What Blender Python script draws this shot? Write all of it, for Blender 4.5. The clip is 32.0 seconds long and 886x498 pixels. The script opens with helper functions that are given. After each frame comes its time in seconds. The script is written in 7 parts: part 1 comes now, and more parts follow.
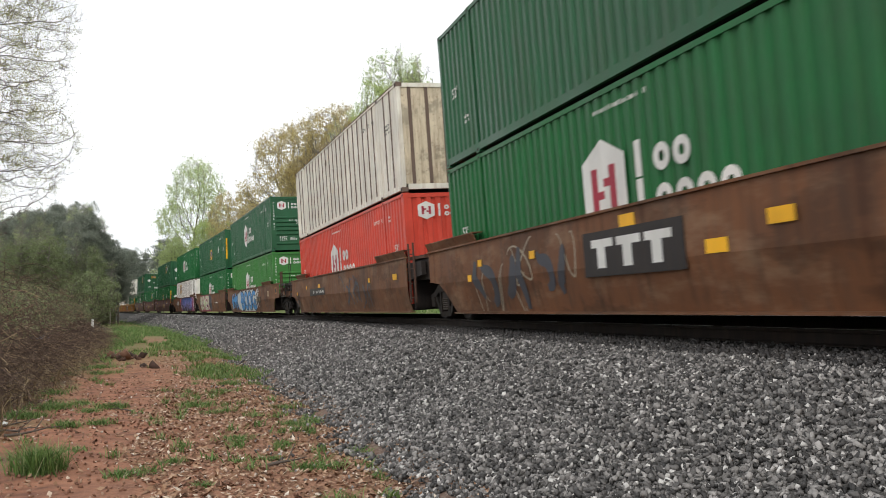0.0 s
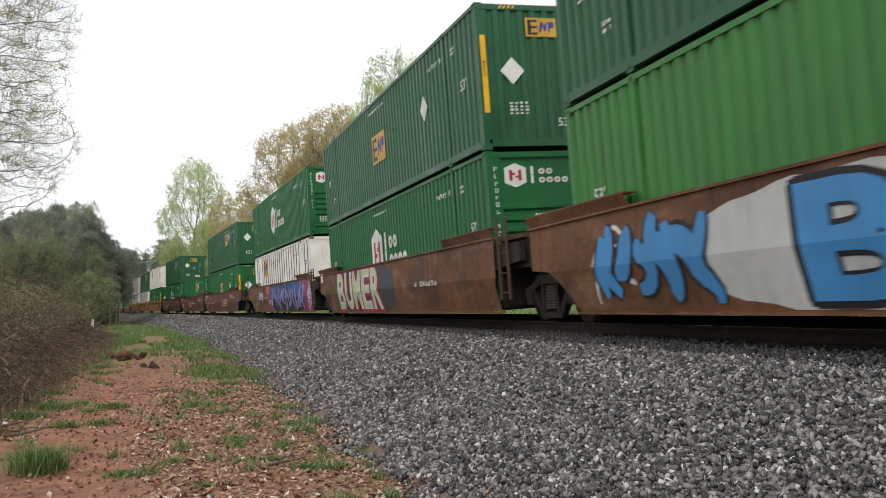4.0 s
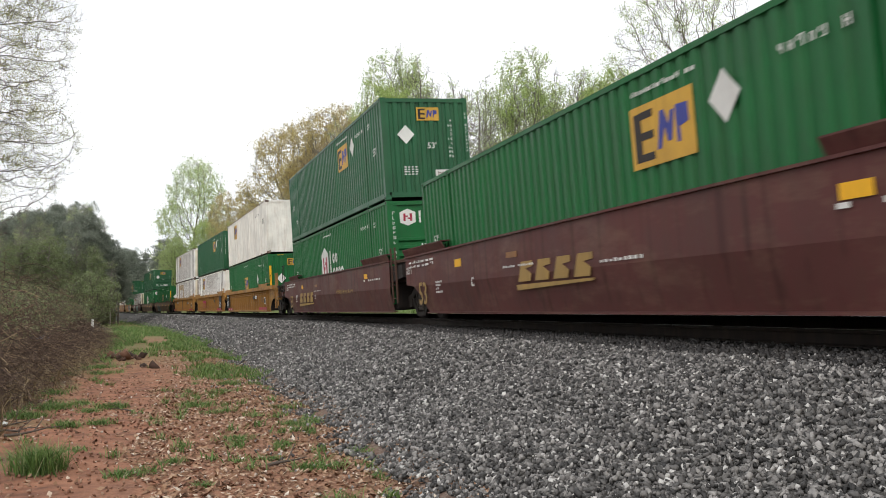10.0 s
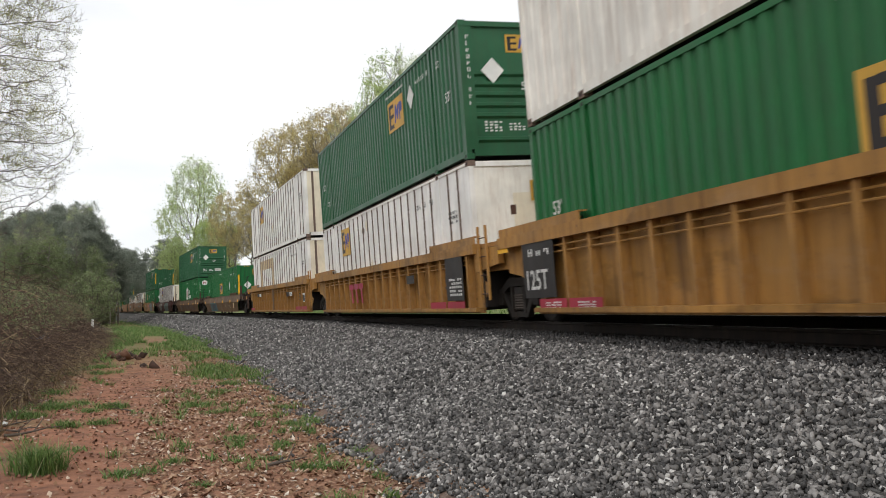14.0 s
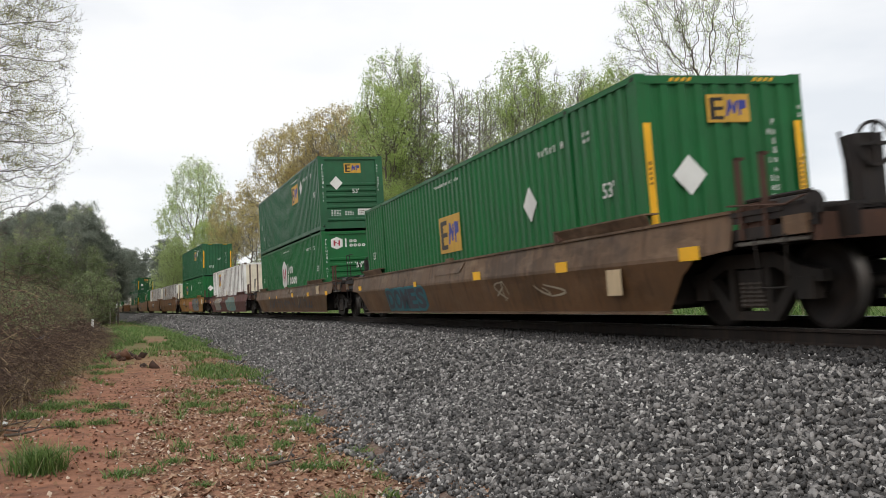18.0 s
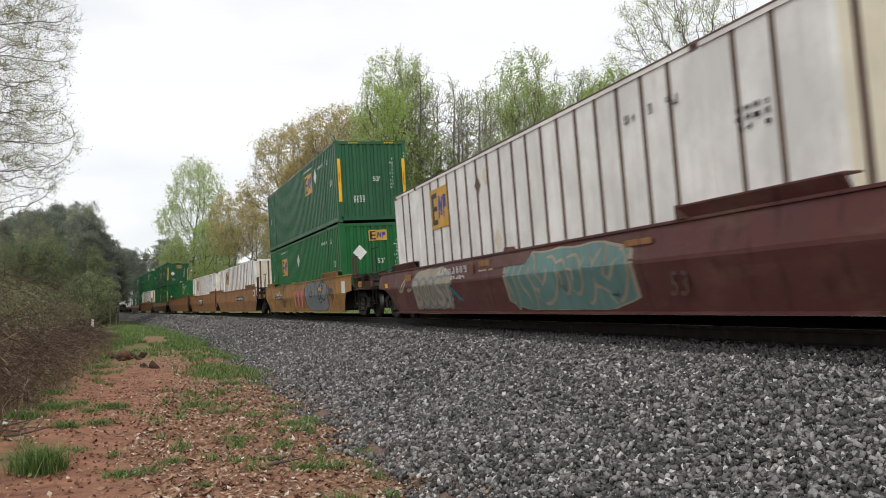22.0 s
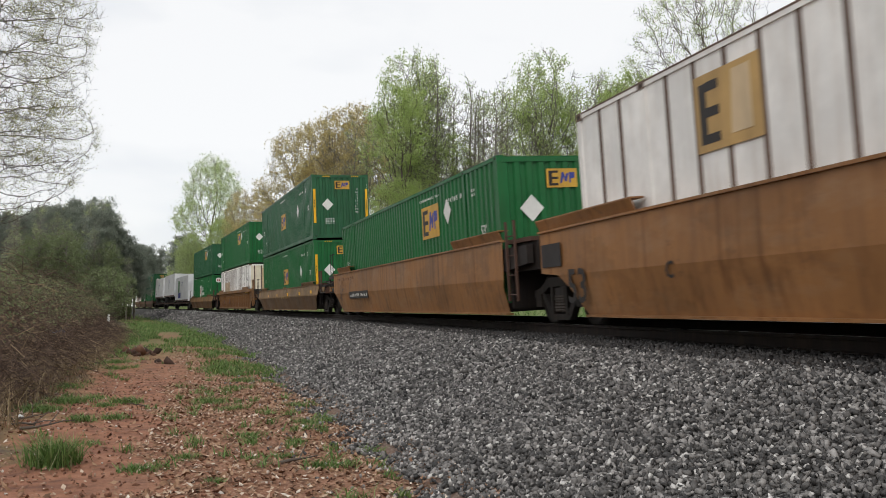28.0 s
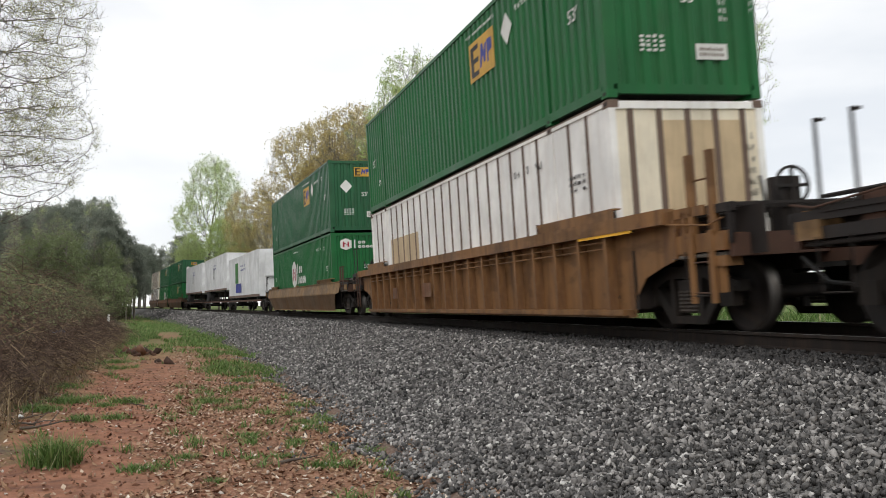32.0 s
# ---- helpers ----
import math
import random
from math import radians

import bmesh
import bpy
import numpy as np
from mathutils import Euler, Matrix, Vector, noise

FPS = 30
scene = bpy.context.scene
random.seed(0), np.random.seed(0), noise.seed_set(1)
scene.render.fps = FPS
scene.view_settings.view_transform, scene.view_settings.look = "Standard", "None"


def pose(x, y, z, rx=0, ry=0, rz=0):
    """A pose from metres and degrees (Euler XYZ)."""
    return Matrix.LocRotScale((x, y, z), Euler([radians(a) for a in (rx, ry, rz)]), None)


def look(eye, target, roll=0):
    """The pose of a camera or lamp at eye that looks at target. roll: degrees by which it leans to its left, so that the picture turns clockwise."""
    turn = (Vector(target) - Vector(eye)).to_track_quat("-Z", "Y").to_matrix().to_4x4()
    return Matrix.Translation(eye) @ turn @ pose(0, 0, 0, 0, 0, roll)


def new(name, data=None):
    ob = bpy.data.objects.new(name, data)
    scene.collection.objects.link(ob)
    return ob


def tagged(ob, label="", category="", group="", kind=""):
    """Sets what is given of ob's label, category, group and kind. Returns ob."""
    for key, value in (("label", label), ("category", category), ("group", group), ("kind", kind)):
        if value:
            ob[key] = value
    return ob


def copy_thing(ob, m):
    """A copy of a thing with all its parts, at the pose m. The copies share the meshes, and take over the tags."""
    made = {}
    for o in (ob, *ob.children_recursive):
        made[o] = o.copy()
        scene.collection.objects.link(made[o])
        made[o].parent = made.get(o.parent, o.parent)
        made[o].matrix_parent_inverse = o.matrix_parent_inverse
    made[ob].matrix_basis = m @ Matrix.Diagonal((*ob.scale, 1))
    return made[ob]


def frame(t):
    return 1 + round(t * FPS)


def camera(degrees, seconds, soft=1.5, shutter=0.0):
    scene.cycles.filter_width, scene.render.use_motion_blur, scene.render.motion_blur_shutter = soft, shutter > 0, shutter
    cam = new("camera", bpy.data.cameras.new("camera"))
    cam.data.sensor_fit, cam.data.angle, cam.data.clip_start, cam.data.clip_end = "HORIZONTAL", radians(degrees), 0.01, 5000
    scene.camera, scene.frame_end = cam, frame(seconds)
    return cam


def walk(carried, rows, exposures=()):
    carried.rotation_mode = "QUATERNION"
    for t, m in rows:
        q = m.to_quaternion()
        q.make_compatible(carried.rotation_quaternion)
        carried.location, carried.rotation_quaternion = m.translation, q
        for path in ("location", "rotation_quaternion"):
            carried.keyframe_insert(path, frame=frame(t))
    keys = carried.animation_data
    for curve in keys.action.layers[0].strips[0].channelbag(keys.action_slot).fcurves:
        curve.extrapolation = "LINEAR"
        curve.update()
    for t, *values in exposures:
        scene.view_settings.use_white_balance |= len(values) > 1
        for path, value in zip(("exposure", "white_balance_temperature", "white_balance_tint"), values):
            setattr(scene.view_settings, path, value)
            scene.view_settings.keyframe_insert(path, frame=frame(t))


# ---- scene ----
cam = camera(54.171, 32.0, soft=0.8, shutter=0.22)
EYE = (0.0, 0.0, 1.5)


def aim(yaw, pitch, lean):
    """A camera pose at EYE: degrees to the right of the track's heading, upwards, and the picture's clockwise turn."""
    a, b = radians(yaw), radians(pitch)
    way = Vector((math.sin(a) * math.cos(b), math.cos(a) * math.cos(b), math.sin(b)))
    return look(EYE, Vector(EYE) + way, lean)


# The tripod stands still, is knocked at 22.3 s and settles a little further to the left.
walk(cam, [
    (0.0, aim(15.621, 4.154, 0.000)),
    (22.2, aim(15.621, 4.154, 0.000)),
    (22.5, aim(15.602, 4.280, 0.250)),
    (23.0, aim(15.511, 4.506, 1.296)),
    (23.5, aim(15.108, 4.514, 1.001)),
    (24.0, aim(14.962, 4.441, 0.993)),
    (24.5, aim(14.853, 4.353, 0.973)),
    (25.0, aim(14.790, 4.243, 0.957)),
    (25.5, aim(14.741, 4.190, 0.927)),
    (27.5, aim(14.642, 4.185, 0.919)),
    (32.0, aim(14.642, 4.185, 0.919)),
], exposures=[(0.0, 0.20), (3.5, 0.16), (7.0, 0.12), (9.0, 0.20), (11.5, 0.12), (13.5, 0.05), (17.0, -0.04), (18.5, -0.02), (20.3, 0.10), (21.5, 0.02), (23.0, -0.12), (25.5, -0.05), (28.0, -0.12), (29.2, -0.10), (30.6, 0.06), (32.0, 0.0)])

# ---- light: an overcast spring day ----
world = bpy.data.worlds.new("overcast_sky")
scene.world = world
world.use_nodes = True
wn, wl = world.node_tree.nodes, world.node_tree.links
sky = wn.new("ShaderNodeTexSky")
sky.sky_type, sky.sun_disc = "NISHITA", False
sky.sun_elevation, sky.sun_rotation = radians(36), radians(207)
gain = wn.new("ShaderNodeVectorMath")
gain.operation = "SCALE"
gain.inputs["Scale"].default_value = 0.10
wl.new(sky.outputs[0], gain.inputs[0])
w_co = wn.new("ShaderNodeTexCoord")
w_map = wn.new("ShaderNodeMapping")
w_map.inputs["Scale"].default_value = (1.0, 1.0, 3.2)
wl.new(w_co.outputs["Generated"], w_map.inputs[0])
cloud = wn.new("ShaderNodeTexNoise")
cloud.inputs["Scale"].default_value, cloud.inputs["Detail"].default_value = 2.4, 5.0
wl.new(w_map.outputs[0], cloud.inputs["Vector"])
veil = wn.new("ShaderNodeValToRGB")
veil.color_ramp.elements[0].position, veil.color_ramp.elements[0].color = 0.30, (0.90, 0.93, 0.97, 1)
veil.color_ramp.elements[1].position, veil.color_ramp.elements[1].color = 0.54, (1.13, 1.13, 1.13, 1)
wl.new(cloud.outputs[0], veil.inputs[0])
blend = wn.new("ShaderNodeMixRGB")
blend.inputs[0].default_value = 0.88
wl.new(gain.outputs[0], blend.inputs[1])
wl.new(veil.outputs[0], blend.inputs[2])
wl.new(blend.outputs[0], wn["Background"].inputs[0])
wn["Background"].inputs[1].default_value = 1.0

sun = new("sun", bpy.data.lights.new("sun", "SUN"))
sun.data.energy, sun.data.angle, sun.data.color = 0.95, radians(30), (1.0, 0.96, 0.90)
sun.matrix_world = look((-18, -36, 30), (0, 0, 0))


# ---- materials ----
def node(nt, kind, **values):
    n = nt.nodes.new(kind)
    for key, value in values.items():
        n.inputs[key.replace("_", " ")].default_value = value
    return n


def base(name, rough=0.7, metal=0.0):
    m = bpy.data.materials.new(name)
    m.use_nodes = True
    b = m.node_tree.nodes["Principled BSDF"]
    b.inputs["Roughness"].default_value, b.inputs["Metallic"].default_value = rough, metal
    return m, m.node_tree, b


def coords(nt, scale=(1, 1, 1), kind="Object"):
    co = nt.nodes.new("ShaderNodeTexCoord")
    mp = nt.nodes.new("ShaderNodeMapping")
    mp.inputs["Scale"].default_value = scale
    nt.links.new(co.outputs[kind], mp.inputs[0])
    return mp.outputs[0]


def noise_out(nt, vec, scale, detail=4.0, rough=0.55):
    n = node(nt, "ShaderNodeTexNoise", Scale=scale, Detail=detail, Roughness=rough)
    nt.links.new(vec, n.inputs["Vector"])
    return n.outputs[0]


def ramp(nt, fac, stops):
    r = nt.nodes.new("ShaderNodeValToRGB")
    el = r.color_ramp.elements
    while len(el) < len(stops):
        el.new(0.5)
    for e, (p, c) in zip(el, stops):
        e.position, e.color = p, (*c, 1) if len(c) == 3 else c
    nt.links.new(fac, r.inputs[0])
    return r.outputs[0]


def mixed(nt, fac, a, b, mode="MIX"):
    m = nt.nodes.new("ShaderNodeMixRGB")
    m.blend_type = mode
    for sock, v in ((m.inputs[0], fac), (m.inputs[1], a), (m.inputs[2], b)):
        if isinstance(v, (int, float)):
            sock.default_value = v
        elif isinstance(v, tuple):
            sock.default_value = (*v, 1)
        else:
            nt.links.new(v, sock)
    return m.outputs[0]


def bumped(nt, b, height, strength=0.3, distance=0.02):
    n = node(nt, "ShaderNodeBump", Strength=strength, Distance=distance)
    nt.links.new(height, n.inputs["Height"])
    nt.links.new(n.outputs[0], b.inputs["Normal"])


def paint(name, color, rough=0.45, grime=(0.07, 0.045, 0.03), amount=0.35, chips=0.0, dust=0.0, worn=0.0):
    """Weathered paint: streaks that run down, blotches, and grime."""
    m, nt, b = base(name, rough)
    b.inputs["Specular IOR Level"].default_value = 0.28
    streak = noise_out(nt, coords(nt, (3.0, 3.0, 0.35)), 2.2, 6.0, 0.65)
    blotch = noise_out(nt, coords(nt), 0.9, 5.0, 0.6)
    fine = noise_out(nt, coords(nt), 14.0, 4.0, 0.6)
    f1 = ramp(nt, streak, [(0.46, (0, 0, 0)), (0.78, (1, 1, 1))])
    c = mixed(nt, mixed(nt, 1.0, f1, (amount,) * 3, "MULTIPLY"), color, grime)
    f2 = ramp(nt, blotch, [(0.40, (0.86, 0.86, 0.86)), (0.66, (1.10, 1.10, 1.10))])
    c = mixed(nt, 1.0, c, f2, "MULTIPLY")
    if chips:
        f3 = ramp(nt, fine, [(0.62, (0, 0, 0)), (0.70, (1, 1, 1))])
        c = mixed(nt, mixed(nt, 1.0, f3, (chips,) * 3, "MULTIPLY"), c, (0.16, 0.07, 0.035))
    if dust:
        f4 = ramp(nt, noise_out(nt, coords(nt, (1.0, 0.55, 1.6)), 1.3, 7.0, 0.7), [(0.50, (0, 0, 0)), (0.74, (1, 1, 1))])
        c = mixed(nt, mixed(nt, 1.0, f4, (dust,) * 3, "MULTIPLY"), c, (0.36, 0.25, 0.16))
        f5 = ramp(nt, noise_out(nt, coords(nt, (6.0, 5.0, 0.16)), 1.0, 5.0, 0.6), [(0.55, (1, 1, 1)), (0.68, (0.62, 0.58, 0.55))])
        c = mixed(nt, 1.0, c, f5, "MULTIPLY")
    if worn:
        old = ramp(nt, noise_out(nt, coords(nt, (1.0, 0.45, 1.0)), 0.8, 9.0, 0.62), [(0.50, (1, 1, 1)), (0.54, (1 - worn,) * 3), (0.60, (1 - worn,) * 3), (0.64, (1, 1, 1))])
        c = mixed(nt, 1.0, c, old, "MULTIPLY")
        bare = ramp(nt, noise_out(nt, coords(nt, (1.0, 0.7, 1.0)), 3.6, 8.0, 0.7), [(0.63, (0, 0, 0)), (0.69, (1, 1, 1))])
        c = mixed(nt, mixed(nt, 1.0, bare, (0.55,) * 3, "MULTIPLY"), c, (0.075, 0.042, 0.028))
    nt.links.new(c, b.inputs["Base Color"])
    r = ramp(nt, blotch, [(0.3, (rough - 0.08,) * 3), (0.7, (min(1, rough + 0.15),) * 3)])
    nt.links.new(r, b.inputs["Roughness"])
    bumped(nt, b, fine, 0.12, 0.004)
    return m


GREEN = [paint("green_container_paint", (0.012, 0.126, 0.036), 0.45, amount=0.22),
         paint("deep_green_container_paint", (0.024, 0.112, 0.051), 0.4, amount=0.28),
         paint("bright_green_container_paint", (0.050, 0.205, 0.046), 0.45, amount=0.20)]
RED = paint("red_container_paint", (0.62, 0.072, 0.045), 0.42, amount=0.2)
WHITE = paint("white_panel_paint", (0.87, 0.86, 0.83), 0.45, (0.42, 0.30, 0.20), 0.28)
CREAM = paint("cream_end_paint", (0.80, 0.73, 0.58), 0.5, (0.40, 0.26, 0.14), 0.35)
WORNWHITE = paint("worn_white_paint", (0.85, 0.825, 0.76), 0.5, (0.30, 0.15, 0.07), 0.45)
RUSTED = paint("rust_streaked_end_paint", (0.66, 0.57, 0.42), 0.6, (0.16, 0.075, 0.03), 0.9, chips=0.6, worn=0.35)
OLDWHITE = paint("old_white_paint", (0.80, 0.77, 0.68), 0.55, (0.34, 0.20, 0.10), 0.6)
SEAM = paint("brown_seam_dirt", (0.17, 0.12, 0.095), 0.8, amount=0.4)
TAN = paint("tan_patch_paint", (0.58, 0.445, 0.28), 0.6, amount=0.3)
BROWN = paint("brown_car_paint", (0.165, 0.070, 0.031), 0.6, (0.075, 0.045, 0.030), 0.75, chips=0.4, dust=0.45, worn=0.3)
ORANGE = paint("orange_brown_car_paint", (0.305, 0.142, 0.050), 0.5, (0.12, 0.06, 0.03), 0.55, chips=0.35, dust=0.35, worn=0.18)
UMBER = paint("grey_brown_car_paint", (0.150, 0.092, 0.055), 0.6, (0.060, 0.042, 0.030), 0.75, chips=0.45, dust=0.5, worn=0.32)
BUFF = paint("buff_yellow_car_paint", (0.235, 0.138, 0.058), 0.6, (0.085, 0.055, 0.035), 0.75, chips=0.4, dust=0.4, worn=0.28)
# Brown for the low cars' lower sides, with their shade mixed in.
LOWER = paint("shaded_brown_sill_paint", (0.135, 0.070, 0.031), 0.5, (0.060, 0.036, 0.022), 0.6, chips=0.3, dust=0.12, worn=0.2)
MAROON = paint("maroon_car_paint", (0.104, 0.034, 0.031), 0.55, amount=0.4, chips=0.12, dust=0.22)
YELLOW = paint("yellow_car_paint", (0.385, 0.195, 0.050), 0.55, (0.13, 0.070, 0.032), 0.7, chips=0.5, dust=0.35, worn=0.28)
OCHRE = paint("rusty_ochre_car_paint", (0.24, 0.120, 0.046), 0.6, (0.085, 0.045, 0.030), 0.85, chips=0.5, dust=0.15, worn=0.3)
RUST = paint("rusty_steel", (0.085, 0.045, 0.032), 0.75, amount=0.6, chips=0.5)
DARK = paint("dark_greasy_steel", (0.022, 0.018, 0.017), 0.6, amount=0.4)
PIPE = paint("dull_galvanised_pipe", (0.19, 0.175, 0.155), 0.5, amount=0.4)
FRAME_STEEL = paint("dusty_cast_steel", (0.019, 0.016, 0.014), 0.75, amount=0.5)
COIL = paint("dusty_coil_steel", (0.075, 0.062, 0.053), 0.7, amount=0.4)
STEEL = paint("polished_wheel_steel", (0.10, 0.095, 0.09), 0.45, amount=0.4)
STEEL.node_tree.nodes["Principled BSDF"].inputs["Metallic"].default_value = 0.85
RAILSIDE = paint("rail_rust", (0.020, 0.015, 0.013), 0.8, amount=0.5)
INK_WHITE = paint("white_lettering", (0.72, 0.72, 0.69), 0.5, (0.4, 0.36, 0.3), 0.3)
INK_DARK = paint("black_lettering", (0.025, 0.022, 0.022), 0.5, amount=0.3)
INK_BLUE = paint("blue_lettering", (0.05, 0.065, 0.30), 0.5, amount=0.2)
INK_RED = paint("red_lettering", (0.36, 0.030, 0.055), 0.5, amount=0.2)
SIGN = paint("amber_sign_paint", (0.62, 0.36, 0.055), 0.5, amount=0.3)
FLASH = paint("yellow_reflective_strip", (0.85, 0.45, 0.02), 0.4, amount=0.12)
GOLD = paint("gold_lettering", (0.37, 0.235, 0.075), 0.5, amount=0.4)
FADED = paint("faded_amber_sign_paint", (0.50, 0.325, 0.13), 0.6, amount=0.3)
TRAILER = paint("white_trailer_skin", (0.72, 0.73, 0.74), 0.4, (0.4, 0.38, 0.36), 0.25)
RUBBER = paint("tyre_rubber", (0.03, 0.03, 0.03), 0.85, amount=0.3)


COAT = {
    "black": paint("black_spray", (0.018, 0.016, 0.022), 0.5, amount=0.2),
    "violet": paint("violet_spray", (0.24, 0.21, 0.50), 0.5, amount=0.15),
    "turquoise": paint("turquoise_spray", (0.04, 0.26, 0.33), 0.5, amount=0.15),
    "navy": paint("navy_spray", (0.025, 0.04, 0.16), 0.5, amount=0.15),
    "blue": paint("sky_blue_spray", (0.06, 0.26, 0.56), 0.45, amount=0.18),
    "pale": paint("pale_grey_spray", (0.52, 0.53, 0.52), 0.5, amount=0.25),
    "lime": paint("pale_green_spray", (0.52, 0.62, 0.38), 0.5, amount=0.15),
    "crimson": paint("crimson_spray", (0.36, 0.03, 0.075), 0.5, amount=0.2),
    "slate": paint("slate_spray", (0.055, 0.06, 0.075), 0.5, amount=0.25),
    "azure": paint("deep_blue_spray", (0.035, 0.13, 0.34), 0.5, amount=0.2),
    "mint": paint("dull_mint_spray", (0.13, 0.24, 0.225), 0.5, amount=0.3),
    "sand": paint("sand_spray", (0.36, 0.31, 0.23), 0.5, amount=0.4),
    "white": paint("white_spray", (0.70, 0.68, 0.70), 0.5, amount=0.25),
    "grey": paint("mid_grey_spray", (0.185, 0.21, 0.22), 0.5, amount=0.2),
    "teal": paint("teal_spray", (0.035, 0.15, 0.18), 0.5, amount=0.35),
    "magenta": paint("magenta_spray", (0.27, 0.035, 0.12), 0.5, amount=0.25),
    "coral": paint("coral_spray", (0.55, 0.09, 0.085), 0.5, amount=0.2),
    "pink": paint("pink_spray", (0.55, 0.16, 0.18), 0.5, amount=0.3),
}


# ---- meshes ----
class Shape:
    """Collects vertices and faces of one mesh."""

    def __init__(self):
        self.v, self.f = [], []

    def add(self, verts, faces):
        n = len(self.v)
        self.v += [tuple(p) for p in verts]
        self.f += [tuple(n + i for i in f) for f in faces]
        return self

    def box(self, x0, x1, y0, y1, z0, z1):
        v = [(x, y, z) for z in (z0, z1) for y in (y0, y1) for x in (x0, x1)]
        return self.add(v, [(0, 2, 3, 1), (4, 5, 7, 6), (0, 1, 5, 4), (1, 3, 7, 5), (3, 2, 6, 7), (2, 0, 4, 6)])

    def slab(self, pts, x0, x1):
        """A plate between x0 and x1 with the outline pts in (y, z)."""
        n = len(pts)
        v = [(x0, y, z) for y, z in pts] + [(x1, y, z) for y, z in pts]
        f = [tuple(range(n)), tuple(range(2 * n - 1, n - 1, -1))]
        f += [(i, n + i, n + (i + 1) % n, (i + 1) % n) for i in range(n)]
        return self.add(v, f)

    def prism(self, pts, z0, z1):
        """An upright prism with the outline pts in (x, y)."""
        n = len(pts)
        v = [(x, y, z0) for x, y in pts] + [(x, y, z1) for x, y in pts]
        f = [tuple(range(n - 1, -1, -1)), tuple(range(n, 2 * n))]
        f += [(i, (i + 1) % n, n + (i + 1) % n, n + i) for i in range(n)]
        return self.add(v, f)

    def tube(self, a, b, ra, rb=None, sides=8, caps=True):
        a, b, rb = Vector(a), Vector(b), ra if rb is None else rb
        d = (b - a).normalized()
        u = d.orthogonal().normalized()
        w = d.cross(u)
        ring = [(math.cos(2 * math.pi * i / sides), math.sin(2 * math.pi * i / sides)) for i in range(sides)]
        v = [a + ra * (c * u + s * w) for c, s in ring] + [b + rb * (c * u + s * w) for c, s in ring]
        f = [(i, (i + 1) % sides, sides + (i + 1) % sides, sides + i) for i in range(sides)]
        if caps:
            f += [tuple(range(sides - 1, -1, -1)), tuple(range(sides, 2 * sides))]
        return self.add(v, f)

    def lathe(self, prof, axis_x, sides=28, cy=0.0, cz=0.0):
        """Turns the profile (offset along x, radius) about the x axis."""
        v, n = [], len(prof)
        for i in range(sides):
            a = 2 * math.pi * i / sides
            v += [(axis_x + o, cy + r * math.cos(a), cz + r * math.sin(a)) for o, r in prof]
        f = []
        for i in range(sides):
            j = (i + 1) % sides
            f += [(i * n + k, i * n + k + 1, j * n + k + 1, j * n + k) for k in range(n - 1)]
        return self.add(v, f)

    def mesh(self, name, smooth=False):
        me = bpy.data.meshes.new(name)
        me.from_pydata(self.v, [], self.f)
        if smooth:
            me.polygons.foreach_set("use_smooth", [True] * len(me.polygons))
        me.update()
        return me


def part(name, shape, material, parent, label="", at=None, smooth=False):
    """One mesh object under a thing or a part; shape may be a mesh that is shared."""
    me = shape if isinstance(shape, bpy.types.Mesh) else shape.mesh(name, smooth)
    if not me.materials:
        me.materials.append(material)
    ob = new(name, me)
    ob.parent = parent
    if at is not None:
        ob.location = at
    if label:
        ob["label"] = label
    return ob


def thing(name, label, category, group="", kind="", data=None):
    return tagged(new(name, data), label, category, group, kind)


# ---- the line of the track: a left-hand curve, canted, that eases into a straight ----
GAUGE_X = 6.955      # metres from the camera to the centre line
RAIL_Z = 1.390       # top of rail at the centre line
BEND = -0.00191      # curvature, 1/m
CANT = -4.657        # degrees


def easing(s):
    if s < -60:
        return max(0.0, (s + 120) / 60)
    return min(1.0, max(0.0, (120 - s) / 100))


STEP = 1.0
S_MIN, S_MAX = -520, 760
LINE = {0: (GAUGE_X, 0.0, 0.0)}
for direction in (1, -1):
    px_, py_, th_ = GAUGE_X, 0.0, 0.0
    for i_ in range(1, (S_MAX if direction > 0 else -S_MIN) + 1):
        mid_ = th_ + direction * 0.5 * BEND * easing(direction * (i_ - 0.75))
        px_, py_ = px_ + direction * math.sin(mid_), py_ + direction * math.cos(mid_)
        th_ += direction * BEND * easing(direction * (i_ - 0.5))
        LINE[direction * i_] = (px_, py_, th_)


def on_line(s):
    s = min(max(s, S_MIN), S_MAX - 1.001)
    i = math.floor(s)
    a, b, f = LINE[i], LINE[i + 1], s - math.floor(s)
    return tuple(a[k] + (b[k] - a[k]) * f for k in range(3))


def track_pose(s, dz=0.0):
    x, y, th = on_line(s)
    return pose(x, y, RAIL_Z, 0, CANT * easing(s), -math.degrees(th)) @ Matrix.Translation((0, 0, dz))


LINE_Y = np.array([LINE[i][1] for i in range(S_MIN, S_MAX)])
LINE_X = np.array([LINE[i][0] for i in range(S_MIN, S_MAX)])


def line_x(y):
    """x of the centre line beside y; past its ends it runs straight on."""
    if y > LINE_Y[-1]:
        return LINE_X[-1] + (y - LINE_Y[-1]) * (LINE_X[-1] - LINE_X[-2]) / (LINE_Y[-1] - LINE_Y[-2])
    if y < LINE_Y[0]:
        return LINE_X[0] + (y - LINE_Y[0]) * (LINE_X[1] - LINE_X[0]) / (LINE_Y[1] - LINE_Y[0])
    return float(np.interp(y, LINE_Y, LINE_X))


# ---- ground: one sheet, from the ballast's toe to the horizon ----
def soft(a, b, x):
    t = min(1.0, max(0.0, (x - a) / (b - a)))
    return t * t * (3 - 2 * t)


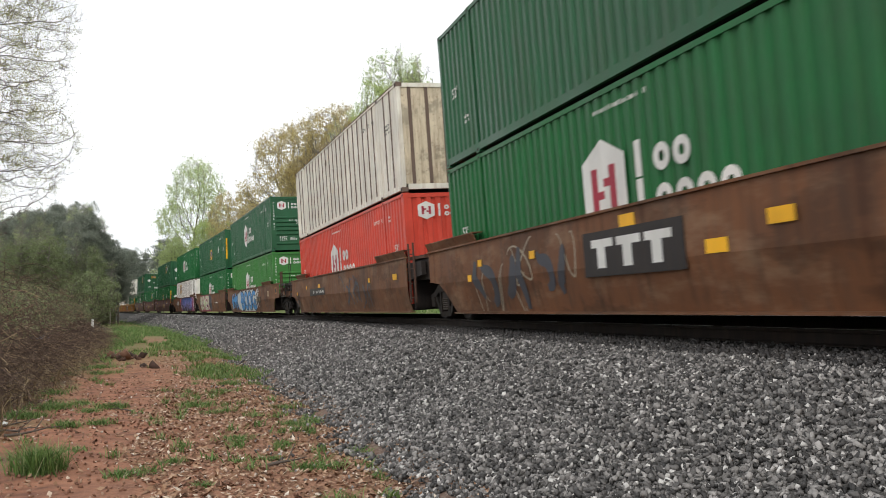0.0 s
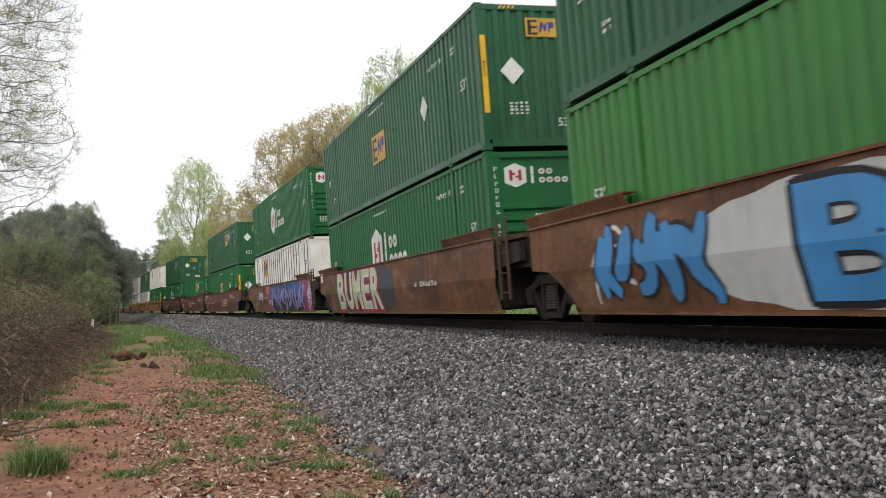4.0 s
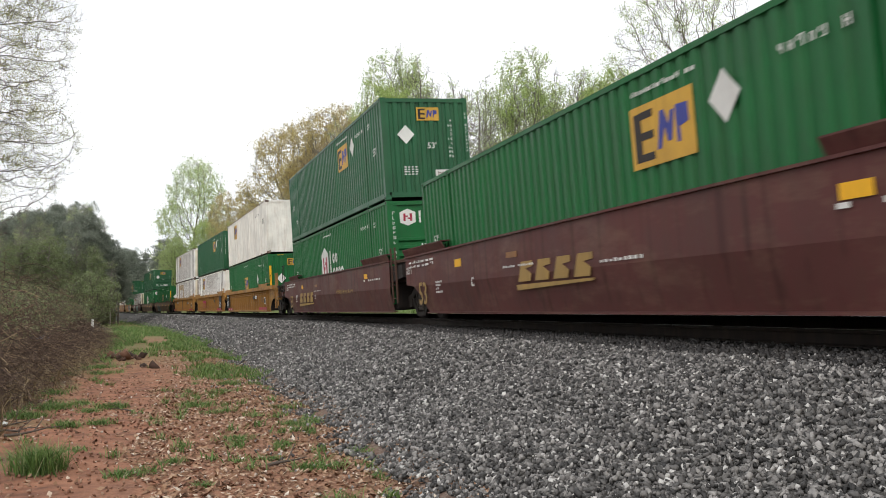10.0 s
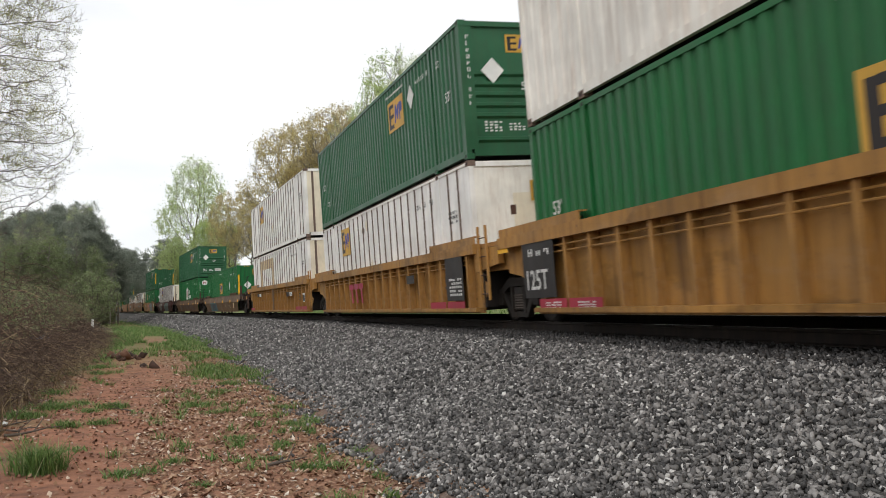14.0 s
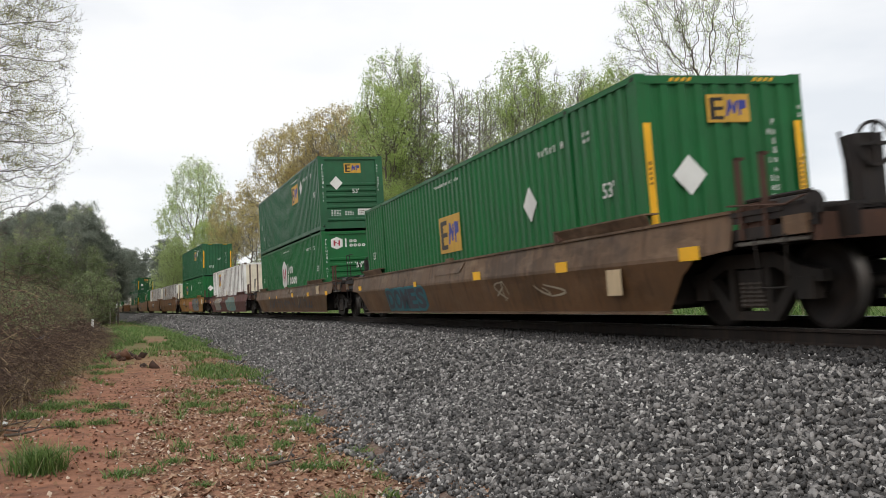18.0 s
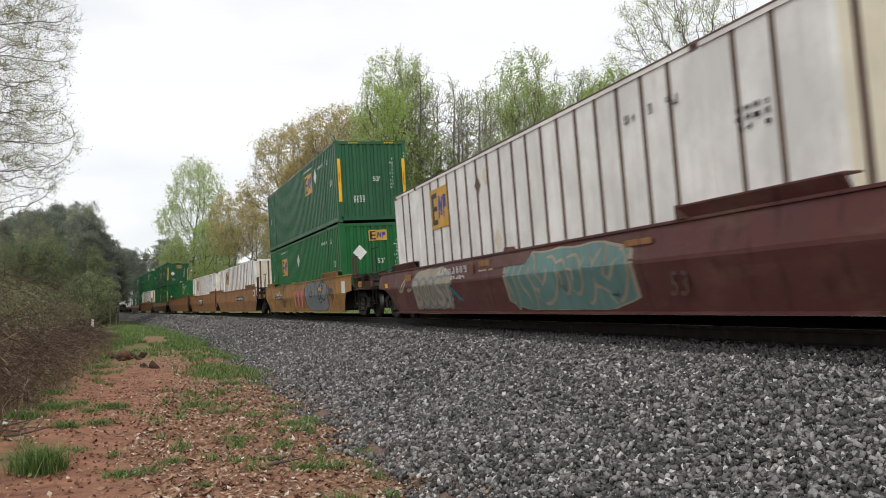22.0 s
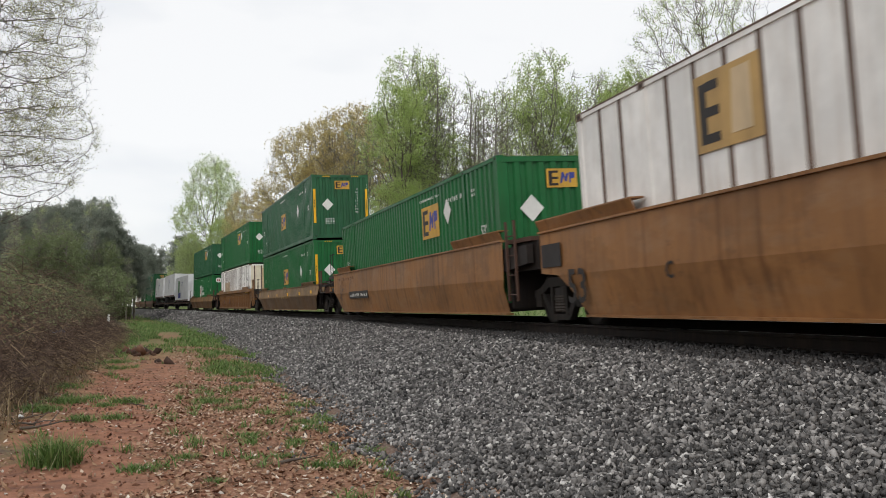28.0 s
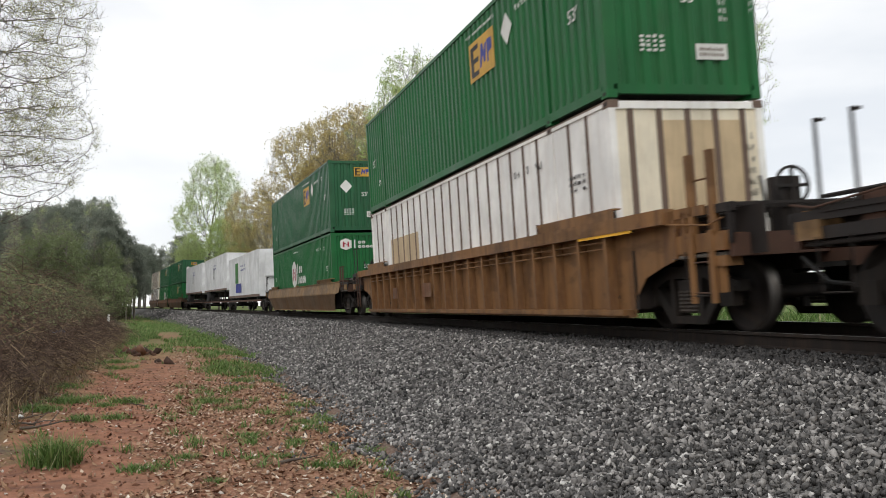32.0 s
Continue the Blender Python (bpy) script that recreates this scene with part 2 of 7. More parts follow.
def ballast_top(lat, y):
    return RAIL_Z - 0.21 - lat * math.sin(radians(CANT) * easing(y))


def ground_z(lat, y, x=None):
    """Height of the ground at a distance lat to the right of the centre line."""
    x = line_x(y) + lat if x is None else x
    edge_l, edge_r = ballast_top(-2.0, y), ballast_top(2.0, y)
    n = noise.noise((x * 0.35, y * 0.35, 0.0)) * 0.06 + noise.noise((x * 1.4, y * 1.4, 4.0)) * 0.025
    if lat < -5.15:
        z = 0.02 + n
        z += 0.9 * soft(-9.5, -19, lat) if lat < -9.5 else 0.0
        z += 2.6 * soft(-19, -60, lat) if lat < -19 else 0.0
        return z + 0.10 * soft(-5.15, -5.9, lat)
    if lat < -2.0:
        t = (lat + 5.15) / 3.15
        return 0.02 + (edge_l - 0.02) * t ** 0.94 + n * 0.5
    if lat <= 2.0:
        return ballast_top(lat, y)
    if lat < 4.2:
        return edge_r + (1.02 - edge_r) * (lat - 2.0) / 2.2
    return 1.02 + 1.05 * soft(4.2, 13, lat) + 0.5 * soft(13, 60, lat) + n


lat_cols = [-2600, -1500, -800, -400, -220, -120, -80, -60, -48, -38, -30, -25, -21, -18, -16, -14.5, -13.2, -12, -11]
lat_cols += [-10.4 + 0.25 * i for i in range(21)]
lat_cols += [-5.15 + 0.35 * i for i in range(10)] + [-1.6, -1.0, 0, 1.0, 1.6, 2.0, 2.6, 3.4, 4.2, 5, 6, 7, 8.5, 10, 12, 15, 20, 28, 40, 60, 100, 180, 350, 700, 1400, 2600]
row_ys = [-2400, -1400, -800, -500, -320, -200, -120, -80, -60, -40, -28, -20, -14, -10, -7, -5, -3.5, -2, -1]
row_ys += [0.3 * i for i in range(100)] + [30 + i for i in range(40)] + [70 + 3 * i for i in range(45)]
row_ys += [210, 230, 260, 300, 360, 440, 560, 700, 900, 1300, 1900, 2800]
gs = Shape()
for y_ in row_ys:
    for l_ in lat_cols:
        x_ = line_x(y_) + l_
        gs.v.append((x_, y_, ground_z(l_, y_, x_)))
nc = len(lat_cols)
for j in range(len(row_ys) - 1):
    for i in range(nc - 1):
        a = j * nc + i
        gs.f.append((a, a + 1, a + nc + 1, a + nc))


def lateral(nt):
    """The ground sheet carries its distance from the centre line as an attribute."""
    a = nt.nodes.new("ShaderNodeAttribute")
    a.attribute_name = "lateral"
    return a.outputs["Fac"]


def ground_material():
    m, nt, b = base("red_clay_and_grass", 0.95)
    v = coords(nt)
    big, mid = noise_out(nt, v, 0.5, 5.0, 0.6), noise_out(nt, v, 3.2, 6.0, 0.65)
    fine = noise_out(nt, v, 26.0, 5.0, 0.7)
    clay = ramp(nt, mid, [(0.28, (0.13, 0.055, 0.033)), (0.42, (0.23, 0.098, 0.056)), (0.58, (0.34, 0.150, 0.084)), (0.76, (0.43, 0.235, 0.145))])
    litter = ramp(nt, fine, [(0.36, (0.17, 0.08, 0.047)), (0.52, (0.34, 0.18, 0.105)), (0.68, (0.52, 0.36, 0.25))])
    grass = ramp(nt, fine, [(0.32, (0.07, 0.09, 0.026)), (0.55, (0.15, 0.20, 0.05)), (0.75, (0.28, 0.26, 0.12))])
    stone = ramp(nt, fine, [(0.36, (0.03, 0.028, 0.026)), (0.54, (0.09, 0.084, 0.078)), (0.70, (0.26, 0.245, 0.23))])
    lat = lateral(nt)

    def band(a, c, soft_=0.35):
        """1 between a and c of the distance, with a ragged edge."""
        add = nt.nodes.new("ShaderNodeMath")
        add.operation = "MULTIPLY_ADD"
        nt.links.new(big, add.inputs[0])
        add.inputs[1].default_value, add.inputs[2].default_value = 3.4, -1.7
        s_ = nt.nodes.new("ShaderNodeMath")
        nt.links.new(lat, s_.inputs[0])
        nt.links.new(add.outputs[0], s_.inputs[1])
        outs = []
        for lo, hi in ((a - soft_, a + soft_), (c + soft_, c - soft_)):
            r = node(nt, "ShaderNodeMapRange", From_Min=lo, From_Max=hi)
            nt.links.new(s_.outputs[0], r.inputs[0])
            outs.append(r.outputs[0])
        mul = nt.nodes.new("ShaderNodeMath")
        mul.operation = "MULTIPLY"
        nt.links.new(outs[0], mul.inputs[0])
        nt.links.new(outs[1], mul.inputs[1])
        return mul.outputs[0]

    def near_track(a, c):
        outs = []
        for lo, hi in ((a - 0.3, a + 0.3), (c + 0.3, c - 0.3)):
            r = node(nt, "ShaderNodeMapRange", From_Min=lo, From_Max=hi)
            nt.links.new(lat, r.inputs[0])
            outs.append(r.outputs[0])
        return mixed(nt, 1.0, outs[0], outs[1], "MULTIPLY")

    duff = ramp(nt, fine, [(0.34, (0.05, 0.032, 0.022)), (0.55, (0.13, 0.085, 0.055)), (0.72, (0.24, 0.17, 0.11))])
    c = mixed(nt, band(-90.0, -9.0), grass, duff)
    c = mixed(nt, band(-9.0, -4.0), c, clay)
    strip = noise_out(nt, coords(nt, (0.5, 0.10, 1.0)), 1.0, 4.0)
    y_up = node(nt, "ShaderNodeMapRange", From_Min=18.0, From_Max=42.0)
    sep = nt.nodes.new("ShaderNodeSeparateXYZ")
    nt.links.new(coords(nt), sep.inputs[0])
    nt.links.new(sep.outputs[1], y_up.inputs[0])
    lawn = mixed(nt, 1.0, y_up.outputs[0], ramp(nt, strip, [(0.38, (0.25, 0.25, 0.25)), (0.6, (1, 1, 1))]), "MULTIPLY")
    c = mixed(nt, band(-7.0, -4.2, 0.9), c, mixed(nt, 0.35, litter, clay))
    over = mixed(nt, 1.0, lawn, band(-9.4, -4.8, 0.8), "MULTIPLY")
    c = mixed(nt, over, c, grass)
    c = mixed(nt, near_track(-5.15, 4.3), c, stone)
    # Track bed between the rails: grease and the train's shade in one colour.
    shaded_grease = mixed(nt, near_track(-1.55, 1.55), (1.0, 1.0, 1.0), ramp(nt, big, [(0.35, (0.16, 0.15, 0.14)), (0.65, (0.34, 0.32, 0.30))]))
    c = mixed(nt, 1.0, c, shaded_grease, "MULTIPLY")
    nt.links.new(c, b.inputs["Base Color"])
    h = mixed(nt, 0.6, mid, fine)
    bumped(nt, b, h, 0.6, 0.05)
    return m


ground = tagged(new("ground", gs.mesh("ground", True)), "red clay verge with leaf litter and grass beside a railway", "ground", kind="structure")
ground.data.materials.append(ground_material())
ground.data.attributes.new("lateral", "FLOAT", "POINT").data.foreach_set("value", [l_ for y_ in row_ys for l_ in lat_cols])


# ---- rails and sleepers ----
def rail_shape(side):
    prof = [(-0.07, -0.172), (0.07, -0.172), (0.07, -0.160), (0.012, -0.145), (0.010, -0.045), (0.036, -0.034), (0.036, -0.004), (0.028, 0.0), (-0.028, 0.0), (-0.036, -0.004), (-0.036, -0.034), (-0.010, -0.045), (-0.012, -0.145), (-0.07, -0.160)]
    sh, n = Shape(), len(prof)
    stations = list(range(S_MIN + 2, S_MAX - 2, 3))
    for k, s in enumerate(stations):
        m = track_pose(s)
        for px, pz in prof:
            sh.v.append(tuple(m @ Vector((side * 0.755 + px, 0, pz))))
        if k:
            a, b = (k - 1) * n, k * n
            sh.f += [(a + i, a + (i + 1) % n, b + (i + 1) % n, b + i) for i in range(n)]
    return sh


RAILTOP = paint("worn_rail_head", (0.33, 0.31, 0.30), 0.28, amount=0.25)
RAILTOP.node_tree.nodes["Principled BSDF"].inputs["Metallic"].default_value = 0.8
for side in (-1, 1):
    me = rail_shape(side).mesh("rail")
    me.materials.append(RAILSIDE)
    me.materials.append(RAILTOP)
    for p in me.polygons:
        if p.index % 14 == 7:
            p.material_index = 1
    tagged(new("rail", me), "rusty steel rail with a bright worn head on wooden sleepers", "rail", "rails", "structure")
WOOD = paint("tarred_sleeper_wood", (0.016, 0.013, 0.011), 0.9, amount=0.6)
sleeper_mesh = Shape().box(-1.30, 1.30, -0.115, 0.115, -0.36, -0.185).mesh("sleeper")
sleeper_mesh.materials.append(WOOD)
sleepers = tagged(new("sleepers"), "row of dark tarred wooden sleepers bedded in ballast", "sleepers", kind="structure")
for i in range(110):
    ob = new("sleeper", sleeper_mesh)
    ob.parent = sleepers
    ob.matrix_local = track_pose(-6 + 0.52 * i)
rest = Shape()
for i in range(int((S_MAX - 60) / 0.52)):
    m = track_pose(52 + 0.52 * i)
    n0 = len(rest.v)
    rest.box(-1.30, 1.30, -0.115, 0.115, -0.36, -0.185)
    rest.v[n0:] = [tuple(m @ Vector(p)) for p in rest.v[n0:]]
for i in range(int((-S_MIN - 10) / 0.52)):
    m = track_pose(-6.52 - 0.52 * i)
    n0 = len(rest.v)
    rest.box(-1.30, 1.30, -0.115, 0.115, -0.36, -0.185)
    rest.v[n0:] = [tuple(m @ Vector(p)) for p in rest.v[n0:]]
tagged(part("far_sleepers", rest, WOOD, sleepers), kind="stuff")


# ---- the train ----
CACHE = {}


def cached(key, material, make):
    k = (key, material.name)
    if k not in CACHE:
        CACHE[k] = make().mesh(key if isinstance(key, str) else key[0])
        CACHE[k].materials.append(material)
    return CACHE[k]


def text_shape(words, size):
    """The outline of a word in the built-in font, as a thin mesh in the y-z plane that reads from the left side of the train."""
    key = ("text", words, size)
    if key not in CACHE:
        cu = bpy.data.curves.new("lettering", "FONT")
        cu.body, cu.size, cu.extrude, cu.resolution_u, cu.offset = words, size, 0.001, 2, 0.012 * size
        ob = new("lettering", cu)
        dg = bpy.context.evaluated_depsgraph_get()
        me = bpy.data.meshes.new_from_object(ob.evaluated_get(dg))
        bpy.data.objects.remove(ob)
        CACHE[key] = me
    return CACHE[key]


SIDE_TURN = Matrix(((0, 0, -1, 0), (-1, 0, 0, 0), (0, 1, 0, 0), (0, 0, 0, 1)))   # x of the text runs to -y, its normal to -x
END_TURN = Matrix(((1, 0, 0, 0), (0, 0, -1, 0), (0, 1, 0, 0), (0, 0, 0, 1)))     # x of the text runs to +x, its normal to -y


def lettering(name, words, size, material, parent, at, turn, label=""):
    me = text_shape(words, size).copy()
    me.materials.clear()
    me.materials.append(material)
    ob = part(name, me, material, parent, label)
    ob.matrix_local = Matrix.Translation(at) @ turn
    return ob


def plate(name, parent, material, on, a, b, z0, z1, label="", off=0.0, thick=0.004, pts=None):
    """A thin flat sign: on="side" spans a..b along y at the left side, on="end" spans a..b along x at the leading end."""
    if pts is None:
        pts = [(a, z0), (b, z0), (b, z1), (a, z1)]
    sh = Shape()
    if on == "side":
        sh.slab(pts, off - thick, off)
    else:
        n = len(pts)
        v = [(x, off - thick, z) for x, z in pts] + [(x, off, z) for x, z in pts]
        f = [tuple(range(n)), tuple(range(2 * n - 1, n - 1, -1))] + [(i, n + i, n + (i + 1) % n, (i + 1) % n) for i in range(n)]
        sh.add(v, f)
    return part(name, sh, material, parent, label)


def bars(name, parent, material, on, a, b, z0, z1, off, rows=1, cols=6, upright=False, label=""):
    """Writing that cannot be read: rows of short bars."""
    sh = Shape()
    rnd = random.Random(int(abs(a * 971 + z0 * 131 + cols * 7 + rows)) + 3)
    for r in range(rows):
        for c in range(cols):
            if rnd.random() < 0.12:
                continue
            u0 = a + (b - a) * (c + 0.12) / cols
            u1 = a + (b - a) * (c + 0.55 + 0.3 * rnd.random()) / cols
            w0 = z0 + (z1 - z0) * (r + 0.15) / rows
            w1 = z0 + (z1 - z0) * (r + 0.6 + 0.25 * rnd.random()) / rows
            du, dw, m = u1 - u0, w1 - w0, (w0 + w1) / 2
            strokes = [(u0, u0 + 0.28 * du, w0, w1), (u1 - 0.28 * du, u1, w0 if rnd.random() < 0.7 else m, w1 if rnd.random() < 0.8 else m)]
            k = rnd.choice((w0, m, w1)) - 0.08 * dw
            strokes.append((u0 + 0.28 * du, u1 - 0.28 * du, max(w0, k), min(w1, k + 0.2 * dw)))
            for p, q, lo, hi in strokes if dw > 0.055 else [(u0, u1, w0, w1)]:
                if on == "side":
                    sh.box(off - 0.003, off, p, q, lo, hi)
                else:
                    sh.box(p, q, off - 0.003, off, lo, hi)
    return tagged(part(name, sh, material, parent, label), kind="stuff") if sh.v else None


CL, CW, CH = 8.077, 1.2955, 2.896


def corrugated(y0, y1, z0, z1, x_out, depth=0.038, pitch=0.28, sign=-1):
    """A wall sheet with trapezoid ribs, 4 mm thick."""
    sh, n = Shape(), max(1, round((y1 - y0) / pitch))
    p, ys = (y1 - y0) / n, []
    for i in range(n):
        b = y0 + i * p
        ys += [(b, 0.0), (b + 0.38 * p, 0.0), (b + 0.5 * p, 1.0), (b + 0.88 * p, 1.0)]
    ys.append((y1, 0.0))
    for y, d in ys:
        x = sign * (x_out - d * depth)
        sh.v += [(x, y, z0), (x, y, z1), (x - sign * 0.004, y, z0), (x - sign * 0.004, y, z1)]
    for i in range(len(ys) - 1):
        a, b = 4 * i, 4 * i + 4
        sh.f += [(a, b, b + 1, a + 1), (a + 2, a + 3, b + 3, b + 2)]
    return sh


def container_frame():
    sh = Shape()
    for sx in (-1, 1):
        for sy in (-1, 1):
            sh.box(sx * CW - (0.11 if sx > 0 else 0), sx * CW + (0.11 if sx < 0 else 0), sy * CL - (0.13 if sy > 0 else 0), sy * CL + (0.13 if sy < 0 else 0), 0.12, CH - 0.115)
        x0, x1 = (sx * CW, sx * (CW - 0.075))
        x0, x1 = min(x0, x1), max(x0, x1)
        sh.box(x0, x1, -CL + 0.16, CL - 0.16, CH - 0.085, CH - 0.01)
        sh.box(x0, x1, -CL + 0.16, CL - 0.16, 0.05, 0.19)
    for sy in (-1, 1):
        y0, y1 = sorted((sy * CL, sy * (CL - 0.09)))
        sh.box(-CW + 0.11, CW - 0.11, y0, y1, CH - 0.13, CH - 0.02)
        sh.box(-CW + 0.17, CW - 0.17, y0, y1, 0.06, 0.20)
    return sh


def castings(c, mat):
    """Corner blocks with their dark holes, at the ends and at the 40-foot posts."""
    for sx in (-1, 1):
        x0, x1 = sorted((sx * (CW + 0.004), sx * (CW - 0.16)))
        hx = sorted((sx * (CW + 0.004), sx * (CW + 0.007)))
        me = cached(("corner_casting", sx), mat, lambda: Shape().box(x0, x1, 0, 0.178, 0, 0.118))
        hole = cached(("casting_hole", sx), DARK, lambda: Shape().box(hx[0], hx[1], 0.05, 0.128, 0.035, 0.085))
        for y in (-CL - 0.003, CL - 0.175, -6.09, 5.92):
            for z in (0.0, CH - 0.118):
                k = part("corner_casting", me, mat, c, at=(0, y, z))
                if sx < 0 or y < -CL:
                    part("casting_hole", hole, DARK, k)


def end_ribs():
    """A leading end with upright ribs."""
    sh, n = Shape(), 9
    w = 2 * CW - 0.22
    p, xs = w / n, []
    for i in range(n):
        b = -CW + 0.11 + i * p
        xs += [(b, 0.0), (b + 0.42 * p, 0.0), (b + 0.54 * p, 1.0), (b + 0.88 * p, 1.0)]
    xs.append((CW - 0.11, 0.0))
    for x, d in xs:
        y = -CL + 0.012 + 0.042 * d
        sh.v += [(x, y, 0.2), (x, y, CH - 0.13), (x, y + 0.004, 0.2), (x, y + 0.004, CH - 0.13)]
    for i in range(len(xs) - 1):
        a, b = 4 * i, 4 * i + 4
        sh.f += [(a, a + 1, b + 1, b), (a + 2, b + 2, b + 3, a + 3)]
    return sh


def end_louvres():
    """A plain recessed leading end, for lying ribs."""
    return Shape().box(-CW + 0.11, CW - 0.11, -CL + 0.06, -CL + 0.07, 0.2, CH - 0.13)


def lying_rib(z):
    sh = Shape()
    sh.v = [(x, y, zz) for x in (-CW + 0.28, CW - 0.28) for y, zz in ((-CL + 0.06, z - 0.085), (-CL + 0.006, z - 0.035), (-CL + 0.006, z + 0.03), (-CL + 0.06, z + 0.045))]
    sh.f = [(i, 4 + i, 5 + i, 1 + i) for i in range(3)] + [(0, 1, 2, 3), (7, 6, 5, 4)]
    return sh


def door_leaf(sx):
    x0, x1 = sorted((sx * 0.01, sx * (CW - 0.12)))
    return Shape().box(x0, x1, CL - 0.06, CL - 0.012, 0.21, CH - 0.14)


def lock_rod(x):
    return Shape().tube((x, CL + 0.02, 0.15), (x, CL + 0.02, CH - 0.1), 0.018)


def amber_sign(parent, on, a, b, z0, z1, off, faded=False):
    """An amber sign with dark and blue shapes on it."""
    s = plate("sign", parent, FADED if faded else SIGN, on, a, b, z0, z1, "faded tan sign with one black shape" if faded else "amber sign with black and blue shapes", off)
    w, h, o = b - a, z1 - z0, off - 0.004
    flip = on == "side"

    def at(u):
        return b - u * w if flip else a + u * w

    def pl(mat, pts):
        plate("sign_shape", s, mat, on, 0, 0, 0, 0, off=o, pts=[(at(u), z0 + v * h) for u, v in pts])
    pl(INK_DARK, [(0.07, 0.10), (0.18, 0.10), (0.18, 0.88), (0.07, 0.88)])
    for v in (0.10, 0.44, 0.77):
        pl(INK_DARK, [(0.18, v), (0.38, v), (0.38, v + 0.12), (0.18, v + 0.12)])
    if faded:
        pl(TAN, [(0.55, 0.14), (0.86, 0.14), (0.86, 0.92), (0.60, 0.92)])
        return s
    pl(INK_BLUE, [(0.43, 0.22), (0.49, 0.22), (0.56, 0.55), (0.60, 0.30), (0.66, 0.30), (0.72, 0.75), (0.66, 0.75), (0.62, 0.55), (0.56, 0.80), (0.50, 0.80)])
    pl(INK_BLUE, [(0.74, 0.24), (0.79, 0.24), (0.79, 0.46), (0.92, 0.50), (0.92, 0.78), (0.74, 0.80)])
    return s


def block_form(form):
    """Outlines of plain blocks, in a unit square: an upright bar, or a ring with a slit."""
    if form == "bar":
        return [(0, 0), (0.40, 0), (0.40, 1), (0, 1)]
    turn = [0.01 + 6.263 * i / 13 for i in range(14)]
    return [(0.5 + 0.5 * math.cos(t), 0.5 + 0.5 * math.sin(t)) for t in turn] + [(0.5 + 0.17 * math.cos(t), 0.5 + 0.2 * math.sin(t)) for t in turn[::-1]]


def hex_logo(parent, on, a, b, z0, z1, off, words=True):
    """A white six-sided badge with a red mark, and white blocks of lettering beside it."""
    w, h = b - a, z1 - z0
    m = (a + b) / 2
    s = plate("badge", parent, INK_WHITE, on, 0, 0, 0, 0, "white six-sided badge with a red mark", off,
              pts=[(m, z0), (b, z0 + 0.2 * h), (b, z1 - 0.2 * h), (m, z1), (a, z1 - 0.2 * h), (a, z0 + 0.2 * h)])
    for u0, u1, v0, v1 in ((0.22, 0.36, 0.28, 0.72), (0.64, 0.78, 0.28, 0.72), (0.36, 0.50, 0.52, 0.60), (0.50, 0.64, 0.40, 0.48)):
        plate("badge_mark", s, INK_RED, on, a + u0 * w, a + u1 * w, z0 + v0 * h, z0 + v1 * h, off=off - 0.004)
    if words:
        for row, shapes in ((0, 5), (1, 3)):
            for k in range(shapes):
                form = "ring" if k else "bar"
                ww, zz = w * 0.30, z0 + h * (0.16 + 0.36 * row)
                u = 0.22 * w + k * w * 0.36
                tall_ = h * (0.25 if k else 0.34)
                pts = block_form(form)
                if on == "side":
                    pts = [(a - u - p * ww, zz + q * tall_) for p, q in pts]
                else:
                    pts = [(b + u + p * ww, zz + q * tall_) for p, q in pts]
                plate("block_shape", parent, INK_WHITE, on, 0, 0, 0, 0, off=off, pts=pts)


def diamond(parent, on, u, z, r, off):
    plate("placard", parent, INK_WHITE, on, 0, 0, 0, 0, "white diamond placard", off, pts=[(u, z - r), (u + r * 0.95, z), (u, z + r), (u - r * 0.95, z)])


